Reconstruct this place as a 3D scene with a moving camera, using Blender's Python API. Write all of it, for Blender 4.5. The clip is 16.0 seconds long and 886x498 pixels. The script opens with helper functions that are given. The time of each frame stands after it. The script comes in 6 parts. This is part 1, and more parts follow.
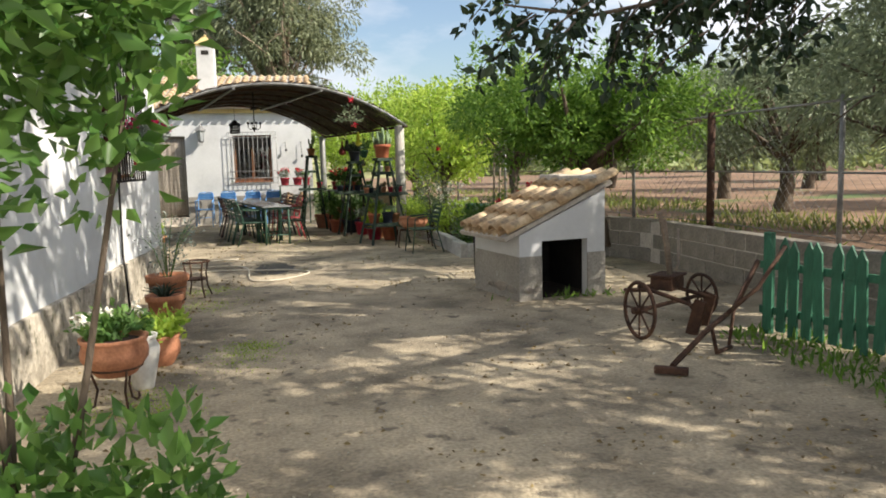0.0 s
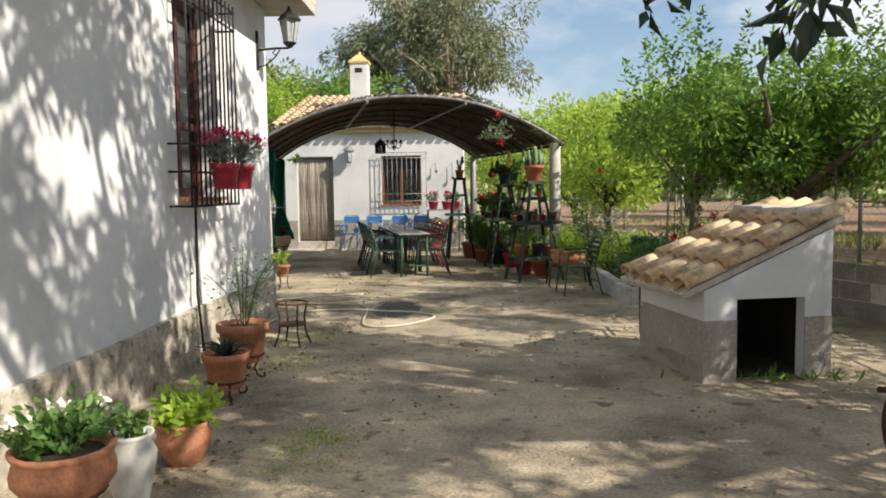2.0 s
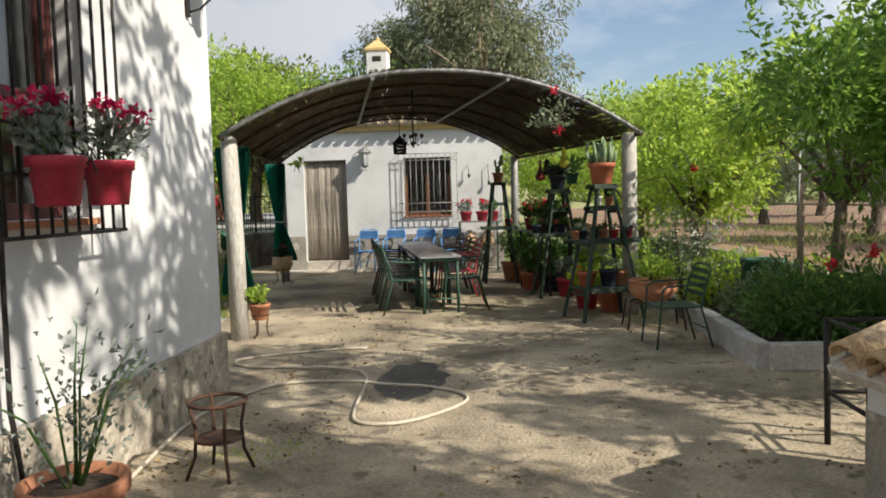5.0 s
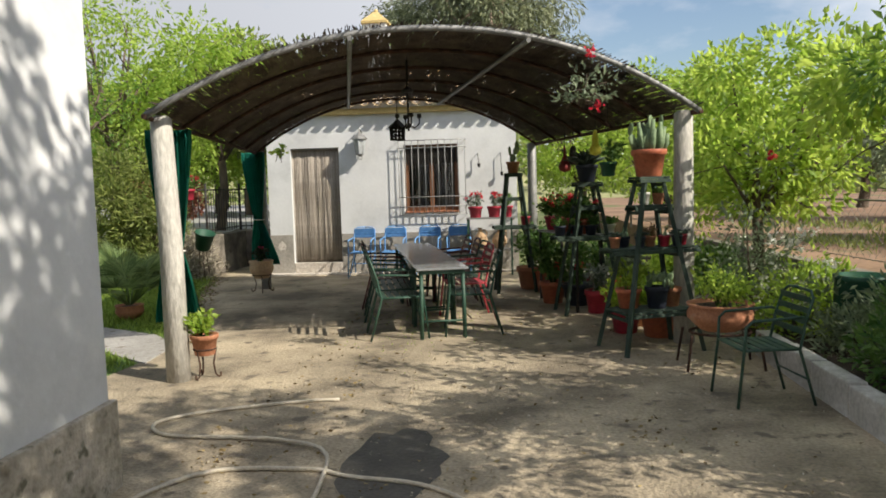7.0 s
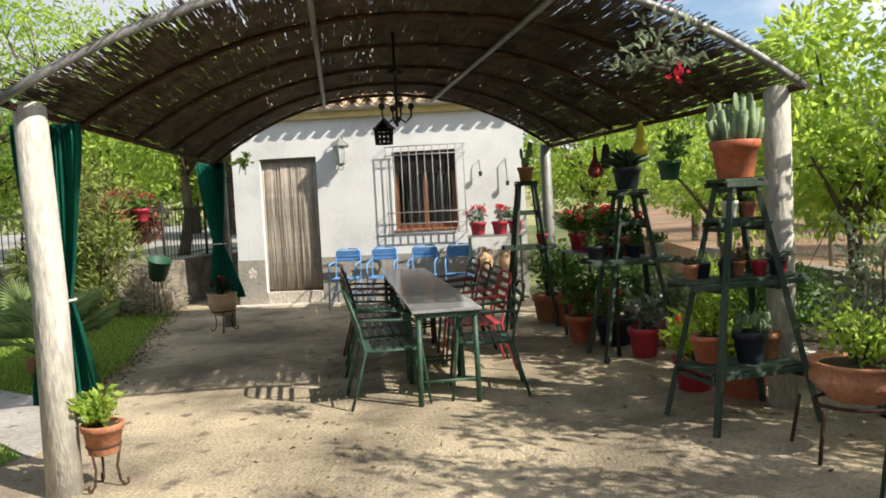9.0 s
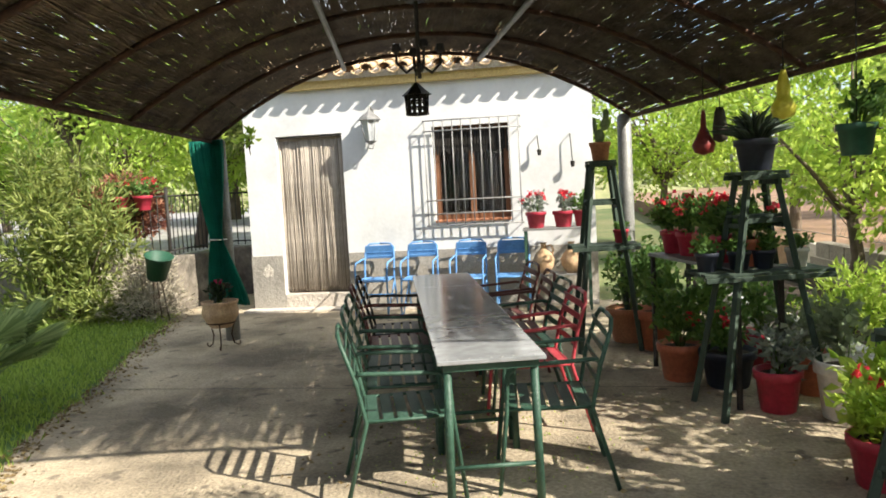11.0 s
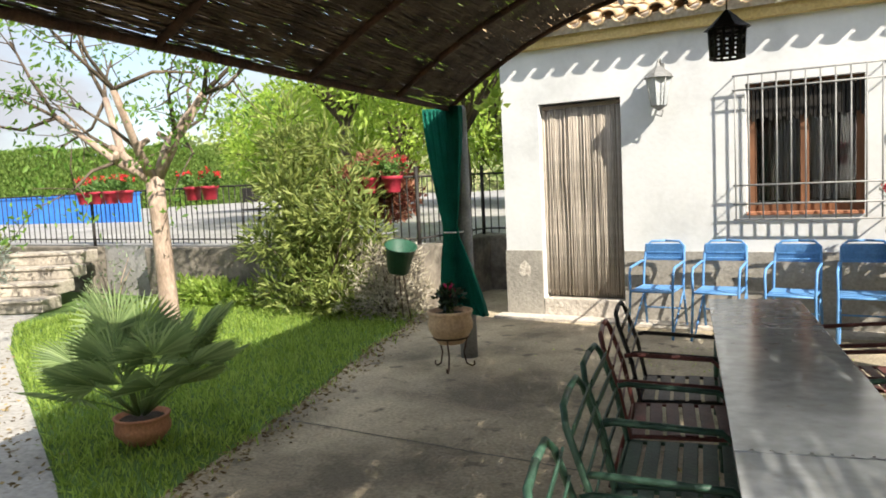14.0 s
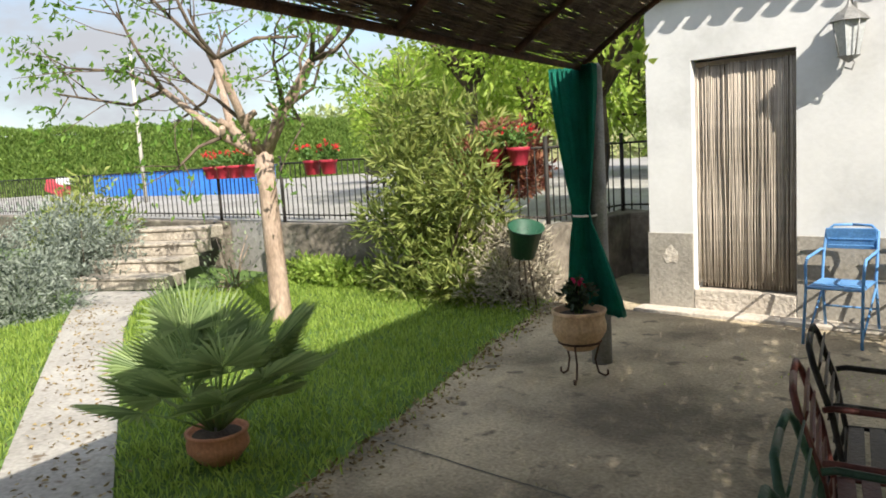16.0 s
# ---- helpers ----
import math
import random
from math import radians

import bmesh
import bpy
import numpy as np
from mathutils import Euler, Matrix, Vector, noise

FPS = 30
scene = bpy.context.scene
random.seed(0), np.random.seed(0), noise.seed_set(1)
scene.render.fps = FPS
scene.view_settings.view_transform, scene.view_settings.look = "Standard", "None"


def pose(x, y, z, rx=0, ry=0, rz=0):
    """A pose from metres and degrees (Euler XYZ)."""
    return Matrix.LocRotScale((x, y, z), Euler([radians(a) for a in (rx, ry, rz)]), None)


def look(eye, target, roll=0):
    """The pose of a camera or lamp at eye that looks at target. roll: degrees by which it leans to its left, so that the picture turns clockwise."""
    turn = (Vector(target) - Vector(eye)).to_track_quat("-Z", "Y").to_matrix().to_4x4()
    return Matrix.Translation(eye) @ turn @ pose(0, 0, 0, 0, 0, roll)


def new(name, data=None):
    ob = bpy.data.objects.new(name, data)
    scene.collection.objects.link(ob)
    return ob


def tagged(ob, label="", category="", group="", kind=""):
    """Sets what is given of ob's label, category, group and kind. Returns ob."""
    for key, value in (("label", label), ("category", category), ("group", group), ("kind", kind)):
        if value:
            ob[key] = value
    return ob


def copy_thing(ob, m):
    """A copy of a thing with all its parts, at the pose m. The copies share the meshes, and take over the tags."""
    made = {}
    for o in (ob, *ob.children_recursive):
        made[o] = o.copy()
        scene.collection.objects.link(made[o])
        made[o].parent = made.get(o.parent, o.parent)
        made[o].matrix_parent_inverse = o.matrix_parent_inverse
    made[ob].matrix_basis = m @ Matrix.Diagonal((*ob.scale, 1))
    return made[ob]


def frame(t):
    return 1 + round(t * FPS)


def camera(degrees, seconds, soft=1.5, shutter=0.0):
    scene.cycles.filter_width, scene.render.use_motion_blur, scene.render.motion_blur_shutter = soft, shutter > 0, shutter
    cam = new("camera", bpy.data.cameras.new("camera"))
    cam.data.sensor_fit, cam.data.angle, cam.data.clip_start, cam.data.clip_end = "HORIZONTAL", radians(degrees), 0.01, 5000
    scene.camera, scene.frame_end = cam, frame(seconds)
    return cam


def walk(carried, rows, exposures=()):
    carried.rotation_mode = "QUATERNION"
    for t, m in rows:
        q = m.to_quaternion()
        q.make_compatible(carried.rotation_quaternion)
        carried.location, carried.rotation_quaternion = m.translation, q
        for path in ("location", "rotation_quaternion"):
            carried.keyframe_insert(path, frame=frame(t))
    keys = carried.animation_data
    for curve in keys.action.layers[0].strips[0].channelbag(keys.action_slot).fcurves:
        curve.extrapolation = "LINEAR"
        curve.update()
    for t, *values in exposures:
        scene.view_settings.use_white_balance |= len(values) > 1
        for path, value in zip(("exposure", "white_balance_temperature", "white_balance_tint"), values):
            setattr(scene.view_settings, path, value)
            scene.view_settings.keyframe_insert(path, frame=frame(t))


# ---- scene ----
cam = camera(60.9, 16.0, 1.8)
PATH = [
    (0, (2.377, 0.161, 1.423), (2.74, 2.115, 1.199), -1.4),
    (0.5, (2.509, 0.624, 1.393), (2.737, 2.599, 1.175), -0.9),
    (1, (2.655, 1.035, 1.38), (2.756, 3.021, 1.17), -0.7),
    (1.5, (2.799, 1.529, 1.424), (2.799, 3.521, 1.242), -0.6),
    (2, (2.839, 2.032, 1.429), (2.768, 4.025, 1.274), -0.7),
    (2.5, (2.872, 2.508, 1.399), (2.762, 4.501, 1.266), -0.8),
    (3, (2.839, 3.034, 1.416), (2.706, 5.026, 1.297), -1.2),
    (3.5, (2.747, 3.519, 1.476), (2.604, 5.51, 1.36), -1.4),
    (4, (2.713, 4.031, 1.448), (2.568, 6.023, 1.332), -1.4),
    (6.5, (2.727, 6.609, 1.488), (2.535, 8.592, 1.318), -1.8),
    (7, (2.66, 7.049, 1.523), (2.467, 9.033, 1.359), -1.7),
    (7.5, (2.555, 7.554, 1.547), (2.375, 9.541, 1.399), -1.9),
    (8, (2.537, 8.088, 1.543), (2.371, 10.076, 1.406), -2.2),
    (8.5, (2.45, 8.548, 1.524), (2.292, 10.537, 1.392), -2.6),
    (9, (2.381, 9.001, 1.517), (2.213, 10.989, 1.388), -2.9),
    (11.5, (2.251, 11.434, 1.548), (1.88, 13.391, 1.369), -3.1),
    (12, (2.204, 11.821, 1.523), (1.763, 13.763, 1.336), -3.3),
    (12.5, (2.115, 12.084, 1.539), (1.561, 13.996, 1.344), -3.5),
    (13, (2.017, 12.405, 1.51), (1.301, 14.263, 1.324), -3.5),
    (13.5, (1.971, 12.683, 1.539), (1.09, 14.468, 1.345), -3.1),
    (14, (1.885, 12.977, 1.545), (0.857, 14.682, 1.362), -2.8),
    (14.5, (1.743, 13.193, 1.56), (0.591, 14.816, 1.366), -2.7),
    (15, (1.643, 13.383, 1.582), (0.396, 14.934, 1.382), -2.8),
    (15.5, (1.545, 13.553, 1.59), (0.238, 15.05, 1.366), -3.1),
    (16, (1.467, 13.813, 1.589), (0.148, 15.295, 1.341), -3.5),
]
EXPOSURES = [(0, 0.6), (3, 0.36), (6.5, 0.32), (7.5, 0.34), (9, 0.66), (11.5, 1.16), (13, 1.18), (14, 1.0), (16, 0.82)]
walk(cam, [(t, look(eye, target, roll)) for t, eye, target, roll in PATH], EXPOSURES)

# ---- world and sun ----
SUN = Vector((2.5, -1.2, 2.15)).normalized()
sun_data = bpy.data.lights.new("sun", "SUN")
sun_data.energy, sun_data.angle, sun_data.color = 5.2, radians(0.5), (1.0, 0.92, 0.80)
sun = new("sun", sun_data)
sun.matrix_world = look(tuple(SUN * 30), (0, 0, 0))
world = bpy.data.worlds.new("sky")
scene.world = world
world.use_nodes = True
wn, wl = world.node_tree.nodes, world.node_tree.links
sky = wn.new("ShaderNodeTexSky")
sky.sky_type, sky.sun_disc = "NISHITA", False
sky.sun_elevation = math.asin(SUN.z)
sky.sun_rotation = math.atan2(SUN.x, SUN.y)
sky.dust_density = 1.5
coord = wn.new("ShaderNodeTexCoord")
stretch = wn.new("ShaderNodeMapping")
stretch.inputs["Scale"].default_value = (1.0, 1.0, 2.4)
stretch.inputs["Location"].default_value = (0.35, 0.1, 0.2)
cloud = wn.new("ShaderNodeTexNoise")
cloud.inputs["Scale"].default_value, cloud.inputs["Detail"].default_value, cloud.inputs["Roughness"].default_value = 2.3, 9, 0.55
cover = wn.new("ShaderNodeValToRGB")
cover.color_ramp.elements[0].position, cover.color_ramp.elements[1].position = 0.41, 0.58
blend = wn.new("ShaderNodeMix")
blend.data_type = "RGBA"
# clouds are brighter towards the sun's side
side, glow = wn.new("ShaderNodeSeparateXYZ"), wn.new("ShaderNodeMapRange")
glow.inputs["From Min"].default_value, glow.inputs["From Max"].default_value = -0.9, 0.4
glow.inputs["To Min"].default_value, glow.inputs["To Max"].default_value = 0.5, 1.0
tone = wn.new("ShaderNodeMix")
tone.data_type = "RGBA"
tone.inputs["A"].default_value, tone.inputs["B"].default_value = (0, 0, 0, 1), (6.2, 6.4, 6.9, 1)
wl.new(coord.outputs["Generated"], side.inputs["Vector"])
wl.new(side.outputs["X"], glow.inputs["Value"])
wl.new(glow.outputs["Result"], tone.inputs["Factor"])
wl.new(tone.outputs["Result"], blend.inputs["B"])
wl.new(coord.outputs["Generated"], stretch.inputs["Vector"])
wl.new(stretch.outputs["Vector"], cloud.inputs["Vector"])
wl.new(cloud.outputs["Fac"], cover.inputs["Fac"])
wl.new(cover.outputs["Color"], blend.inputs["Factor"])
wl.new(sky.outputs["Color"], blend.inputs["A"])
wl.new(blend.outputs["Result"], wn["Background"].inputs["Color"])
wn["Background"].inputs["Strength"].default_value = 0.115


# ---- materials ----
def surf(name, cols, scale=4.0, rough=0.8, bump=0.3, fine=60.0, metal=0.0, spots=None, stretch=(1, 1, 1), vary=0.0, spec=0.4, low=0.35, high=0.65, grainy=0.45):
    """A procedural surface: two or three colours mixed by large and fine noise, with relief."""
    m = bpy.data.materials.new(name)
    m.use_nodes = True
    n, l = m.node_tree.nodes, m.node_tree.links
    p = n["Principled BSDF"]
    p.inputs["Roughness"].default_value, p.inputs["Metallic"].default_value = rough, metal
    p.inputs["Specular IOR Level"].default_value = spec
    tc, mp = n.new("ShaderNodeTexCoord"), n.new("ShaderNodeMapping")
    mp.inputs["Scale"].default_value = stretch
    l.new(tc.outputs["Object"], mp.inputs["Vector"])
    big, small = n.new("ShaderNodeTexNoise"), n.new("ShaderNodeTexNoise")
    big.inputs["Scale"].default_value, big.inputs["Detail"].default_value, big.inputs["Roughness"].default_value = scale, 8, 0.62
    small.inputs["Scale"].default_value, small.inputs["Detail"].default_value = fine, 4
    for t in (big, small):
        l.new(mp.outputs["Vector"], t.inputs["Vector"])
    ramp = n.new("ShaderNodeValToRGB")
    e = ramp.color_ramp.elements
    e[0].position, e[1].position = low, high
    e[0].color, e[1].color = (*cols[0], 1), (*cols[-1], 1)
    if len(cols) > 2:
        e.new((low + high) / 2).color = (*cols[1], 1)
    l.new(big.outputs["Fac"], ramp.inputs["Fac"])
    grain = n.new("ShaderNodeMix")
    grain.data_type, grain.blend_type = "RGBA", "OVERLAY"
    grain.inputs["Factor"].default_value = grainy
    l.new(ramp.outputs["Color"], grain.inputs["A"])
    l.new(small.outputs["Fac"], grain.inputs["B"])
    out = grain.outputs["Result"]
    if spots:
        colour, size, at = spots
        blot = n.new("ShaderNodeTexNoise")
        blot.inputs["Scale"].default_value, blot.inputs["Detail"].default_value = size, 7
        l.new(mp.outputs["Vector"], blot.inputs["Vector"])
        cut = n.new("ShaderNodeValToRGB")
        cut.color_ramp.elements[0].position, cut.color_ramp.elements[1].position = at, at + 0.08
        l.new(blot.outputs["Fac"], cut.inputs["Fac"])
        mix = n.new("ShaderNodeMix")
        mix.data_type = "RGBA"
        mix.inputs["B"].default_value = (*colour, 1)
        l.new(cut.outputs["Color"], mix.inputs["Factor"])
        l.new(out, mix.inputs["A"])
        out = mix.outputs["Result"]
    if vary:
        info, hsv, rng = n.new("ShaderNodeObjectInfo"), n.new("ShaderNodeHueSaturation"), n.new("ShaderNodeMapRange")
        rng.inputs["To Min"].default_value, rng.inputs["To Max"].default_value = 1 - vary, 1 + vary
        l.new(info.outputs["Random"], rng.inputs["Value"])
        l.new(rng.outputs["Result"], hsv.inputs["Value"])
        l.new(out, hsv.inputs["Color"])
        out = hsv.outputs["Color"]
    l.new(out, p.inputs["Base Color"])
    if bump:
        add, bp = n.new("ShaderNodeMath"), n.new("ShaderNodeBump")
        add.operation = "ADD"
        l.new(big.outputs["Fac"], add.inputs[0])
        l.new(small.outputs["Fac"], add.inputs[1])
        bp.inputs["Strength"].default_value, bp.inputs["Distance"].default_value = bump, 0.02
        l.new(add.outputs["Value"], bp.inputs["Height"])
        l.new(bp.outputs["Normal"], p.inputs["Normal"])
    return m


def thin_cloth(m, share):
    """Lets part of the light pass through a cloth material."""
    n, l = m.node_tree.nodes, m.node_tree.links
    p, out = n["Principled BSDF"], n["Material Output"]
    tr, mix = n.new("ShaderNodeBsdfTranslucent"), n.new("ShaderNodeMixShader")
    l.new(p.inputs["Base Color"].links[0].from_socket, tr.inputs["Color"])
    mix.inputs["Fac"].default_value = share
    l.new(p.outputs["BSDF"], mix.inputs[1])
    l.new(tr.outputs["BSDF"], mix.inputs[2])
    l.new(mix.outputs["Shader"], out.inputs["Surface"])
    return m


def leafy(name, dark, light, glow=0.35, rough=0.5):
    """Leaves: colour varied leaf by leaf, some light passing through."""
    m = bpy.data.materials.new(name)
    m.use_nodes = True
    n, l = m.node_tree.nodes, m.node_tree.links
    p, out = n["Principled BSDF"], n["Material Output"]
    p.inputs["Roughness"].default_value, p.inputs["Specular IOR Level"].default_value = rough, 0.35
    geo, ramp = n.new("ShaderNodeNewGeometry"), n.new("ShaderNodeValToRGB")
    ramp.color_ramp.elements[0].color, ramp.color_ramp.elements[1].color = (*dark, 1), (*light, 1)
    l.new(geo.outputs["Random Per Island"], ramp.inputs["Fac"])
    tr, mix = n.new("ShaderNodeBsdfTranslucent"), n.new("ShaderNodeMixShader")
    bright = n.new("ShaderNodeHueSaturation")
    bright.inputs["Value"].default_value, bright.inputs["Hue"].default_value = 1.7, 0.485
    l.new(ramp.outputs["Color"], bright.inputs["Color"])
    l.new(ramp.outputs["Color"], p.inputs["Base Color"])
    l.new(bright.outputs["Color"], tr.inputs["Color"])
    mix.inputs["Fac"].default_value = glow
    l.new(p.outputs["BSDF"], mix.inputs[1])
    l.new(tr.outputs["BSDF"], mix.inputs[2])
    l.new(mix.outputs["Shader"], out.inputs["Surface"])
    return m


M = {
    "white": surf("white_limewash", [(0.56, 0.565, 0.56), (0.65, 0.655, 0.65), (0.70, 0.705, 0.70)], 1.3, 0.9, 0.1, 22, grainy=0.12),
    "plinth_rough": surf("rough_plinth_render", [(0.24, 0.21, 0.165), (0.42, 0.375, 0.30), (0.54, 0.485, 0.40)], 2.6, 0.95, 1.0, 22, spots=((0.17, 0.16, 0.115), 9, 0.58)),
    "plinth_grey": surf("grey_painted_plinth", [(0.27, 0.25, 0.215), (0.36, 0.335, 0.29)], 2.0, 0.9, 0.3, 40, spots=((0.66, 0.65, 0.62), 3.2, 0.70)),
    "concrete": surf("worn_concrete", [(0.17, 0.142, 0.10), (0.35, 0.292, 0.205), (0.51, 0.425, 0.295)], 1.1, 0.93, 0.8, 42, spots=((0.17, 0.142, 0.105), 5.5, 0.60), grainy=0.6),
    "patch": surf("damp_dark_patch", [(0.07, 0.065, 0.055), (0.12, 0.11, 0.09)], 3, 0.7, 0.4, 40),
    "path": surf("pale_path_cement", [(0.27, 0.255, 0.23), (0.40, 0.385, 0.355)], 1.2, 0.9, 0.4, 30, spots=((0.15, 0.115, 0.08), 7, 0.62)),
    "block": surf("cement_block", [(0.19, 0.17, 0.14), (0.30, 0.27, 0.225)], 3, 0.95, 0.6, 30, vary=0.06),
    "kerb": surf("whitewashed_kerb_block", [(0.42, 0.40, 0.36), (0.62, 0.60, 0.56)], 3, 0.92, 0.5, 30, vary=0.1),
    "stone": surf("dark_stone_wall", [(0.09, 0.08, 0.065), (0.24, 0.21, 0.17)], 2.4, 0.95, 1.0, 14, spots=((0.34, 0.31, 0.25), 1.6, 0.6)),
    "step": surf("stone_step", [(0.26, 0.23, 0.19), (0.46, 0.41, 0.34)], 3, 0.92, 0.6, 24, vary=0.1),
    "soil": surf("field_soil", [(0.17, 0.105, 0.065), (0.30, 0.19, 0.12)], 0.8, 0.97, 0.9, 9, spots=((0.11, 0.15, 0.05), 0.35, 0.60)),
    "earth": surf("potting_earth", [(0.035, 0.025, 0.018), (0.07, 0.05, 0.035)], 12, 0.97, 0.8, 60),
    "ground": surf("meadow_ground", [(0.07, 0.11, 0.03), (0.17, 0.16, 0.07)], 0.3, 0.95, 0.6, 8),
    "hill": surf("dry_hill_grass", [(0.16, 0.19, 0.07), (0.34, 0.32, 0.17)], 0.12, 0.95, 0.6, 2.5),
    "turf": surf("turf_base", [(0.07, 0.13, 0.025), (0.12, 0.20, 0.045)], 1.5, 0.95, 0.8, 30),
    "terracotta": surf("terracotta", [(0.36, 0.15, 0.08), (0.48, 0.22, 0.12)], 5, 0.85, 0.25, 50, spots=((0.52, 0.36, 0.26), 4, 0.64)),
    "clay_pale": surf("pale_clay", [(0.46, 0.30, 0.17), (0.58, 0.40, 0.25)], 5, 0.85, 0.25, 50),
    "red_plastic": surf("faded_red_plastic", [(0.34, 0.024, 0.045), (0.45, 0.04, 0.07)], 3, 0.45, 0.05, 30),
    "brick_plastic": surf("brick_red_plastic", [(0.42, 0.12, 0.065), (0.50, 0.17, 0.09)], 3, 0.5, 0.05, 30),
    "dark_plastic": surf("dark_blue_plastic", [(0.018, 0.022, 0.035), (0.03, 0.036, 0.055)], 3, 0.5, 0.05, 30),
    "white_plastic": surf("dirty_white_plastic", [(0.58, 0.56, 0.51), (0.72, 0.70, 0.66)], 3, 0.5, 0.1, 30, spots=((0.4, 0.36, 0.28), 5, 0.66)),
    "green_plastic": surf("green_plastic", [(0.012, 0.06, 0.034), (0.022, 0.085, 0.048)], 3, 0.5, 0.08, 30),
    "tile": surf("weathered_roof_tile", [(0.40, 0.25, 0.13), (0.58, 0.42, 0.25), (0.66, 0.52, 0.34)], 3.2, 0.92, 0.5, 40, vary=0.2, spots=((0.30, 0.23, 0.16), 7, 0.62)),
    "mortar": surf("mortar", [(0.45, 0.40, 0.34), (0.58, 0.53, 0.46)], 4, 0.95, 0.8, 30),
    "ochre": surf("ochre_paint", [(0.52, 0.38, 0.15), (0.62, 0.47, 0.22)], 3, 0.85, 0.2, 40),
    "iron": surf("black_wrought_iron", [(0.015, 0.014, 0.013), (0.04, 0.035, 0.03)], 9, 0.6, 0.3, 80, metal=0.3),
    "rust": surf("rusted_iron", [(0.04, 0.023, 0.017), (0.115, 0.06, 0.037)], 8, 0.85, 0.6, 60, metal=0.25),
    "grey_iron": surf("grey_painted_iron", [(0.20, 0.20, 0.195), (0.30, 0.30, 0.29)], 6, 0.55, 0.2, 60, metal=0.4),
    "zinc": surf("galvanised_sheet", [(0.34, 0.36, 0.37), (0.46, 0.48, 0.49)], 5, 0.17, 0.02, 14, metal=0.45, spots=((0.34, 0.33, 0.30), 13, 0.68)),
    "green_paint": surf("chipped_green_paint", [(0.022, 0.06, 0.04), (0.045, 0.10, 0.068)], 7, 0.5, 0.2, 60, spots=((0.12, 0.10, 0.075), 11, 0.66)),
    "dark_green_wood": surf("dark_green_wood", [(0.018, 0.035, 0.025), (0.05, 0.075, 0.055)], 6, 0.75, 0.4, 50, stretch=(1, 1, 0.2)),
    "picket": surf("green_picket_paint", [(0.02, 0.10, 0.055), (0.045, 0.17, 0.10)], 5, 0.6, 0.3, 50, stretch=(1, 1, 0.25), vary=0.15),
    "red_paint": surf("faded_red_paint", [(0.35, 0.035, 0.05), (0.48, 0.07, 0.085)], 6, 0.45, 0.15, 60),
    "maroon": surf("dark_maroon_paint", [(0.085, 0.022, 0.02), (0.15, 0.05, 0.04)], 7, 0.5, 0.2, 60),
    "brown_paint": surf("dark_brown_metal", [(0.03, 0.022, 0.016), (0.07, 0.05, 0.035)], 7, 0.5, 0.2, 60),
    "blue_paint": surf("faded_blue_paint", [(0.075, 0.22, 0.48), (0.14, 0.32, 0.60)], 5, 0.5, 0.12, 60, spots=((0.35, 0.45, 0.56), 9, 0.68)),
    "pole": surf("weathered_concrete_post", [(0.36, 0.34, 0.30), (0.52, 0.50, 0.45)], 5, 0.9, 0.4, 40, stretch=(1, 1, 0.3)),
    "reed": surf("dark_heather_thatch", [(0.055, 0.04, 0.028), (0.18, 0.135, 0.095)], 5, 0.9, 0.2, 40, vary=0.0),
    "wood": surf("brown_wood", [(0.13, 0.06, 0.03), (0.24, 0.11, 0.055)], 4, 0.6, 0.3, 50, stretch=(1, 1, 0.15)),
    "old_wood": surf("grey_old_wood", [(0.16, 0.12, 0.09), (0.30, 0.24, 0.18)], 5, 0.85, 0.5, 50, stretch=(0.3, 1, 1)),
    "bark": surf("brown_bark", [(0.07, 0.052, 0.036), (0.17, 0.13, 0.095)], 7, 0.95, 1.0, 40, stretch=(1, 1, 0.3)),
    "pale_bark": surf("pale_pruned_bark", [(0.24, 0.175, 0.13), (0.40, 0.31, 0.245)], 5, 0.9, 0.6, 40, stretch=(1, 1, 0.4), spots=((0.22, 0.16, 0.12), 7, 0.64)),
    "curtain": thin_cloth(surf("green_curtain_cloth", [(0.013, 0.23, 0.16), (0.026, 0.35, 0.245)], 3, 0.7, 0.15, 90), 0.45),
    "strand": surf("string_curtain", [(0.36, 0.31, 0.25), (0.52, 0.46, 0.39)], 3, 0.8, 0.2, 60, stretch=(1, 1, 0.2), vary=0.3),
    # near-black colour standing in for the shade inside rooms and openings
    "dark": surf("interior_shade", [(0.015, 0.013, 0.012), (0.03, 0.027, 0.024)], 3, 0.9, 0.1, 20),
    "hose": surf("beige_hose", [(0.48, 0.43, 0.33), (0.58, 0.52, 0.42)], 8, 0.5, 0.1, 60),
    "cactus": surf("cactus_skin", [(0.12, 0.18, 0.09), (0.22, 0.29, 0.16)], 9, 0.7, 0.3, 40),
    "gourd_red": surf("dried_red_gourd", [(0.15, 0.02, 0.02), (0.25, 0.04, 0.035)], 6, 0.5, 0.1, 40),
    "gourd_dark": surf("dried_dark_gourd", [(0.03, 0.022, 0.02), (0.06, 0.045, 0.04)], 6, 0.6, 0.1, 40),
    "gourd_yellow": surf("yellow_gourd", [(0.55, 0.50, 0.04), (0.68, 0.62, 0.09)], 6, 0.45, 0.1, 40),
    "frost": surf("frosted_lamp_glass", [(0.34, 0.36, 0.37), (0.46, 0.48, 0.48)], 6, 0.3, 0.05, 40),
    "pool": surf("blue_pool_liner", [(0.03, 0.17, 0.62), (0.05, 0.25, 0.75)], 1.5, 0.5, 0.1, 20),
    "paving": surf("pale_terrace_paving", [(0.24, 0.235, 0.22), (0.36, 0.35, 0.335)], 0.8, 0.85, 0.3, 20),
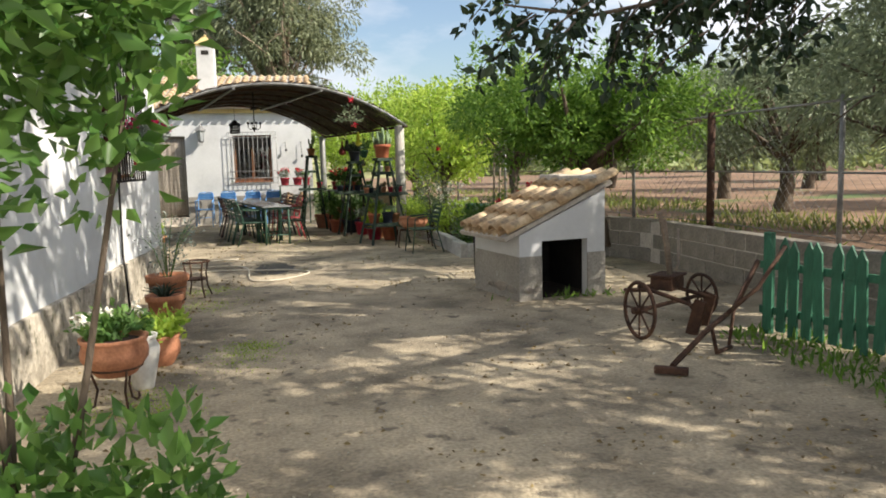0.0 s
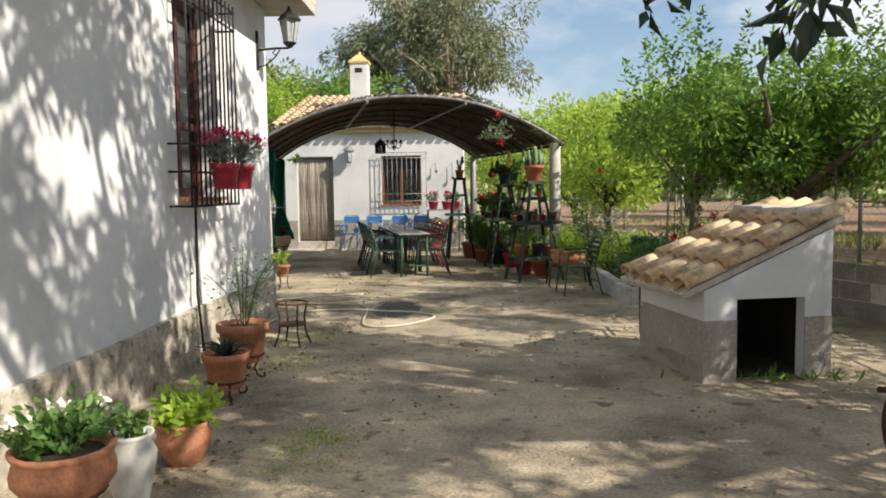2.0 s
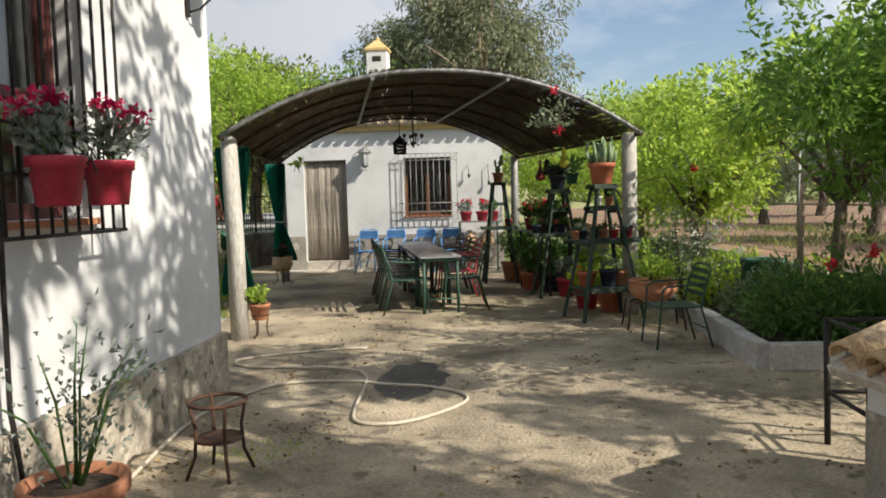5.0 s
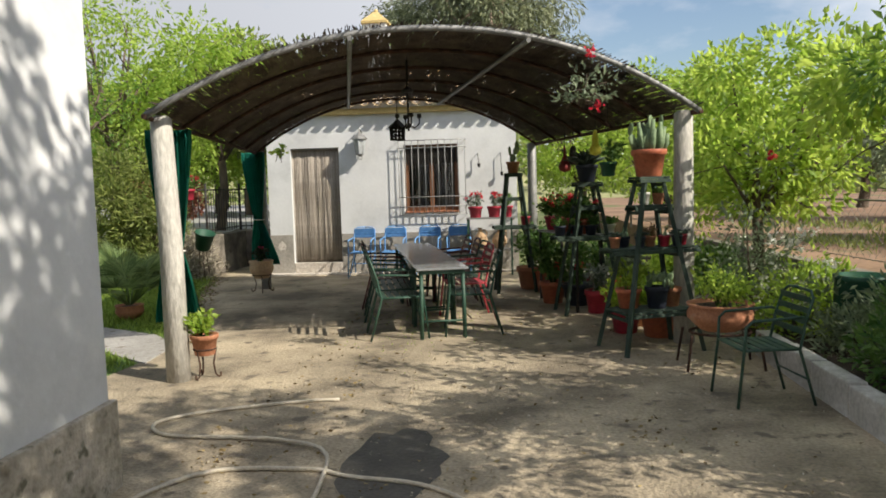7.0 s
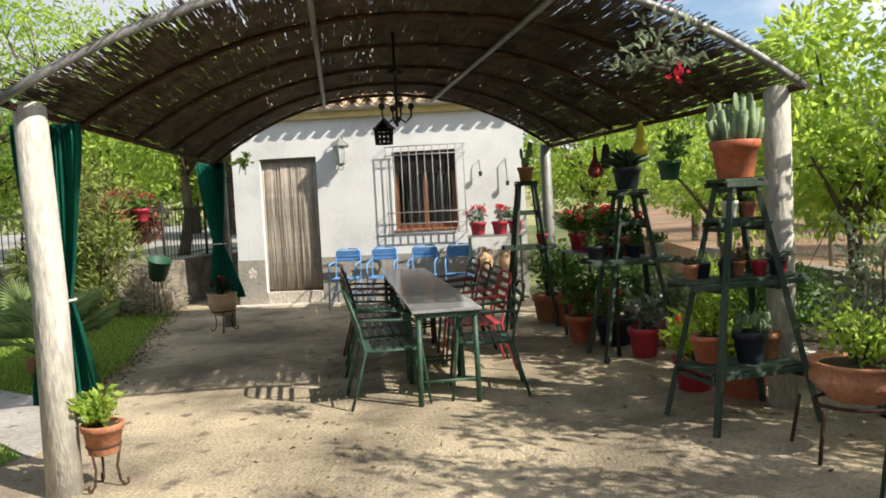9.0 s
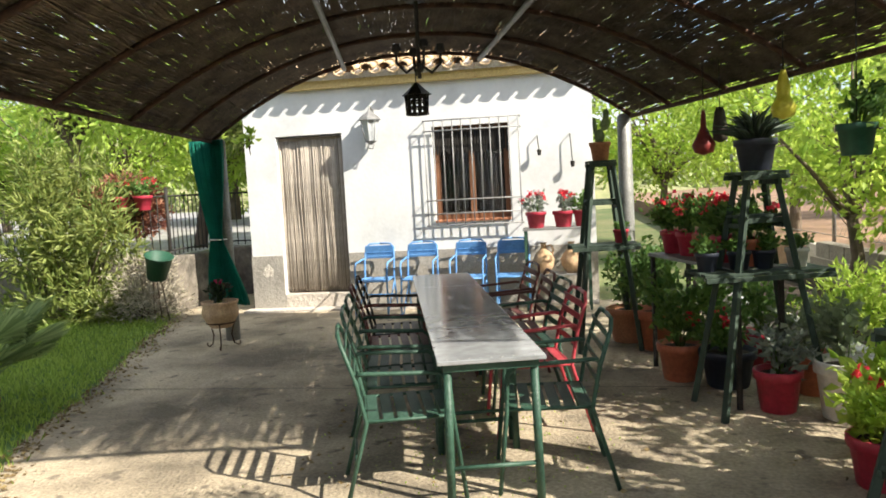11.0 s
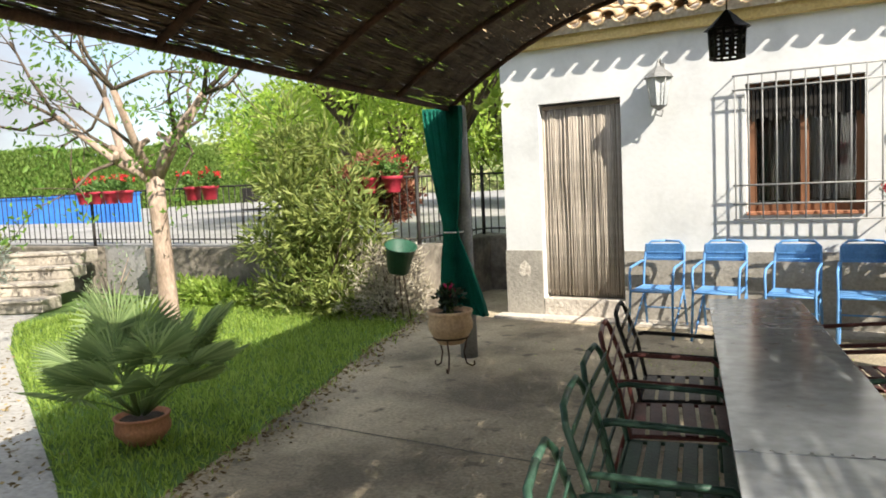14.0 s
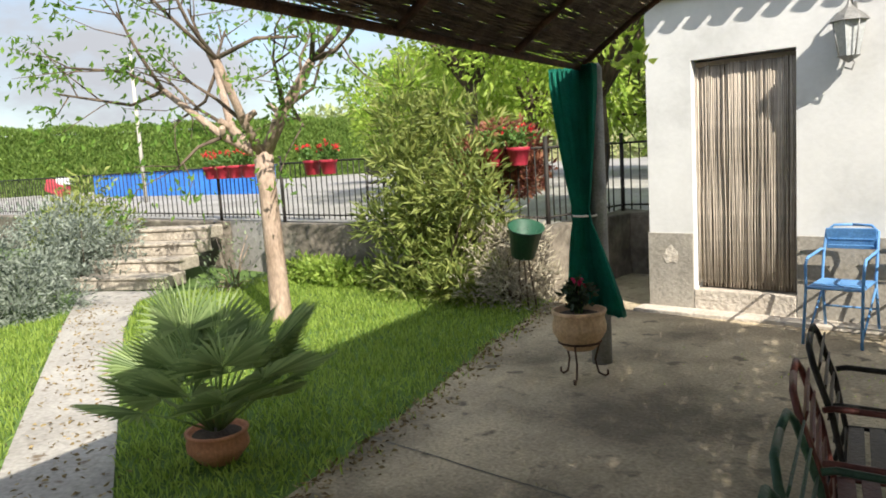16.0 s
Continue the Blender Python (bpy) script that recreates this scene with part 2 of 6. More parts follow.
    "deadleaf": leafy("fallen_leaf", (0.11, 0.075, 0.035), (0.36, 0.28, 0.13), 0.1, 0.8),
    "grass": leafy("grass_blade", (0.14, 0.235, 0.035), (0.37, 0.48, 0.11), 0.5),
    "citrus": leafy("broad_green_leaf", (0.05, 0.13, 0.025), (0.14, 0.26, 0.06), 0.4, 0.35),
    "carob": leafy("dark_carob_leaf", (0.012, 0.028, 0.012), (0.04, 0.07, 0.03), 0.12, 0.4),
    "pome": leafy("pomegranate_leaf", (0.06, 0.145, 0.02), (0.18, 0.31, 0.055), 0.5),
    "lime": leafy("fresh_lime_leaf", (0.16, 0.28, 0.035), (0.40, 0.52, 0.10), 0.55),
    "olive": leafy("olive_leaf", (0.11, 0.145, 0.08), (0.27, 0.33, 0.20), 0.3),
    "far_leaf": leafy("hillside_leaf", (0.15, 0.20, 0.07), (0.34, 0.40, 0.17), 0.3),
    "euca": leafy("eucalyptus_leaf", (0.11, 0.135, 0.075), (0.30, 0.33, 0.19), 0.3),
    "oleander": leafy("oleander_leaf", (0.09, 0.14, 0.03), (0.30, 0.34, 0.10), 0.35),
    "hedge": leafy("cypress_hedge_leaf", (0.085, 0.16, 0.03), (0.23, 0.33, 0.08), 0.35),
    "lavender": leafy("grey_green_leaf", (0.12, 0.15, 0.12), (0.30, 0.34, 0.29), 0.25),
    "dry": leafy("dry_leaf", (0.13, 0.08, 0.04), (0.33, 0.25, 0.13), 0.25),
    "red_leaf": leafy("red_brown_leaf", (0.12, 0.035, 0.03), (0.34, 0.16, 0.09), 0.3),
    "dry_pale": leafy("pale_dry_stalk", (0.26, 0.23, 0.17), (0.50, 0.46, 0.36), 0.2),
    "pot_leaf": leafy("pot_plant_leaf", (0.045, 0.12, 0.025), (0.15, 0.26, 0.065), 0.35),
    "aloe": leafy("aloe_leaf", (0.03, 0.05, 0.035), (0.07, 0.10, 0.07), 0.1),
    "palm": leafy("fan_palm_leaf", (0.13, 0.20, 0.075), (0.32, 0.41, 0.18), 0.4),
    "red_flower": leafy("red_petal", (0.45, 0.015, 0.02), (0.75, 0.05, 0.05), 0.3),
    "pink_flower": leafy("crimson_petal", (0.40, 0.01, 0.06), (0.60, 0.03, 0.12), 0.3),
    "white_flower": leafy("white_petal", (0.65, 0.62, 0.52), (0.85, 0.84, 0.78), 0.3),
}
glass = bpy.data.materials.new("window_glass")
glass.use_nodes = True
gp = glass.node_tree.nodes["Principled BSDF"]
gp.inputs["Base Color"].default_value = (0.9, 0.95, 0.95, 1)
gp.inputs["Transmission Weight"].default_value, gp.inputs["Roughness"].default_value = 1.0, 0.03
M["glass"] = glass


# ---- builders ----
def box(bm, c, s, rz=0.0, bev=0.0, rx=0.0, ry=0.0):
    m = pose(*c, rx, ry, rz) @ Matrix.Diagonal((*s, 1))
    v = bmesh.ops.create_cube(bm, size=1, matrix=m)["verts"]
    if bev:
        bmesh.ops.bevel(bm, geom=list({e for a in v for e in a.link_edges}), offset=bev, segments=2, affect="EDGES", profile=0.6)
    return bm


def tube(bm, pts, r, seg=6, closed=False):
    """A round bar along a line; r is one radius or one for each point."""
    pts = [Vector(p) for p in pts]
    k = len(pts)
    rs = r if isinstance(r, (list, tuple)) else [r] * k
    rings, side = [], None
    for i, p in enumerate(pts):
        a, b = pts[i - 1] if (i or closed) else p, pts[(i + 1) % k] if (i < k - 1 or closed) else p
        d = (b - a).normalized()
        if side is None:
            side = d.orthogonal().normalized()
        side = (side - d * side.dot(d))
        side = side.normalized() if side.length > 1e-6 else d.orthogonal().normalized()
        other = d.cross(side)
        rings.append([bm.verts.new(p + (side * math.cos(q) + other * math.sin(q)) * rs[i]) for q in (2 * math.pi * j / seg for j in range(seg))])
    for i in range(k if closed else k - 1):
        a, b = rings[i], rings[(i + 1) % k]
        for j in range(seg):
            f = bm.faces.new((a[j], a[(j + 1) % seg], b[(j + 1) % seg], b[j]))
            f.smooth = True
    if not closed:
        bm.faces.new(rings[0][::-1])
        bm.faces.new(rings[-1])
    return bm


def lathe(bm, prof, seg=20, c=(0, 0, 0)):
    rings = []
    for r, z in prof:
        rings.append([bm.verts.new((c[0] + max(r, 0.001) * math.cos(q), c[1] + max(r, 0.001) * math.sin(q), c[2] + z)) for q in (2 * math.pi * j / seg for j in range(seg))])
    for a, b in zip(rings, rings[1:]):
        for j in range(seg):
            bm.faces.new((a[j], a[(j + 1) % seg], b[(j + 1) % seg], b[j])).smooth = seg > 8
    bm.faces.new(rings[0][::-1])
    bm.faces.new(rings[-1])
    return bm


def mesh_of(name, bm, material):
    me = bpy.data.meshes.new(name)
    bm.normal_update()
    bm.to_mesh(me)
    bm.free()
    me.materials.append(material)
    return me


def part(name, bm, material, parent, label=""):
    ob = new(name, mesh_of(name, bm, material))
    ob.parent = parent
    return tagged(ob, label)


def piece(name, me, parent, m):
    ob = new(name, me)
    ob.parent, ob.matrix_basis = parent, m
    return ob


def thing(name, label, category, at=(0, 0, 0), rz=0.0, group=""):
    ob = new(name)
    ob.matrix_basis = pose(*at, 0, 0, rz)
    ob.empty_display_size = 0.1
    return tagged(ob, label, category, group)


def solid(name, bm, material, label="", category="", kind="structure"):
    return tagged(new(name, mesh_of(name, bm, material)), label, category, "", kind)


def bm_new():
    return bmesh.new()


def slab(bm, outline, z0, z1):
    lo, hi = [bm.verts.new((x, y, z0)) for x, y in outline], [bm.verts.new((x, y, z1)) for x, y in outline]
    bm.faces.new(hi)
    bm.faces.new(lo[::-1])
    for i in range(len(outline)):
        j = (i + 1) % len(outline)
        bm.faces.new((lo[i], lo[j], hi[j], hi[i]))
    bmesh.ops.recalc_face_normals(bm, faces=bm.faces)
    return bm


def leaf_mesh(name, pts, dirs, size, material, width=0.45, fold=0.25, spread=0.35, seed=0):
    """Many small folded leaves: one at each point, pointing roughly along its direction."""
    g = np.random.default_rng(seed)
    pts, dirs = np.asarray(pts, float), np.asarray(dirs, float)
    k = len(pts)
    dirs = dirs + g.normal(0, spread, (k, 3))
    dirs /= np.linalg.norm(dirs, axis=1, keepdims=True) + 1e-9
    side = np.cross(dirs, g.normal(0, 1, (k, 3)))
    side /= np.linalg.norm(side, axis=1, keepdims=True) + 1e-9
    up = np.cross(side, dirs)
    ln = size * g.uniform(0.65, 1.3, (k, 1))
    w = ln * width
    a, t = pts, pts + dirs * ln - up * ln * 0.12
    b, c = pts + dirs * ln * 0.45 + side * w * 0.5 + up * w * fold, pts + dirs * ln * 0.45 - side * w * 0.5 + up * w * fold
    v = np.stack([a, b, t, c], 1).reshape(-1, 3)
    i = np.arange(k)[:, None] * 4
    f = np.concatenate([np.concatenate([i, i + 1, i + 2], 1), np.concatenate([i, i + 2, i + 3], 1)])
    me = bpy.data.meshes.new(name)
    me.vertices.add(len(v))
    me.vertices.foreach_set("co", v.ravel())
    me.loops.add(f.size)
    me.loops.foreach_set("vertex_index", f.ravel().astype(np.int32))
    me.polygons.add(len(f))
    me.polygons.foreach_set("loop_start", np.arange(0, f.size, 3, dtype=np.int32))
    me.update()
    me.materials.append(material)
    return me


def leaves(name, pts, dirs, size, material, parent, label="", **kw):
    ob = new(name, leaf_mesh(name, pts, dirs, size, material, **kw))
    ob.parent = parent
    return tagged(ob, label)


def clumps(g, centres, each, spread, squash=0.8):
    """Points round clump centres, with outward directions."""
    p, d = [], []
    for c in centres:
        o = g.normal(0, 1, (each, 3))
        o /= np.linalg.norm(o, axis=1, keepdims=True)
        r = spread * g.uniform(0.25, 1.0, (each, 1)) ** 0.6
        o2 = o * r * np.array([1, 1, squash])
        p.append(np.asarray(c) + o2)
        d.append(o + np.array([0, 0, -0.15]))
    return np.concatenate(p), np.concatenate(d)


def tree(name, label, at, trunk, fork, centre, radii, count, each, spread, leaf, size, bark, foliage, seed, limbs=9, width=0.45, group="", shell=0.55, droop=0.0, shoots=0):
    """Tapered trunk, limbs to the clumps, and a crown of many small leaves with gaps."""
    g = np.random.default_rng(seed)
    th = thing(name, label, "tree", at, 0, group)
    cs = []
    while len(cs) < count:
        o = g.normal(0, 1, 3)
        o /= np.linalg.norm(o)
        q = o * g.uniform(shell, 1.0) * np.array(radii) * g.uniform(0.75, 1.12)
        cs.append(np.array(centre) + q)
    bm = bm_new()
    f = Vector(fork)
    mid = f * 0.5 + Vector((g.normal(0, 0.05), g.normal(0, 0.05), 0))
    tube(bm, [(0, 0, -0.15), (0, 0, 0.05), tuple(mid), tuple(f)], [trunk * 1.35, trunk * 1.1, trunk * 0.92, trunk * 0.8], 9)
    for c in cs[:limbs]:
        e = Vector(c)
        m1 = f.lerp(e, 0.4) + Vector((g.normal(0, 0.1), g.normal(0, 0.1), abs(g.normal(0, 0.12)))) * f.length * 0.25
        tube(bm, [tuple(f - Vector((0, 0, 0.06))), tuple(m1), tuple(e)], [trunk * 0.55, trunk * 0.32, trunk * 0.08], 6)
        for _ in range(3):
            s = m1.lerp(e, g.uniform(0.1, 0.8))
            tip = s + Vector(g.normal(0, 1, 3)) * spread * 0.9
            tube(bm, [tuple(s), tuple(s.lerp(tip, 0.5) + Vector((0, 0, 0.04))), tuple(tip)], [trunk * 0.14, trunk * 0.09, trunk * 0.03], 4)
    part("trunk", bm, bark, th)
    p, d = clumps(g, cs, each, spread)
    d[:, 2] -= droop
    if shoots:
        sp, sd = [], []
        for _ in range(shoots):
            b0 = np.array(centre) + np.array([g.uniform(-1, 1) * radii[0] * 0.8, g.uniform(-1, 1) * radii[1] * 0.8, radii[2] * 0.6])
            h = g.uniform(0.3, 1.1)
            lx, ly = g.normal(0, 0.12, 2)
            for z in np.linspace(-0.3, h, 90):
                q = 0.09 * (1 - max(z, 0) / (h * 1.1))
                sp.append(b0 + np.array([g.normal(0, q) + lx * z, g.normal(0, q) + ly * z, z]))
                an = g.uniform(0, 6.28)
                sd.append([math.cos(an), math.sin(an), 0.6])
        p, d = np.concatenate([p, sp]), np.concatenate([d, sd])
    leaves("crown", p, d, size, foliage, th, width=width, seed=seed)
    return th


def shrub(name, label, at, radii, count, each, spread, size, foliage, seed, bark=None, width=0.4, category="shrub", lift=0.0, up=0.5, stems=7):
    """A bush: stems from one foot and clumps of leaves."""
    g = np.random.default_rng(seed)
    th = thing(name, label, category, at)
    cs = []
    for _ in range(count):
        o = g.normal(0, 1, 3)
        o /= np.linalg.norm(o)
        o[2] = abs(o[2]) * 1.0 if lift == 0 else o[2]
        cs.append(o * np.array(radii) * g.uniform(0.35, 1.0) + np.array([0, 0, lift]))
    bm = bm_new()
    for c in cs[:stems]:
        tube(bm, [(g.normal(0, 0.04), g.normal(0, 0.04), -0.03), tuple(np.array(c) * 0.5 + np.array([0, 0, 0.05])), tuple(c)], [0.012, 0.009, 0.004], 5)
    part("stalk", bm, bark or M["bark"], th)
    p, d = clumps(g, cs, each, spread)
    p[:, 2] = np.maximum(p[:, 2], 0.02)
    d[:, 2] += up
    leaves("foliage", p, d, size, foliage, th, width=width, seed=seed)
    return th


# ---- ground and setting ----
bm = bm_new()
bmesh.ops.create_grid(bm, x_segments=8, y_segments=8, size=600, matrix=pose(0, 0, -0.08))
solid("ground", bm, M["ground"], "rough green meadow ground reaching far away", "ground")
YARD = [(0.5, -9), (7.3, -9), (7.3, 9.9), (6.75, 11.3), (4.8, 11.3), (4.72, 14.0), (3.9, 20.6), (-1.8, 20.6), (-1.8, 22.2), (-2.95, 22.2), (-2.9, 20.4), (-2.35, 18.6), (-1.75, 16.9), (-1.3, 15.3), (-0.75, 14.2), (-0.9, 12.2), (-0.3, 10.7), (0.5, 10.7)]
bm = bm_new()
slab(bm, YARD, -0.1, 0.0)
floor = solid("floor", bm, M["concrete"], "worn stained concrete courtyard with patches and cracks", "floor")
bm = bm_new()
slab(bm, [(-40, 4), (-0.9, 4), (-0.9, 12.2), (-0.75, 14.2), (-1.3, 15.3), (-1.75, 16.9), (-2.35, 18.6), (-2.9, 20.4), (-2.95, 20.45), (-40, 20.45)], -0.1, -0.012)
solid("lawn", bm, M["turf"], "green lawn beside the covered terrace", "lawn")
bm = bm_new()
slab(bm, [(-0.72, 13.5), (-2.6, 14.9), (-3.64, 15.4), (-6.7, 16.9), (-9.2, 18.2), (-8.0, 18.75), (-7.6, 18.2), (-6.03, 17.26), (-4.0, 16.25), (-2.04, 15.27), (-1.28, 14.85), (-0.8, 14.3)], -0.09, 0.008)
solid("path", bm, M["path"], "pale cement garden path across the lawn", "path")
# field on the right, held by the block wall
bm = bm_new()
slab(bm, [(7.3, -9), (120, -9), (120, 130), (5.6, 130), (5.6, 21.5), (6.2, 13.5), (6.75, 11.3), (7.3, 9.9)], -0.1, 0.45)
solid("field", bm, M["soil"], "brown tilled field with green weed patches", "field")
# planter bed
bm = bm_new()
slab(bm, [(4.88, 11.36), (6.72, 11.36), (6.2, 13.5), (5.6, 21.5), (4.0, 21.5), (4.08, 20), (4.86, 14.0)], -0.1, 0.13)
solid("flower_bed", bm, M["earth"], "earth bed with flowers along the courtyard", "flower bed")
# upper terrace on the left
bm = bm_new()
slab(bm, [(-60, 20.75), (-3.2, 20.75), (-3.2, 22.5), (-1.9, 22.5), (-1.9, 60), (-60, 60)], -0.1, 0.74)
solid("terrace", bm, M["paving"], "pale paved upper pool terrace", "terrace")

# dark stone wall that holds the terrace
bm = bm_new()
for x0, y0, x1, y1 in ((-7.8, 20.6, -3.05, 20.6), (-30, 20.6, -9.4, 20.6), (-3.05, 20.6, -3.05, 22.35), (-3.05, 22.35, -1.85, 22.35)):
    L = math.hypot(x1 - x0, y1 - y0)
    box(bm, ((x0 + x1) / 2, (y0 + y1) / 2, 0.32), (L + 0.24, 0.28, 0.86), math.degrees(math.atan2(y1 - y0, x1 - x0)), 0.03)
bmesh.ops.subdivide_edges(bm, edges=bm.edges, cuts=3, use_grid_fill=True)
for v in bm.verts:
    v.co += noise.noise_vector(v.co * 2.2) * 0.045
solid("retaining_wall", bm, M["stone"], "dark rough stone retaining wall below the terrace", "wall")

# garden steps
steps = thing("garden_steps", "worn stone garden steps up to the terrace", "steps", (-8.75, 18.5, 0), 27)
for i in range(4):
    bm = bm_new()
    box(bm, (0, 0.25 + 0.42 * i, 0.09 + 0.18 * i), (1.5 - 0.06 * i, 0.5, 0.18), random.uniform(-2, 2), 0.02)
    box(bm, (0, 0.02 + 0.42 * i, 0.165 + 0.18 * i), (1.56 - 0.06 * i, 0.1, 0.04), 0, 0.012)
    part("step", bm, M["step"], steps)

# low block wall along the field
wall_r = thing("block_wall", "low grey cement block wall along the field", "wall")
tagged(wall_r, kind="structure")
block_me = mesh_of("block", box(bm_new(), (0, 0, 0), (0.39, 0.18, 0.19), 0, 0.012), M["block"])
core = bm_new()
for (x0, y0), (x1, y1) in (((7.2, -2.0), (7.2, 9.9)), ((7.2, 9.9), (6.66, 11.3)), ((6.66, 11.3), (6.1, 13.5)), ((6.1, 13.5), (5.5, 21.4))):
    L, an = math.hypot(x1 - x0, y1 - y0), math.atan2(y1 - y0, x1 - x0)
    box(core, ((x0 + x1) / 2, (y0 + y1) / 2, 0.27), (L, 0.16, 0.56), math.degrees(an))
    for row in range(3):
        k = int(L / 0.4)
        for i in range(k):
            s = (i + 0.5 + 0.5 * (row % 2)) * 0.4
            if s > L - 0.1:
                continue
            piece("block", block_me, wall_r, pose(x0 + math.cos(an) * s + random.uniform(-0.006, 0.006), y0 + math.sin(an) * s, 0.095 + 0.2 * row, 0, 0, math.degrees(an) + random.uniform(-1, 1)))
part("mortar_core", core, M["mortar"], wall_r)

# kerb of the flower bed
kerb = thing("bed_kerb", "whitewashed cement kerb of the flower bed", "kerb")
tagged(kerb, kind="structure")
kerb_me = mesh_of("kerb_block", box(bm_new(), (0, 0, 0.1), (0.58, 0.13, 0.24), 0, 0.015), M["kerb"])
for (x0, y0), (x1, y1) in (((4.82, 11.32), (6.6, 11.32)), ((4.78, 11.3), (4.76, 14.0)), ((4.76, 14.0), (3.95, 20.4))):
    L, an = math.hypot(x1 - x0, y1 - y0), math.atan2(y1 - y0, x1 - x0)
    for i in range(int(L / 0.6)):
        s = (i + 0.5) * 0.6
        piece("kerb_block", kerb_me, kerb, pose(x0 + math.cos(an) * s, y0 + math.sin(an) * s, random.uniform(-0.015, 0.01), 0, 0, math.degrees(an) + random.uniform(-1.2, 1.2)))


def holed_wall(name, plane, at, lo, hi, z1, holes, thick, material, label):
    """A wall in the plane x = at or y = at, from lo to hi, with openings (a, b, z0, z1)."""
    bm = bm_new()
    us = sorted({lo, hi, *[h[0] for h in holes], *[h[1] for h in holes]})
    zs = sorted({-0.1, z1, *[h[2] for h in holes], *[h[3] for h in holes]})
    for a, b in zip(us, us[1:]):
        for c, d in zip(zs, zs[1:]):
            if any(h[0] < (a + b) / 2 < h[1] and h[2] < (c + d) / 2 < h[3] for h in holes):
                continue
            if plane == "y":
                box(bm, ((a + b) / 2, at + thick / 2, (c + d) / 2), (b - a, thick, d - c))
            else:
                box(bm, (at - thick / 2, (a + b) / 2, (c + d) / 2), (thick, b - a, d - c))
    bmesh.ops.remove_doubles(bm, verts=bm.verts, dist=0.0005)
    inner = [f for f in bm.faces if sum(1 for e in f.edges if len(e.link_faces) > 2) == 4]
    bmesh.ops.delete(bm, geom=inner, context="FACES_ONLY")
    bmesh.ops.recalc_face_normals(bm, faces=bm.faces)
    return solid(name, bm, material, label, "wall")


# ---- the house on the left ----
HX, HY = 0.525, 10.72
holed_wall("wall_house_east", "x", HX, -9, HY, 3.5, [(7.98, 8.98, 1.4, 3.1)], 0.35, M["white"], "white limewashed house wall with dappled sunlight")
bm = bm_new()
box(bm, (-4.0, HY - 0.17, 1.7), (8.4, 0.34, 3.6))
solid("wall_house_north", bm, M["white"], "white limewashed end wall of the house", "wall")
bm = bm_new()
box(bm, (-7.9, 0.8, 1.7), (0.3, 19.6, 3.6))
box(bm, (-3.7, -8.85, 1.7), (8.1, 0.3, 3.6))
solid("wall_house_back", bm, M["white"], "plain white back walls of the house", "wall")
bm = bm_new()
box(bm, (HX + 0.005, (HY - 9) / 2 + 0.01, 0.19), (0.07, HY + 9.03, 0.56), 0, 0.01)
bmesh.ops.subdivide_edges(bm, edges=[e for e in bm.edges if e.calc_length() > 5], cuts=90)
for v in bm.verts:
    v.co.x += noise.noise(v.co * 1.7) * 0.018
    if v.co.z > 0.4:
        v.co.z += noise.noise(v.co * 0.9) * 0.018
solid("baseboard_house", bm, M["plinth_rough"], "rough weathered grey-brown render plinth of the house", "plinth")
bm = bm_new()
box(bm, (-4.0, HY + 0.005, 0.19), (8.3, 0.06, 0.54), 0, 0.01)
solid("baseboard_house_north", bm, M["plinth_rough"], "rough weathered render plinth at the house end", "plinth")
bm = bm_new()
box(bm, (-3.4, 0.85, 3.56), (8.9, 20.4, 0.12), 0, 0.01)
solid("eave", bm, M["mortar"], "cream plastered eave slab of the house", "eave")
bm = bm_new()
slab(bm, [(1.05, -9.3), (1.05, 11.05), (-3.5, 11.05), (-3.5, -9.3)], 3.62, 3.66)
for v in bm.verts:
    v.co.z += (1.05 - v.co.x) * 0.3
for v in slab(bm, [(-3.5, -9.3), (-3.5, 11.05), (-8.2, 11.05), (-8.2, -9.3)], 3.62, 3.66).verts:
    if v.co.x < -3.4 and v.co.z < 3.7:
        v.co.z += 1.365 + (v.co.x + 3.5) * 0.28
solid("roof_house", bm, M["tile"], "tiled house roof", "roof")
# house window: frame, panes, grille
win = thing("window_house", "tall brown wooden house window behind bars", "window", (HX - 0.2, 8.48, 1.4))
tagged(win, kind="structure")
for nm, c, s in (("frame_stile", (0, -0.47, 0.85), (0.07, 0.07, 1.7)), ("frame_stile", (0, 0.47, 0.85), (0.07, 0.07, 1.7)), ("mullion", (0, 0, 0.85), (0.07, 0.07, 1.56)), ("frame_rail", (0, 0, 1.66), (0.07, 0.86, 0.08)), ("frame_rail", (0, 0, 0.04), (0.07, 0.86, 0.08)), ("frame_rail", (0, 0, 0.62), (0.06, 0.86, 0.06))):
    part(nm, box(bm_new(), c, s, 0, 0.006), M["maroon"], win)
for y in (-0.235, 0.235):
    part("pane", box(bm_new(), (-0.01, y, 0.85), (0.006, 0.42, 1.56)), M["glass"], win)
# no room here: a near-black sheet stands in for its shade
part("room_shade_sheet", box(bm_new(), (-0.9, 0, 0.85), (0.02, 1.6, 2.2)), M["dark"], win)
part("sill", box(bm_new(), (0.16, 0, -0.02), (0.2, 1.04, 0.035), 0, 0.006), M["terracotta"], win)


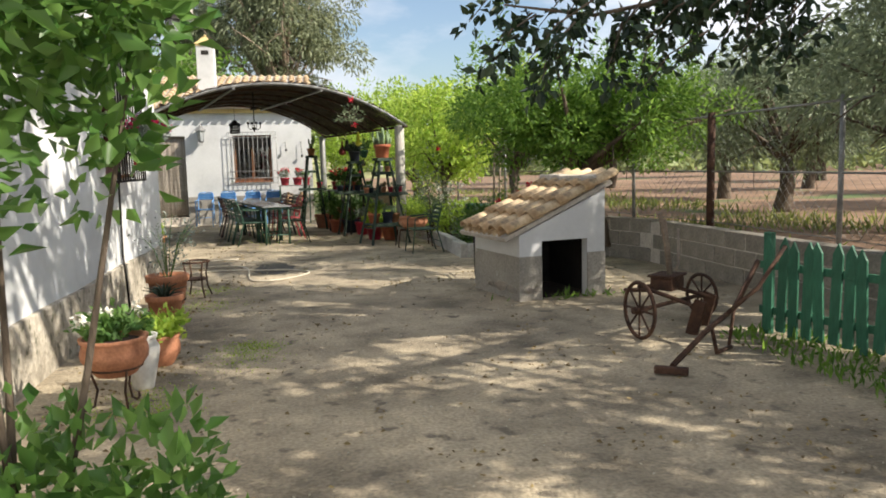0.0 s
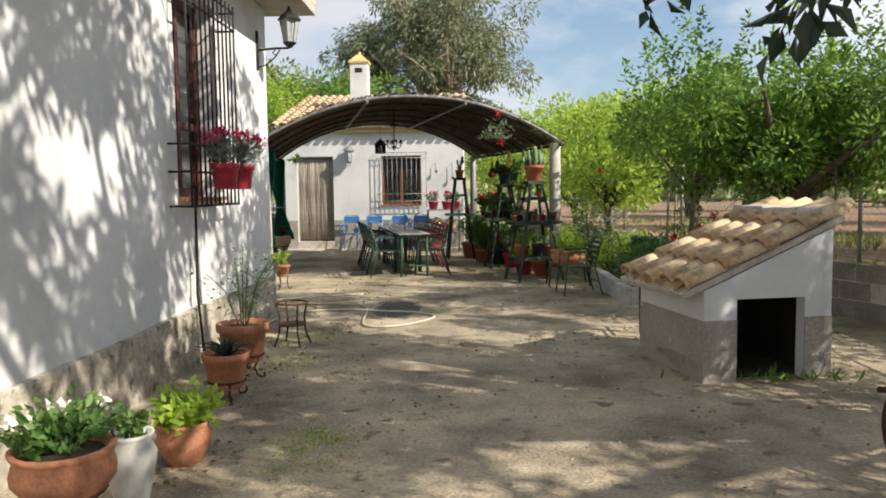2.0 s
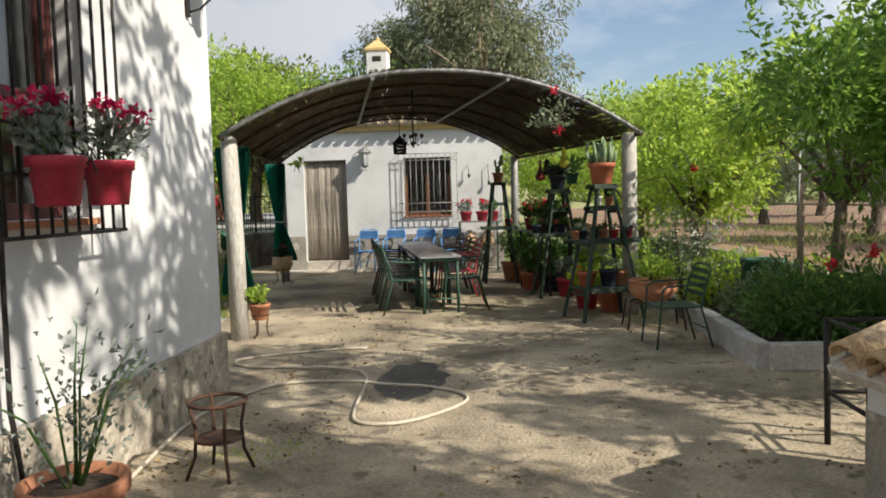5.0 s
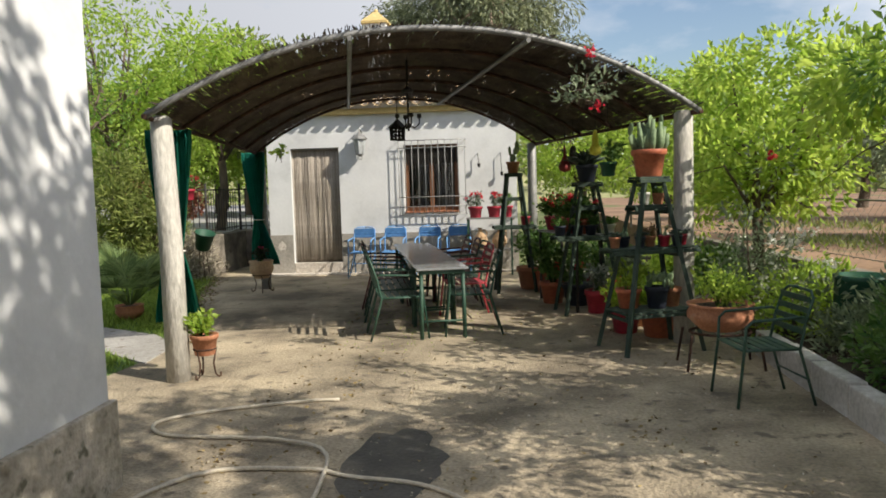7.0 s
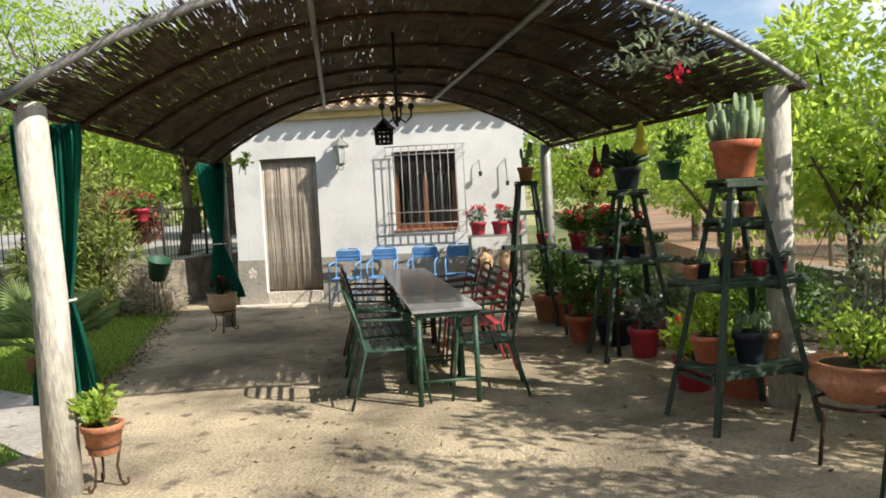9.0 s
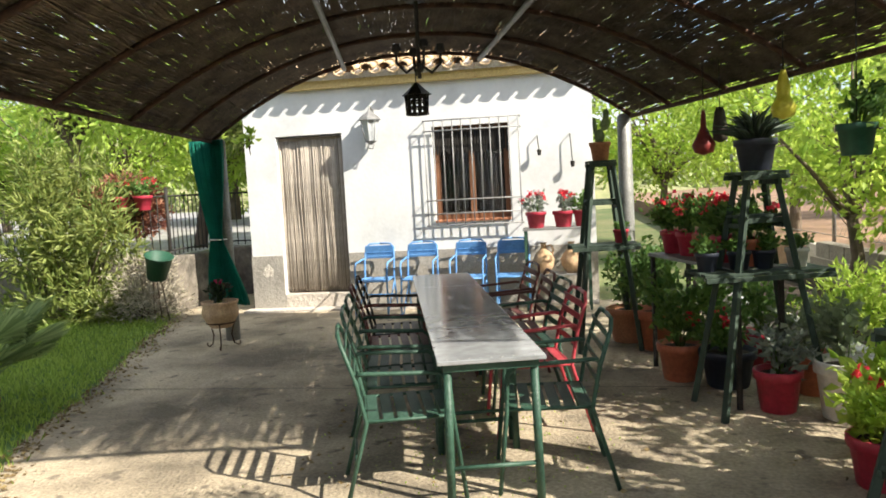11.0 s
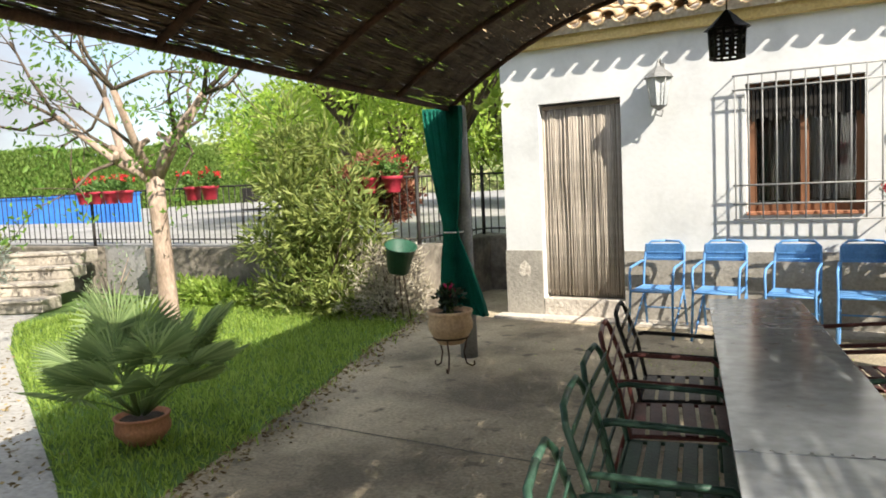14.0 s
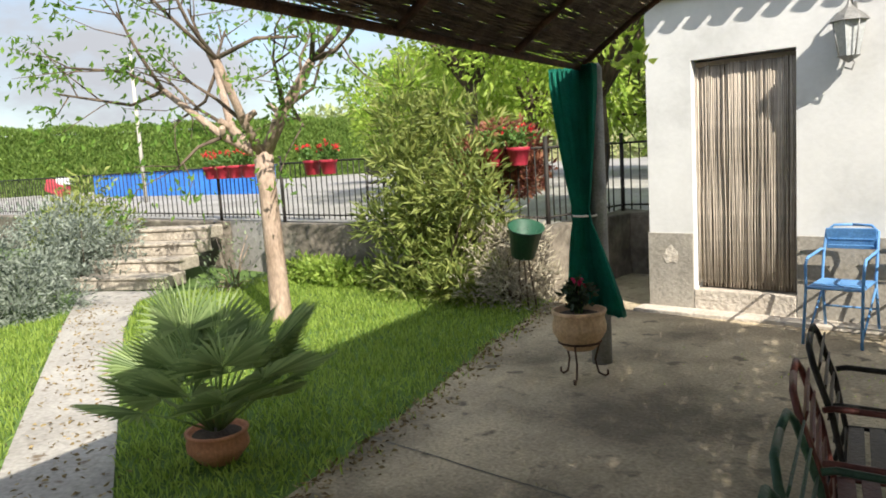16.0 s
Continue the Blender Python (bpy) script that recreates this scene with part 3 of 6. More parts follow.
def grille(name, label, at, rz, w, z0, z1, bars, material, out=0.16, rails=(0.05, 0.95), r=0.008):
    """A cage of iron bars standing off a wall: local x along the wall, -y outwards."""
    th = thing(name, label, "window grille", at, rz)
    h = z1 - z0
    for i in range(bars):
        x = -w / 2 + w * i / (bars - 1)
        part("bar", tube(bm_new(), [(x, -out, z0), (x, -out, z1)], r, 6), material, th)
    for q in rails:
        z = z0 + h * q
        part("rail", tube(bm_new(), [(-w / 2 - 0.02, 0.02, z), (-w / 2 - 0.02, -out, z), (w / 2 + 0.02, -out, z), (w / 2 + 0.02, 0.02, z)], r * 1.15, 6), material, th)
    return th


g1 = grille("window_grille", "black wrought-iron window grille on the house", (HX, 8.4, 0), 90, 1.18, 1.33, 3.12, 12, M["iron"], 0.17, (0.0, 0.15, 0.27, 0.88, 0.97), 0.0085)

# ---- outbuilding ----
OY, OX0, OX1, OZ = 20.5, -1.82, 2.7, 2.95
DOOR = (-1.385, -0.49, 0.2, 2.29)
WIN = (0.69, 1.66, 1.1, 2.29)
holed_wall("wall_outbuilding", "y", OY, OX0, OX1, OZ, [DOOR, WIN], 0.3, M["white"], "white limewashed front wall of the small outbuilding")
bm = bm_new()
box(bm, (OX0 + 0.13, 22.85, 1.45), (0.26, 4.1, 3.0))
box(bm, (OX1 - 0.13, 22.85, 1.45), (0.26, 4.1, 3.0))
box(bm, (0.4, 24.8, 1.5), (3.9, 0.26, 3.2))
solid("wall_outbuilding_sides", bm, M["white"], "white side and back walls of the outbuilding", "wall")
for a, b in ((OX0 - 0.012, DOOR[0] - 0.005), (DOOR[1] + 0.005, OX1 + 0.012)):
    bm = bm_new()
    box(bm, ((a + b) / 2, OY + 0.05, 0.33), (b - a, 0.125, 0.8), 0, 0.004)
    solid("baseboard_outbuilding", bm, M["plinth_grey"], "grey painted plinth band with a chipped white patch", "plinth")
bm = bm_new()
box(bm, ((DOOR[0] + DOOR[1]) / 2, OY + 0.06, 0.1), (DOOR[1] - DOOR[0] - 0.008, 0.15, 0.22), 0, 0.008)
solid("threshold", bm, M["mortar"], "raised cement door threshold of the outbuilding", "threshold")
bm = bm_new()
box(bm, (0.4, OY - 0.12, 0.012), (4.6, 0.22, 0.04), 0, 0.01)
solid("trim_footing", bm, M["mortar"], "cement footing strip along the outbuilding wall", "footing")
# door curtain of strings in front of a closed door
door = thing("door_1", "closed wooden outbuilding door behind a string curtain", "door", ((DOOR[0] + DOOR[1]) / 2, OY + 0.22, 0.2))
tagged(door, kind="structure")
dw = DOOR[1] - DOOR[0]
part("leaf", box(bm_new(), (0, 0, 1.04), (dw, 0.05, 2.08), 0, 0.004), M["old_wood"], door)
cur = thing("string_curtain", "beige and brown string curtain hanging in the doorway", "door curtain", ((DOOR[0] + DOOR[1]) / 2, OY + 0.1, 0.2))
part("rail", box(bm_new(), (0, 0, 2.05), (dw - 0.01, 0.03, 0.04), 0, 0.004), M["old_wood"], cur)
sts = [mesh_of("strand", tube(bm_new(), [(0, 0, 0.03 + 0.03 * k), (0.004, 0.004, 0.6), (-0.004, -0.003, 1.3), (0, 0, 2.04)], 0.0056, 5), M["strand"]) for k in range(3)]
for i in range(108):
    piece("strand", sts[i % 3], cur, pose(-dw / 2 + 0.012 + (dw - 0.024) * i / 107 + random.uniform(-0.003, 0.003), random.uniform(-0.014, 0.014), 0, 0, 0, random.uniform(0, 360)))
# window
w2 = thing("window_1", "brown wooden outbuilding window with dark panes", "window", ((WIN[0] + WIN[1]) / 2, OY + 0.14, WIN[2]))
tagged(w2, kind="structure")
ww, wh = WIN[1] - WIN[0], WIN[3] - WIN[2]
for nm, c, s in (("frame_stile", (-ww / 2 + 0.035, 0, wh / 2), (0.07, 0.06, wh)), ("frame_stile", (ww / 2 - 0.035, 0, wh / 2), (0.07, 0.06, wh)), ("mullion", (0, 0, wh / 2), (0.07, 0.06, wh - 0.14)), ("frame_rail", (0, 0, 0.035), (ww - 0.14, 0.06, 0.07)), ("frame_rail", (0, 0, wh - 0.035), (ww - 0.14, 0.06, 0.07))):
    part(nm, box(bm_new(), c, s, 0, 0.005), M["wood"], w2)
for x in (-ww / 4 + 0.01, ww / 4 - 0.01):
    part("pane", box(bm_new(), (x, 0.01, wh / 2), (ww / 2 - 0.1, 0.006, wh - 0.14)), M["glass"], w2)
part("sill", box(bm_new(), (0, -0.06, -0.012), (ww - 0.004, 0.2, 0.03), 0, 0.005), M["terracotta"], w2)
bm = bm_new()
for i in range(28):
    x = -ww / 2 + 0.1 + (ww - 0.2) * i / 27
    tube(bm, [(x, 0.09, wh - 0.08), (x + 0.01, 0.1 + 0.02 * (i % 2), wh - 0.5), (x, 0.09, 0.1)], 0.02, 5)
part("inner_curtain", bm, M["brown_paint"], w2, "dark brown gathered curtain behind the panes")
# sheet coloured near-black to imitate the unlit room behind the panes
part("room_shade_sheet", box(bm_new(), (0, 0.5, wh / 2), (1.6, 0.02, 1.8)), M["dark"], w2)
vl = bm_new()
for i in range(26):
    x = -ww / 2 + 0.02 + (ww - 0.04) * i / 25
    box(vl, (x, -0.05, wh - 0.17 - 0.03 * (i % 2)), (0.028, 0.012, 0.3), 0, 0.003)
part("valance", vl, M["iron"], w2, "black fringed valance")
g2 = grille("window_grille", "grey iron window grille standing off the white wall", ((WIN[0] + WIN[1]) / 2 + 0.03, OY, 0), 0, 1.18, 1.04, 2.36, 11, M["grey_iron"], 0.1, (0.0, 0.11, 0.24, 0.9, 1.0), 0.0075)

# outbuilding roof with barrel tiles
PITCH = math.degrees(math.atan2(1.15, 4.2))
bm = bm_new()
box(bm, (0.4, 22.68, 3.03 + 0.6), (4.7, 4.86, 0.08), 0, 0, PITCH)
solid("roof_outbuilding", bm, M["mortar"], "mortar bed of the sloping outbuilding roof", "roof")
bm = bm_new()
box(bm, (0.4, OY - 0.045, OZ - 0.02), (4.5, 0.1, 0.15), 0, 0.01)
solid("trim_eave", bm, M["ochre"], "ochre painted eave moulding of the outbuilding", "eave moulding")


def barrel(bm, length, r0, r1, up=1, thick=0.014, seg=8):
    """Half-round clay tile along y, tapering."""
    rows = []
    for y, r in ((0, r0), (length, r1)):
        for rr in (r, r - thick):
            rows.append([bm.verts.new((rr * math.cos(math.pi * j / seg), y, up * rr * math.sin(math.pi * j / seg) * 0.85)) for j in range(seg + 1)])
    a0, a1, b0, b1 = rows
    for j in range(seg):
        bm.faces.new((a0[j], a0[j + 1], b0[j + 1], b0[j])).smooth = True
        bm.faces.new((a1[j + 1], a1[j], b1[j], b1[j + 1])).smooth = True
        bm.faces.new((a0[j + 1], a0[j], a1[j], a1[j + 1]))
        bm.faces.new((b0[j], b0[j + 1], b1[j + 1], b1[j]))
    for j in (0, seg):
        bm.faces.new((a0[j], b0[j], b1[j], a1[j]))
    return bm


roof_t = thing("tile_roof", "weathered clay barrel tiles on the outbuilding roof", "roof tiles", (0.4, OY - 0.3, OZ + 0.02))
roof_t.matrix_basis = pose(0.4, OY - 0.19, OZ + 0.05, PITCH, 0, 0)
tagged(roof_t, kind="structure")
cover = mesh_of("roof_tile", barrel(bm_new(), 0.46, 0.088, 0.07), M["tile"])
pan = mesh_of("channel_tile", barrel(bm_new(), 0.46, 0.075, 0.085, -1), M["tile"])
for c in range(21):
    x = -2.3 + 0.23 * c
    for r in range(12):
        piece("roof_tile", cover, roof_t, pose(x + random.uniform(-0.008, 0.008), -0.02 + 0.385 * r + random.uniform(-0.01, 0.01), 0.045 + 0.002 * (r % 2), -1.6, 0, random.uniform(-1.5, 1.5)))
    for r in range(0, 2):
        piece("channel_tile", pan, roof_t, pose(x + 0.115, -0.05 + 0.385 * r, 0.05, -1.6, 0, 0))
ch = thing("chimney", "white square chimney with ochre tiled cap", "chimney", (-0.07, 22.5, 3.5))
part("shaft", box(bm_new(), (0, 0, 0.62), (0.47, 0.47, 1.5), 0, 0.015), M["white"], ch)
part("collar", box(bm_new(), (0, 0, 1.36), (0.54, 0.54, 0.06), 0, 0.012), M["ochre"], ch)
# shaft is uncut; this near-black block paints the shade of a flue opening
part("flue_shade_block", box(bm_new(), (0, -0.226, 1.14), (0.2, 0.03, 0.12)), M["dark"], ch)
bm = bm_new()
bmesh.ops.create_cone(bm, cap_ends=True, segments=4, radius1=0.36, radius2=0.07, depth=0.2, matrix=pose(0, 0, 1.49, 0, 0, 45))
part("cap", bm, M["ochre"], ch)
part("finial", lathe(bm_new(), [(0.05, 0), (0.045, 0.05), (0.015, 0.08)], 10, (0, 0, 1.58)), M["ochre"], ch)

# ---- pergola ----
FL, FR, BL, BR = Vector((-0.17, 12.95, 0)), Vector((4.22, 14.25, 0)), Vector((-1.29, 18.6, 0)), Vector((2.93, 18.75, 0))
ZE, RISE = 2.18, 0.7
per = thing("pergola", "barrel-vaulted pergola thatched with dark heather on round posts", "pergola")
for p in (FL, FR, BL, BR):
    r = 0.095 if p.y < 15 else 0.075
    lean = 0.05 if p is FL else 0.0
    part("post", tube(bm_new(), [(p.x + lean, p.y - lean, -0.1), (p.x + lean * 0.5, p.y, 1.1), (p.x, p.y, 2.13), (p.x, p.y, 2.16)], [r * 1.02, r * 0.98, r * 0.9, r * 0.6], 14), M["pole"] if p.y < 15 else M["grey_iron"], per)


def vault(u, v, lift=0.0):
    """A place on the vault: u across (0 to 1), v from front (0) to back (1)."""
    a, b = FL.lerp(BL, v), FR.lerp(BR, v)
    o = (b - a).normalized() * 0.05
    a, b = a - o, b + o
    q = a.lerp(b, u)
    s = (u - 0.5) * 2
    return Vector((q.x, q.y, ZE - 0.02 + RISE * (1 + 0.07 * v) * (1 - abs(s) ** 2.15) + lift))


for v in (-0.045, 0.16, 0.37, 0.58, 0.79, 0.985):
    part("rib", tube(bm_new(), [tuple(vault(i / 24, v, -0.025)) for i in range(25)], 0.02 if -0.01 < v < 1 else 0.026, 6), M["grey_iron"] if v < 0 else M["rust"], per)
for u in (0.0, 0.34, 0.66, 1.0):
    part("purlin", tube(bm_new(), [tuple(vault(u, v, -0.06 if 0 < u < 1 else -0.03)) for v in (-0.05, 0.3, 0.7, 0.99)], 0.022, 8), M["grey_iron"] if 0 < u < 1 else M["rust"], per)
g = np.random.default_rng(5)
tw_v, tw_f = [], []
for i in range(20000):
    u, v0 = g.uniform(0.0, 1.0), g.uniform(-0.065, 0.93)
    ln = g.uniform(0.09, 0.2)
    a, b = vault(u, v0), vault(min(1.02, max(-0.02, u + g.normal(0, 0.006))), min(v0 + ln, 1.0))
    z = g.uniform(-0.012, 0.035)
    w = g.uniform(0.0022, 0.0046)
    d = (b - a).normalized()
    side = d.cross(Vector((0, 0, 1))).normalized()
    up = side.cross(d)
    k = len(tw_v)
    bow = up * g.normal(0, 0.008)
    mid = (a + b) / 2 + bow
    for p in (a, mid, b):
        for q in (side * w, up * w * 1.3 - side * w * 0.3, -side * w - up * w * 0.5):
            tw_v.append(tuple(p + q + Vector((0, 0, z))))
    for s in (0, 3):
        for j in range(3):
            tw_f.append((k + s + j, k + s + (j + 1) % 3, k + s + 3 + (j + 1) % 3, k + s + 3 + j))
tm = bpy.data.meshes.new("thatch")
tm.from_pydata(tw_v, [], tw_f)
tm.materials.append(M["reed"])
th_ob = new("thatch", tm)
th_ob.parent = per
tagged(th_ob, "dark brown heather thatch mats", kind="stuff")


def curtain(at, z0, z1, w, label, tie, seed, dx=0.0, flare=1.0):
    """A gathered cloth tied at its middle to a post."""
    th = thing("curtain", label, "curtain", at)
    bm, n_, rows = bm_new(), 46, 16
    grid = []
    for i in range(rows + 1):
        t = i / rows
        z = z1 + (z0 - z1) * t
        k = (z - tie) / (z1 - tie) if z > tie else (tie - z) / (tie - z0)
        ww_ = w * (0.32 + 0.68 * min(1, k * 1.15) ** 0.8) if z > tie else w * (0.32 + (flare - 0.32) * min(1, k * 1.1) ** 0.75)
        sway = dx * (k if z < tie else -0.35 * k)
        row = []
        for j in range(n_):
            s = j / (n_ - 1) - 0.5
            fold = math.sin(j * 1.75 + seed + math.sin(t * 3) * 0.7) * 0.035 * (0.5 + k)
            row.append(bm.verts.new((s * ww_ + sway, fold + 0.05 * math.sin(s * 5 + seed), z)))
        grid.append(row)
    for a, b in zip(grid, grid[1:]):
        for j in range(n_ - 1):
            bm.faces.new((a[j], a[j + 1], b[j + 1], b[j])).smooth = True
    bmesh.ops.solidify(bm, geom=bm.faces, thickness=0.004)
    part("cloth", bm, M["curtain"], th)
    part("tie", tube(bm_new(), [(w * 0.22 * math.cos(q) , 0.075 * math.sin(q) + 0.01, tie) for q in (2 * math.pi * i / 16 for i in range(16))], 0.008, 5, True), M["white_plastic"], th)
    return th


c1 = curtain((FL.x - 0.03, FL.y + 0.18, 0), 0.46, 2.06, 0.36, "green cloth curtain gathered against the front post", 1.05, 0.3)
c2 = curtain((BL.x - 0.03, BL.y - 0.13, 0), 0.4, 2.14, 0.38, "dark green cloth curtain tied round the back post", 1.1, 1.9, 0.1, 1.2)


# ---- the kennel ----
KN = thing("kennel", "small white kennel with grey plinth and clay tile roof", "kennel", (4.53, 7.5, 0), 12)
KW, KD, K0, K1 = 1.03, 1.06, 0.68, 1.12


def quad_prism(bm, pts, y0, y1):
    lo, hi = [bm.verts.new((x, y0, z)) for x, z in pts], [bm.verts.new((x, y1, z)) for x, z in pts]
    bm.faces.new(lo)
    bm.faces.new(hi[::-1])
    for i in range(len(pts)):
        j = (i + 1) % len(pts)
        bm.faces.new((lo[j], lo[i], hi[i], hi[j]))
    bmesh.ops.recalc_face_normals(bm, faces=bm.faces)
    return bm


def kz(x):
    return K0 + (K1 - K0) * x / KW


KA, KB, KH = 0.26, 0.81, 0.61
part("front_pier", quad_prism(bm_new(), [(0, 0), (KA, 0), (KA, kz(KA)), (0, kz(0))], 0, 0.1), M["white"], KN)
part("front_pier", quad_prism(bm_new(), [(KB, 0), (KW, 0), (KW, kz(KW)), (KB, kz(KB))], 0, 0.1), M["white"], KN)
part("lintel", quad_prism(bm_new(), [(KA, KH), (KB, KH), (KB, kz(KB)), (KA, kz(KA))], 0, 0.1), M["white"], KN)
part("side_wall", box(bm_new(), (0.05, KD / 2 + 0.05, K0 / 2), (0.1, KD - 0.1, K0)), M["white"], KN)
part("side_wall", box(bm_new(), (KW - 0.05, KD / 2 + 0.05, K1 / 2), (0.1, KD - 0.1, K1)), M["white"], KN)
bm = bm_new()
quad_prism(bm, [(0.1, 0), (KW - 0.1, 0), (KW - 0.1, kz(KW - 0.1)), (0.1, kz(0.1))], KD - 0.1, KD)
part("back_wall", bm, M["white"], KN)
for x0, x1 in ((-0.004, KA), (KB, KW + 0.004)):
    part("plinth_band", box(bm_new(), ((x0 + x1) / 2, -0.001, 0.225), (x1 - x0, 0.012, 0.47)), M["plinth_grey"], KN, "grey painted band with flaking paint")
part("plinth_band", box(bm_new(), (-0.002, KD / 2, 0.225), (0.012, KD, 0.47)), M["plinth_grey"], KN, "grey painted band with flaking paint")
for x, y, s, r in ((-0.013, 0.16, 0.15, 1), (-0.013, 0.42, 0.2, 2), (-0.013, 0.66, 0.09, 5), (0.1, -0.013, 0.13, 3), (0.2, -0.013, 0.08, 4)):
    bm = bm_new()
    k = 14
    rad = [s * (0.6 + 0.5 * abs(noise.noise(Vector((j * 0.9, r * 3.1, 0))))) for j in range(k)]
    ring = [(rad[j] * math.cos(6.283 * j / k), 0.05 + 0.42 * rad[j] * math.sin(6.283 * j / k)) for j in range(k)]
    vs = [bm.verts.new((x, y + a, 0.06 + max(-0.05, b)) if x < 0 else (x + a * 0.6, y, 0.06 + max(-0.05, b))) for a, b in ring]
    bm.faces.new(vs)
    bmesh.ops.solidify(bm, geom=bm.faces, thickness=0.003)
    part("flaked_patch", bm, M["mortar"], KN, "bare pale patch where paint flaked off")
# near-black panels paint the inner shade, so the opening reads dark
part("shade_panel", box(bm_new(), (KW / 2, KD - 0.12, 0.35), (KW - 0.22, 0.03, 0.7)), M["dark"], KN, "near-black inner panel standing in for the kennel's inner shade")
part("shade_panel", box(bm_new(), (0.12, KD / 2, 0.33), (0.03, KD - 0.25, 0.66)), M["dark"], KN, "near-black inner panel standing in for the kennel's inner shade")
part("shade_panel", box(bm_new(), (KW - 0.12, KD / 2, 0.4), (0.03, KD - 0.25, 0.8)), M["dark"], KN, "near-black inner panel standing in for the kennel's inner shade")
part("kennel_floor", box(bm_new(), (KW / 2, KD / 2, 0.01), (KW - 0.2, KD - 0.2, 0.02)), M["earth"], KN)
KP = math.degrees(math.atan2(K1 - K0, KW))
part("roof_bed", box(bm_new(), (KW / 2 - 0.05, KD / 2, (K0 + K1) / 2 + 0.02), (1.4, KD + 0.04, 0.05), 0, 0.01, 0, -KP), M["mortar"], KN)
ktile = mesh_of("roof_tile", barrel(bm_new(), 0.46, 0.1, 0.082, 1, 0.016, 10), M["tile"])
kpan = mesh_of("channel_tile", barrel(bm_new(), 0.46, 0.08, 0.09, -1, 0.014, 8), M["tile"])
for c in range(5):
    y = 0.05 + 0.235 * c
    for r in range(4):
        s = -0.17 + 0.34 * r
        base = pose(0, 0, K0 + 0.06, 0, -KP, 0) @ pose(s, y, 0.03 + 0.004 * r, 0, 0, -90)
        piece("roof_tile", ktile, KN, base @ pose(random.uniform(-0.008, 0.008), random.uniform(-0.02, 0.02), 0, -2.4, 0, random.uniform(-2, 2)))
        if c < 4:
            piece("channel_tile", kpan, KN, pose(0, 0, K0 + 0.06, 0, -KP, 0) @ pose(s - 0.02, y + 0.118, 0.055, 0, 0, -90))
bm = bm_new()
for i in range(5):
    box(bm, (KW - 0.06, 0.12 + 0.22 * i, K1 + 0.1), (0.2, 0.23, 0.1), random.uniform(-8, 8), 0.03)
bmesh.ops.subdivide_edges(bm, edges=bm.edges, cuts=1, use_grid_fill=True)
for v in bm.verts:
    v.co += noise.noise_vector(v.co * 7) * 0.02
part("ridge_mortar", bm, M["mortar"], KN)
rack = thing("iron_rack", "low dark iron rack standing behind the kennel", "rack", (4.52, 8.95, 0))
for x, y in ((0, 0), (0, 0.5), (0.55, 0), (0.55, 0.5)):
    part("leg", tube(bm_new(), [(x, y, 0), (x - 0.01, y, 0.72)], 0.018, 7), M["iron"], rack)
for z in (0.3, 0.71):
    for y in (0, 0.5):
        part("rail", tube(bm_new(), [(0, y, z), (0.55, y, z)], 0.013, 6), M["iron"], rack)
    for x in (0, 0.55):
        part("rail", tube(bm_new(), [(x, 0, z), (x, 0.5, z)], 0.013, 6), M["iron"], rack)


# ---- chairs and tables ----
def chair(name, label, frame_mat, slat_mat, category="chair", group="metal chairs", slats=4, w=0.23):
    """Tubular metal armchair with slatted seat and back; faces +y."""
    th = thing(name, label, category, (0, 0, 0), 0, group)
    d = 0.21
    for sx in (-1, 1):
        x = sx * w
        part("leg", tube(bm_new(), [(x * 1.06, d + 0.05, 0), (x * 1.02, d, 0.43), (x * 1.05, d - 0.01, 0.6), (x * 1.05, d - 0.06, 0.645), (x * 1.05, -d, 0.665), (x, -d - 0.035, 0.66)], 0.0115, 7), frame_mat, th)
        part("back_leg", tube(bm_new(), [(x * 1.02, -d - 0.12, 0), (x, -d, 0.42), (x, -d - 0.04, 0.62), (x * 0.97, -d - 0.1, 0.80), (x * 0.7, -d - 0.115, 0.845), (0, -d - 0.118, 0.85)], 0.0115, 7), frame_mat, th)
    for i in range(6):
        part("seat_slat", box(bm_new(), (0, -d + 0.035 + 0.072 * i, 0.435 - 0.003 * abs(i - 3)), (2 * w - 0.01, 0.055, 0.008), 0, 0.003), slat_mat, th)
    for i in range(slats):
        z = 0.55 + 0.078 * i
        y = -d - 0.02 - 0.075 * (z - 0.5) / 0.35
        part("back_slat", box(bm_new(), (0, y, z), (2 * w - 0.015, 0.008, 0.05), 0, 0.003, -12), slat_mat, th)
    if not slats:
        bp = bm_new()
        box(bp, (0, -d - 0.075, 0.745), (2 * w - 0.02, 0.012, 0.17), 0, 0.004, -12)
        for k in range(3):
            box(bp, (0, -d - 0.06 - 0.011 * k, 0.69 + 0.05 * k), (2 * w - 0.06, 0.012, 0.012), 0, 0.004, -12)
        part("back_panel", bp, slat_mat, th, "pressed blue sheet-metal back")
        for sx in (-1, 1):
            part("cross_leg", tube(bm_new(), [(sx * w * 0.98, d, 0.02), (sx * w * 0.98, -d - 0.05, 0.4)], 0.009, 6), frame_mat, th)
    part("seat_frame", tube(bm_new(), [(-w, -d, 0.425), (w, -d, 0.425), (w, d, 0.425), (-w, d, 0.425)], 0.009, 6, True), frame_mat, th)
    part("stretcher", tube(bm_new(), [(-w, -d - 0.06, 0.2), (w, -d - 0.06, 0.2)], 0.008, 6), frame_mat, th)
    return th


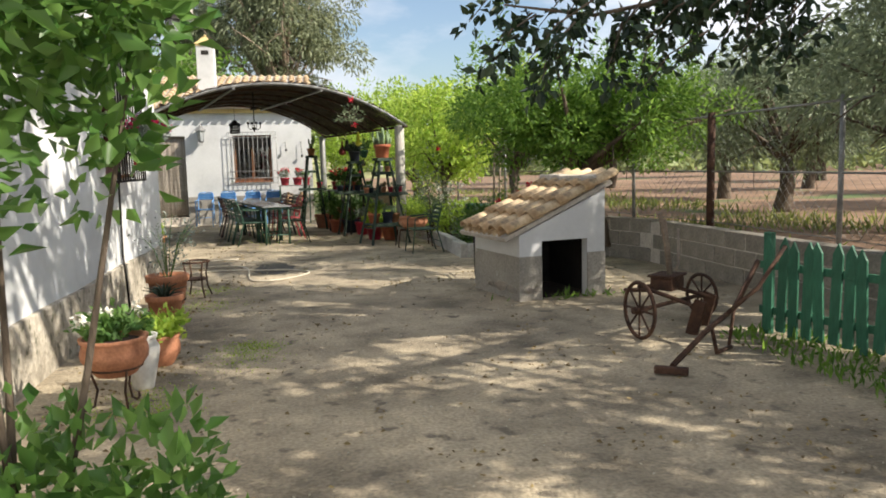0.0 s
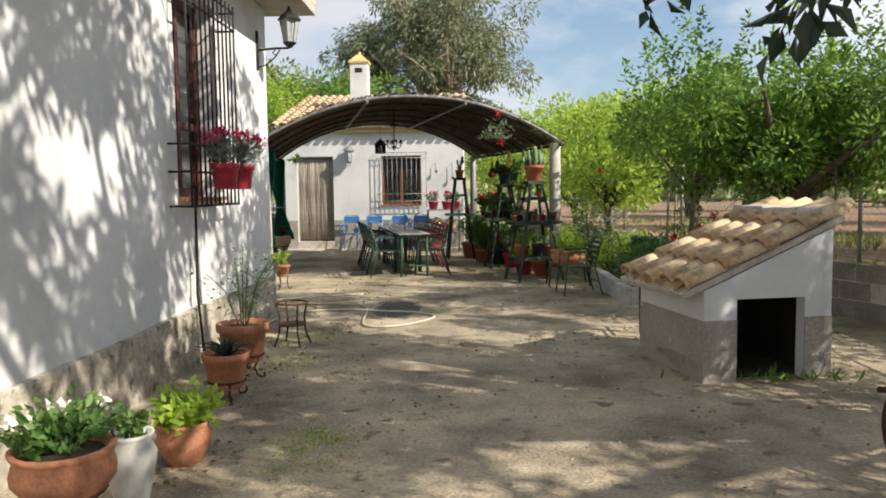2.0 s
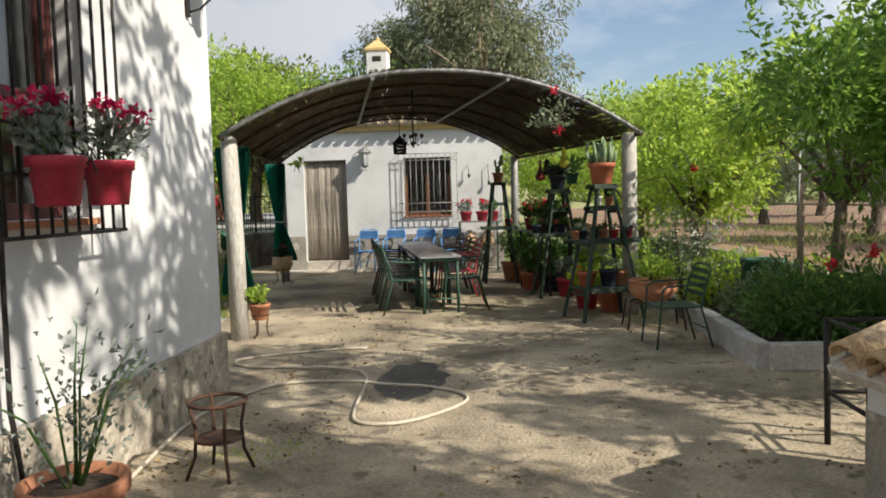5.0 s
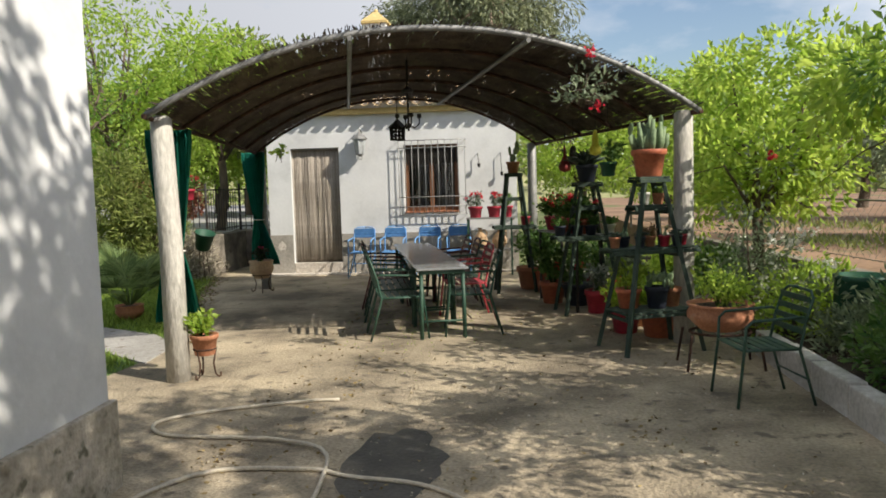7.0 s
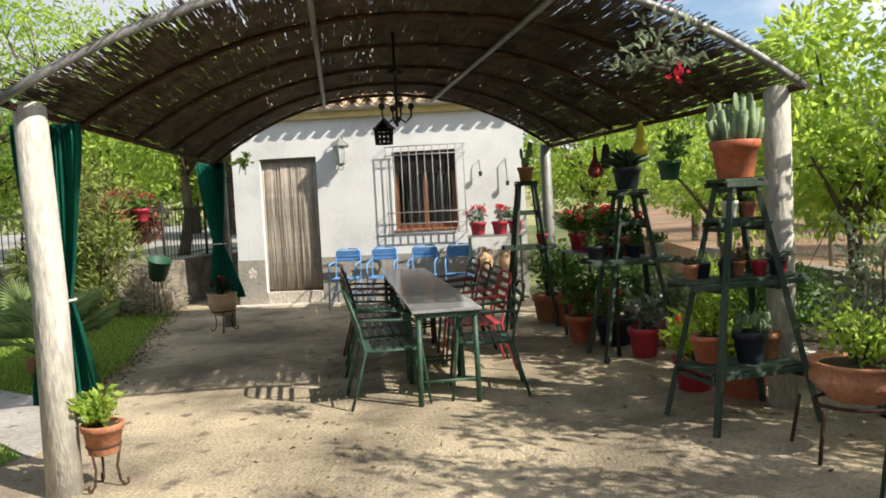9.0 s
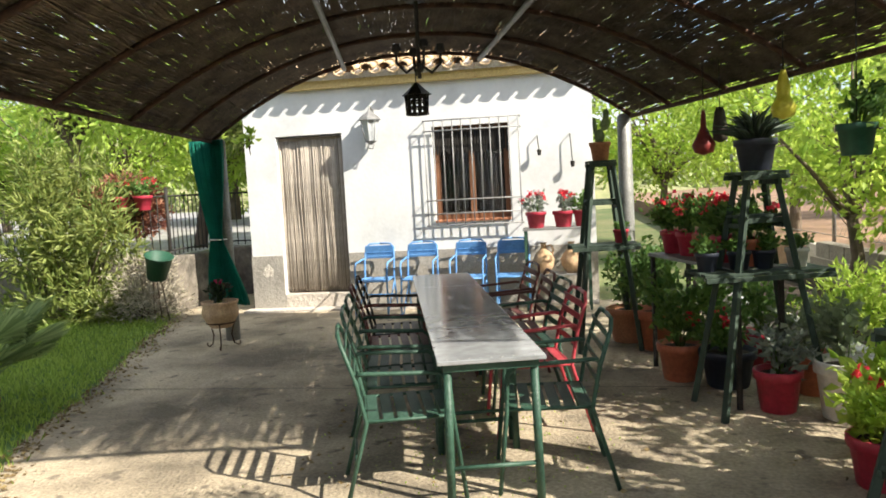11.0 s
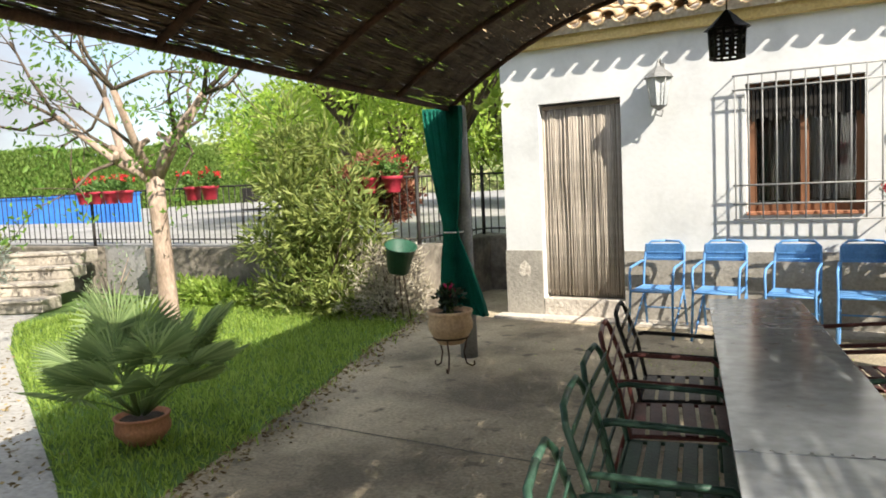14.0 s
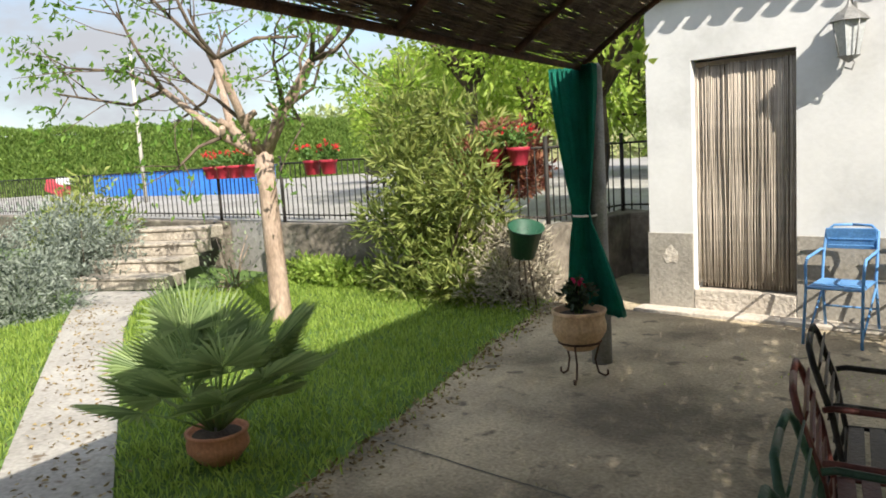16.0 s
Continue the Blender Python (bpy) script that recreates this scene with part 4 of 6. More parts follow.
chairs = {
    "green": chair("garden_chair", "worn green metal slatted garden chair", M["green_paint"], M["green_paint"]),
    "maroon": chair("garden_chair", "maroon metal slatted garden chair", M["maroon"], M["maroon"]),
    "red": chair("garden_chair", "bright red metal slatted garden chair", M["red_paint"], M["red_paint"]),
    "brown": chair("garden_chair", "dark brown metal slatted garden chair", M["iron"], M["brown_paint"]),
    "blue": chair("garden_chair", "faded blue metal chair against the white wall", M["blue_paint"], M["blue_paint"], group="blue chairs along the wall", slats=0, w=0.19),
}
A = Vector((-0.225, 0.974, 0))
N0 = Vector((1.93, 14.45, 0))
used = set()


def seat(kind, p, rz):
    if kind in used:
        return copy_thing(chairs[kind], pose(p.x, p.y, 0, 0, 0, rz))
    used.add(kind)
    chairs[kind].matrix_basis = pose(p.x, p.y, 0, 0, 0, rz)
    return chairs[kind]


for k, x, y, rz in (("green", 1.45, 14.7, -74), ("green", 1.3, 15.3, -76), ("green", 1.19, 15.78, -78), ("maroon", 1.07, 16.3, -75), ("brown", 0.98, 16.8, -77)):
    seat(k, Vector((x, y, 0)), rz)
for k, x, y, rz in (("green", 2.16, 14.86, 96), ("red", 2.05, 15.7, 103), ("green", 1.97, 16.2, 104), ("maroon", 1.86, 16.7, 101), ("maroon", 1.72, 17.3, 106)):
    seat(k, Vector((x, y, 0)), rz)
for i, x in enumerate((-0.03, 0.53, 1.14, 1.68)):
    seat("blue", Vector((x, 20.02 + 0.02 * (i % 2), 0)), 180 + 4 * math.sin(i * 3))
low = copy_thing(chairs["green"], pose(4.3, 12.34, 0, 0, 0, 98))
low.scale = (0.9, 0.9, 0.9)
tagged(low, "small worn green metal garden chair beside the flower bed", "chair", "metal chairs")


def table(label, along0, along1, legs_in):
    c = N0 + A * ((along0 + along1) / 2)
    th = thing("garden_table", label, "table", tuple(c), 13.0, "tables set end to end")
    L, w = along1 - along0 - 0.006, 0.52
    part("tabletop", box(bm_new(), (0, 0, 0.712), (w, L, 0.022), 0, 0.004), M["zinc"], th)
    part("apron", box(bm_new(), (0, 0, 0.68), (w - 0.06, L - 0.06, 0.04), 0, 0.004), M["green_paint"], th)
    for sx in (-1, 1):
        for sy in (-1, 1):
            part("leg", tube(bm_new(), [(sx * (w / 2 - 0.04), sy * (L / 2 - legs_in), 0), (sx * (w / 2 - 0.05), sy * (L / 2 - legs_in), 0.67)], 0.021, 8), M["green_paint"], th)
    for sy in (-1, 1):
        part("stretcher", tube(bm_new(), [(-w / 2 + 0.05, sy * (L / 2 - legs_in), 0.18), (w / 2 - 0.05, sy * (L / 2 - legs_in), 0.18)], 0.012, 6), M["green_paint"], th)
    for k in range(9):
        part("rivet", lathe(bm_new(), [(0.005, 0), (0.004, 0.002)], 6, (-w / 2 + 0.05 + (w - 0.1) * k / 8, -L / 2 + 0.015, 0.7235)), M["grey_iron"], th)
    return th


table("small galvanised metal table with green legs", 0.0, 0.84, 0.06)
table("long galvanised metal table with green legs", 0.84, 2.62, 0.1)
table("galvanised metal table end reflecting the window", 2.62, 3.52, 0.06)


# ---- pots and plants ----
def pot_part(th, r, h, material, style="taper", z=0.0, seg=20):
    if style == "belly":
        prof = [(r * 0.55, 0), (r * 0.62, h * 0.04), (r * 0.98, h * 0.45), (r * 1.0, h * 0.62), (r * 0.93, h * 0.84), (r * 0.98, h * 0.9), (r * 1.02, h), (r * 0.9, h), (r * 0.86, h * 0.88)]
    elif style == "urn":
        prof = [(r * 0.55, 0), (r * 0.6, h * 0.05), (r * 0.95, h * 0.6), (r * 1.0, h * 0.75), (r * 0.8, h * 0.9), (r * 0.9, h * 0.96), (r * 0.92, h), (r * 0.8, h), (r * 0.74, h * 0.9)]
    elif style == "square":
        prof = [(r * 0.8, 0), (r, h * 0.98), (r, h), (r * 0.92, h), (r * 0.9, h * 0.85)]
    else:
        prof = [(r * 0.68, 0), (r * 0.72, h * 0.03), (r * 0.9, h * 0.78), (r * 1.0, h * 0.79), (r * 1.02, h * 0.98), (r, h), (r * 0.91, h), (r * 0.87, h * 0.86)]
    part("pot", lathe(bm_new(), prof, seg, (0, 0, z)), material, th)
    part("soil", lathe(bm_new(), [(r * 0.88, h * 0.82), (r * 0.8, h * 0.88), (r * 0.2, h * 0.9)], 14, (0, 0, z)), M["earth"], th)
    return z + h * 0.88


def bushy(th, z, w, h, n_, size, mat, seed, flower=None, fn=0, base=(0, 0), spread=0.5, width=0.55):
    g_ = np.random.default_rng(seed)
    bm = bm_new()
    p, d, fp, fd = [], [], [], []
    for i in range(max(5, int(n_ / 40))):
        an, q = g_.uniform(0, 6.283), g_.uniform(0.15, 1)
        tip = np.array([base[0] + math.cos(an) * w * q, base[1] + math.sin(an) * w * q, z + h * (1.05 - 0.5 * q * g_.uniform(0.5, 1))])
        tube(bm, [(base[0] + 0.02 * math.cos(an), base[1] + 0.02 * math.sin(an), z - 0.02), tuple((tip + np.array([base[0], base[1], z])) / 2 + np.array([0, 0, h * 0.12])), tuple(tip)], [0.006, 0.005, 0.002], 4)
        for _ in range(40):
            s = g_.uniform(0.25, 1.0)
            c = np.array([base[0], base[1], z]) * (1 - s) + tip * s + g_.normal(0, 1, 3) * w * 0.16
            c[2] = max(c[2], z - 0.05)
            p.append(c)
            d.append([math.cos(an) * q, math.sin(an) * q, 0.5])
        if flower and i < fn:
            for _ in range(16):
                fp.append(tip + g_.normal(0, 1, 3) * 0.018 + np.array([0, 0, 0.03]))
                fd.append(g_.normal(0, 1, 3))
    part("stalk", bm, M["pot_leaf"], th)
    leaves("foliage", p, d, size, mat, th, width=width, seed=seed, spread=spread)
    if fp:
        tagged(leaves("blossom", fp, fd, 0.035, flower, th, width=0.9, seed=seed + 1), kind="stuff")


def spiky(th, z, n_, length, mat, seed, width=0.1, flat=0.4):
    g_ = np.random.default_rng(seed)
    bm = bm_new()
    for i in range(n_):
        an, el = g_.uniform(0, 6.283), g_.uniform(flat, 1.3)
        L = length * g_.uniform(0.7, 1.1)
        o = Vector((math.cos(an), math.sin(an), 0))
        a, b, c = Vector((0, 0, z)) + o * 0.02, Vector((0, 0, z)) + o * L * 0.55 * math.cos(el) + Vector((0, 0, L * 0.55 * math.sin(el))), Vector((0, 0, z)) + o * L * math.cos(el) * 1.1 + Vector((0, 0, L * math.sin(el) * 0.72))
        tube(bm, [tuple(a), tuple(b), tuple(c)], [length * width * 0.5, length * width * 0.42, 0.002], 5)
    part("rosette", bm, mat, th)


def pads(th, z, spec, s=1.0):
    for x, y, h, r, lean in spec:
        bm = bm_new()
        bmesh.ops.create_uvsphere(bm, u_segments=12, v_segments=8, radius=1, matrix=pose(x, y, z + h, 0, lean, (x * 500) % 90) @ Matrix.Diagonal((r * s, r * 0.28 * s, r * 1.45 * s, 1)))
        for f in bm.faces:
            f.smooth = True
        part("pad", bm, M["cactus"], th)


def iron_stand(th, z, r):
    for i in range(3):
        an = 2.094 * i + 0.5
        c, s = math.cos(an), math.sin(an)
        pts = [(c * r * 0.95, s * r * 0.95, z + 0.02), (c * r * 0.7, s * r * 0.7, z * 0.55), (c * r * 0.85, s * r * 0.85, z * 0.15), (c * r * 1.15, s * r * 1.15, 0.01), (c * r * 1.3, s * r * 1.3, 0.02), (c * r * 1.28, s * r * 1.28, 0.05)]
        part("stand_leg", tube(bm_new(), pts, 0.0075, 6), M["rust"], th, "thin curled iron leg")
    part("stand_ring", tube(bm_new(), [(r * 0.97 * math.cos(q), r * 0.97 * math.sin(q), z + 0.03) for q in (6.283 * i / 20 for i in range(20))], 0.008, 6, True), M["rust"], th, "iron ring")


def planted(label, at, r, h, material, kind, seed, style="taper", stand=0.0, group="potted plants", w=None, tall=None, n_=240, size=0.05, mat=None, flower=None, fn=0):
    th = thing("potted_plant", label, "potted plant", at, (seed * 37) % 360, group)
    if stand:
        iron_stand(th, stand, r * 0.8)
    z = pot_part(th, r, h, material, style, max(0.0, stand - 0.02) if stand else 0.0)
    w, tall = w or r * 1.4, tall or r * 1.5
    if kind == "bush":
        bushy(th, z, w, tall, n_, size, mat or M["pot_leaf"], seed, flower, fn)
    elif kind == "spiky":
        spiky(th, z, n_ if n_ < 100 else 24, tall, mat or M["aloe"], seed)
    elif kind == "cactus":
        g_ = random.Random(seed)
        pads(th, z, [(g_.uniform(-r, r) * 0.7, g_.uniform(-r, r) * 0.7, tall * g_.uniform(0.25, 0.9), tall * 0.2, g_.uniform(-25, 25)) for _ in range(9)])
    return th


TC, RP, BP, DP, WP = M["terracotta"], M["red_plastic"], M["brick_plastic"], M["dark_plastic"], M["white_plastic"]
# along the house wall
planted("wide terracotta bowl with white flowers on an iron stand", (1.24, 4.86, 0), 0.195, 0.23, TC, "bush", 1, "belly", 0.24, w=0.2, tall=0.15, n_=420, size=0.06, mat=M["pot_leaf"], flower=M["white_flower"], fn=4)
planted("tall dirty white urn with a bare twig", (1.3, 5.3, 0), 0.115, 0.36, WP, "bush", 2, "urn", w=0.08, tall=0.15, n_=60, size=0.04)
planted("brown clay pot with lush green foliage", (1.31, 5.9, 0), 0.14, 0.23, TC, "bush", 3, "belly", w=0.22, tall=0.15, n_=520, size=0.06, mat=M["lime"])
planted("terracotta pot with a small aloe in an iron stand", (1.14, 7.14, 0), 0.165, 0.25, TC, "spiky", 4, "taper", 0.1, tall=0.2, n_=26)
planted("terracotta pot with a straggly leggy plant", (1.06, 7.8, 0), 0.2, 0.3, TC, "bush", 5, "taper", 0.14, w=0.36, tall=0.66, n_=360, size=0.035, mat=M["lavender"])
planted("terracotta pot with yellow-green plant by the post", (0.08, 12.98, 0), 0.115, 0.17, TC, "bush", 6, "taper", 0.22, w=0.14, tall=0.2, n_=240, size=0.05, mat=M["lime"])
planted("pale clay pot with dark foliage in an iron stand", (-1.21, 18.17, 0), 0.185, 0.27, M["clay_pale"], "bush", 7, "belly", 0.24, w=0.17, tall=0.2, n_=240, size=0.06, mat=M["carob"], flower=M["pink_flower"], fn=2)
# potted plants standing on the floor by the shelves
for a in (
    ("red plastic pot with a thin green bush", (3.6, 15.95, 0), 0.15, 0.27, RP, 11, 0.2, 0.34, 300, "lavender"),
    ("dark blue plastic pot with low foliage", (3.42, 16.55, 0), 0.2, 0.27, DP, 12, 0.24, 0.3, 320, "pot_leaf"),
    ("brick-red pot with a broad-leaved bush", (3.12, 16.75, 0), 0.17, 0.28, BP, 13, 0.28, 0.55, 520, "pot_leaf"),
    ("white plastic tub with leggy foliage", (3.95, 15.8, 0), 0.18, 0.36, WP, 14, 0.22, 0.4, 260, "olive"),
    ("terracotta pot with a tall leafy shrub", (2.86, 18.15, 0), 0.2, 0.32, TC, 15, 0.3, 0.7, 600, "pot_leaf"),
    ("large brick-red pot with dense foliage", (3.1, 17.8, 0), 0.22, 0.36, BP, 16, 0.3, 0.6, 560, "pot_leaf"),
    ("grey pot with a leafy shrub", (3.45, 17.4, 0), 0.18, 0.3, M["block"], 17, 0.28, 0.5, 420, "pot_leaf"),
    ("red pot with bushy foliage", (3.75, 17.0, 0), 0.18, 0.3, RP, 18, 0.28, 0.5, 420, "pot_leaf"),
    ("brick-red pot with grey-green foliage", (3.95, 16.35, 0), 0.17, 0.28, BP, 19, 0.25, 0.4, 380, "olive"),
    ("red plastic pot with small red flowers", (3.75, 14.75, 0), 0.16, 0.25, RP, 20, 0.22, 0.3, 380, "lime"),
    ("brick-red pot with fresh green foliage", (4.05, 14.55, 0), 0.2, 0.26, BP, 21, 0.3, 0.32, 560, "lime"),
    ("terracotta pot with lush foliage", (3.95, 15.15, 0), 0.17, 0.26, TC, 22, 0.26, 0.35, 460, "lime"),
):
    planted(a[0], a[1], a[2], a[3], a[4], "bush", a[5], w=a[6], tall=a[7], n_=a[8], size=0.07, mat=M[a[9]], flower=M["red_flower"] if a[5] in (20, 12) else None, fn=4)
planted("low wide clay bowl of fresh green herbs", (4.3, 13.3, 0.3), 0.26, 0.22, TC, "bush", 23, "belly", w=0.32, tall=0.3, n_=520, size=0.05, mat=M["lime"])


# ---- pyramid plant stands ----
def plant_stand(label, at, rz, h, base, levels):
    """Four leaning legs and shelves of slats."""
    th = thing("plant_stand", label, "plant stand", at, rz, "wooden plant stands")
    for sx in (-1, 1):
        for sy in (-1, 1):
            bm = bm_new()
            a, b = Vector((sx * base, sy * base * 0.72, 0)), Vector((sx * 0.09, sy * 0.08, h - 0.02))
            d = b - a
            box(bm, tuple((a + b) / 2), (0.036, 0.036, d.length))
            q = d.to_track_quat("Z", "Y").to_matrix().to_4x4()
            c = (a + b) / 2
            bmesh.ops.transform(bm, matrix=Matrix.Translation(c) @ q @ Matrix.Translation(-c), verts=bm.verts)
            part("leg", bm, M["dark_green_wood"], th)
    for z, w, dp in levels:
        k = max(2, round(dp / 0.09))
        for i in range(k):
            y = -dp / 2 + dp * (i + 0.5) / k
            part("shelf_slat", box(bm_new(), (0, y, z), (w, dp / k - 0.012, 0.02), random.uniform(-0.6, 0.6), 0.003), M["dark_green_wood"], th)
        for sy in (-1, 1):
            part("shelf_rail", box(bm_new(), (0, sy * dp / 2, z - 0.027), (w, 0.022, 0.032), 0, 0.003), M["dark_green_wood"], th)
        for sx in (-1, 1):
            part("shelf_rail", box(bm_new(), (sx * (base * (1 - z / h) + 0.09 * z / h), 0, z - 0.06), (0.025, dp, 0.03), 0, 0.003), M["dark_green_wood"], th)
    return th


S1, S2, S3 = Vector((3.86, 13.98, 0)), Vector((3.5, 16.0, 0)), Vector((2.64, 17.85, 0))
plant_stand("dark green wooden pyramid stand with cactus pots", tuple(S1), 20, 1.55, 0.38, ((1.55, 0.3, 0.22), (1.3, 0.38, 0.18), (0.92, 0.86, 0.28), (0.36, 0.7, 0.4)))
plant_stand("dark green wooden pyramid stand with aloe pots", tuple(S2), 12, 1.52, 0.34, ((1.52, 0.3, 0.26), (1.25, 0.32, 0.18), (0.9, 0.82, 0.36)))
plant_stand("slender dark green wooden stand with a cactus", tuple(S3), 8, 1.68, 0.27, ((1.68, 0.24, 0.22), (1.34, 0.3, 0.16), (0.94, 0.6, 0.3)))


def on(S, dx, dy, z, rz=18):
    c, s = math.cos(radians(rz)), math.sin(radians(rz))
    return (S.x + c * dx - s * dy, S.y + s * dx + c * dy, z + 0.011)


gp = planted("small green plastic pot of trailing leaves hanging under the pergola", (3.57, 14.55, 1.58), 0.085, 0.14, M["green_plastic"], "bush", 29, w=0.16, tall=0.2, n_=220, size=0.05, mat=M["pot_leaf"])
part("hanger_wire", tube(bm_new(), [(0, 0, 0.1), (0, 0, 0.86)], 0.003, 4), M["iron"], gp)
big = planted("terracotta pot of grey-green columnar cactus", on(S1, 0, 0, 1.55), 0.155, 0.24, BP, "none", 30)
g_ = random.Random(3)
for i in range(19):
    x, y = g_.uniform(-0.11, 0.11), g_.uniform(-0.1, 0.1)
    tube_pts = [(x, y, 0.2), (x * 1.3, y * 1.3, 0.3), (x * 1.5 + g_.uniform(-0.02, 0.02), y * 1.5, 0.34 + g_.uniform(0.0, 0.16))]
    part("stem", tube(bm_new(), tube_pts, [0.02, 0.026, 0.016], 8), M["cactus"], big)
pads(big, 0.22, [(-0.16, 0.02, 0.1, 0.045, -35), (-0.2, 0, 0.2, 0.042, -30), (0.12, 0.02, 0.16, 0.05, 20), (0.14, 0, 0.27, 0.045, 10), (0.05, 0.03, 0.26, 0.05, -8)])
planted("small white pot hanging in the stand", on(S1, -0.05, 0, 1.3), 0.055, 0.11, WP, "bush", 31, w=0.05, tall=0.05, n_=40, size=0.02)
planted("small terracotta pot in the stand", on(S1, 0.09, 0, 1.3), 0.055, 0.1, TC, "bush", 32, w=0.05, tall=0.05, n_=40, size=0.02)
for i, (dx, m_, kd) in enumerate(((-0.33, TC, "spiky"), (-0.22, DP, "cactus"), (-0.11, DP, "spiky"), (0.02, TC, "bush"), (0.13, RP, "cactus"), (0.24, DP, "spiky"), (0.35, RP, "spiky"))):
    planted("small %s pot with a succulent on the stand shelf" % {id(TC): "terracotta", id(DP): "dark plastic", id(RP): "red plastic"}[id(m_)], on(S1, dx, random.uniform(-0.06, 0.06), 0.92), 0.052, 0.1, m_, kd, 40 + i, w=0.06, tall=0.09, n_=60, size=0.03, mat=M["dry"] if kd == "bush" else None)
planted("dark plastic pot of round cactus on the low shelf", on(S1, 0.06, -0.02, 0.36), 0.11, 0.2, DP, "cactus", 50, tall=0.16)
planted("terracotta pot of cactus on the low shelf", on(S1, 0.24, 0.06, 0.36), 0.1, 0.17, TC, "cactus", 51, tall=0.14)
planted("terracotta pot with foliage on the low shelf", on(S1, -0.16, 0.1, 0.36), 0.12, 0.18, BP, "bush", 52, w=0.16, tall=0.24, n_=280, size=0.05, mat=M["lime"])
planted("dark pot of trailing pencil-leaved succulent", on(S2, 0, 0, 1.52, 12), 0.13, 0.2, DP, "spiky", 53, tall=0.32, n_=70)
for i, dx in enumerate((-0.33, -0.12, 0.04, 0.26)):
    planted(("white plastic pot of small foliage", "dark plastic pot of succulents")[i != 3], on(S2, dx, 0, 0.9, 12), 0.075, 0.12, WP if i == 3 else DP, "bush", 60 + i, w=0.09, tall=0.1, n_=90, size=0.04)
planted("terracotta pot with a small prickly pear", on(S3, 0, 0, 1.68, 8), 0.095, 0.16, TC, "none", 70)
pads(thing("prickly_pear", "small dark prickly pear pads growing in its pot", "cactus", on(S3, 0, 0, 1.68, 8)), 0.14, [(0, 0, 0.07, 0.045, 5), (-0.04, 0, 0.17, 0.05, -20), (0.05, 0, 0.18, 0.045, 25), (0.06, 0, 0.26, 0.035, 5)])
planted("small red pot on the slender stand", on(S3, 0.16, 0, 0.94, 8), 0.07, 0.12, RP, "bush", 71, w=0.06, tall=0.08, n_=60, size=0.03)


# ---- side tables with flowers ----
def shelf_table(label, at, rz, w, d, h, material, low=None):
    th = thing("plant_table", label, "table", at, rz)
    part("tabletop", box(bm_new(), (0, 0, h - 0.012), (w, d, 0.024), 0, 0.004), M["grey_iron"], th)
    for sx in (-1, 1):
        for sy in (-1, 1):
            part("leg", box(bm_new(), (sx * (w / 2 - 0.03), sy * (d / 2 - 0.03), (h - 0.024) / 2), (0.03, 0.03, h - 0.024), 0, 0.003), material, th)
    if low:
        part("low_shelf", box(bm_new(), (0, 0, low), (w - 0.1, d - 0.04, 0.02), 0, 0.003), M["grey_iron"], th)
    return th


shelf_table("green-legged metal table with geraniums and clay jugs", (2.22, 20.05, 0), 0, 0.8, 0.36, 0.98, M["green_paint"], 0.42)
for i, x in enumerate((1.98, 2.3, 2.52)):
    planted("red pot of red and pink geraniums", (x, 20.02, 0.981), 0.125 - 0.02 * (i == 2), 0.19, RP, "bush", 80 + i, w=0.17, tall=0.22, n_=260, size=0.05, mat=M["lavender"] if i < 2 else M["pot_leaf"], flower=M["red_flower"], fn=6 if i < 2 else 0, group="red geranium pots")
for x in (2.05, 2.38):
    jug = thing("clay_jug", "pale unglazed clay water jug with handle", "jug", (x, 20.03, 0.43))
    part("body", lathe(bm_new(), [(0.06, 0), (0.12, 0.09), (0.13, 0.16), (0.1, 0.23), (0.035, 0.3), (0.03, 0.34), (0.045, 0.37)], 18), M["clay_pale"], jug)
    part("handle", tube(bm_new(), [(0.03, 0, 0.33), (0.09, 0, 0.34), (0.12, 0, 0.28), (0.1, 0, 0.22)], 0.011, 6), M["clay_pale"], jug)
shelf_table("dark metal table carrying a row of geranium pots", (3.32, 16.6, 0), -72, 1.3, 0.36, 0.92, M["iron"])
for i in range(5):
    q = -0.52 + 0.26 * i
    planted("red pot of bright red geraniums", (3.32 + 0.309 * q, 16.6 - 0.951 * q, 0.921), 0.12, 0.18, (RP, RP, BP, RP, BP)[i], "bush", 90 + i, w=0.19, tall=0.26, n_=320, size=0.06, flower=M["red_flower"], fn=4 if i in (0, 1, 3) else 1, group="red geranium pots")
bench = thing("iron_bench", "low rusted iron stand carrying the herb bowl", "stand", (4.3, 13.3, 0))
for sx in (-1, 1):
    for sy in (-1, 1):
        part("leg", tube(bm_new(), [(sx * 0.3, sy * 0.2, 0), (sx * 0.26, sy * 0.17, 0.29)], 0.011, 6), M["rust"], bench)
part("ring", tube(bm_new(), [(0.24 * math.cos(q), 0.2 * math.sin(q), 0.285) for q in (6.283 * i / 18 for i in range(18))], 0.011, 6, True), M["rust"], bench)

# pots hung on the house grille
for y, m_, s in ((8.16, RP, 5), (8.58, M["red_plastic"], 8)):
    pt = planted("hanging dark red pot of crimson geraniums on the grille", (HX + 0.32, y, 1.46), 0.12, 0.21, m_, "bush", 100 + s, w=0.2, tall=0.26, n_=320, size=0.05, mat=M["lavender"], flower=M["pink_flower"], fn=8, group="hanging geranium pots")
    part("hook", tube(bm_new(), [(0.0, 0.115, 0.17), (-0.0, 0.14, 0.2), (0, 0.16, 0.14)], 0.005, 5), M["iron"], pt)


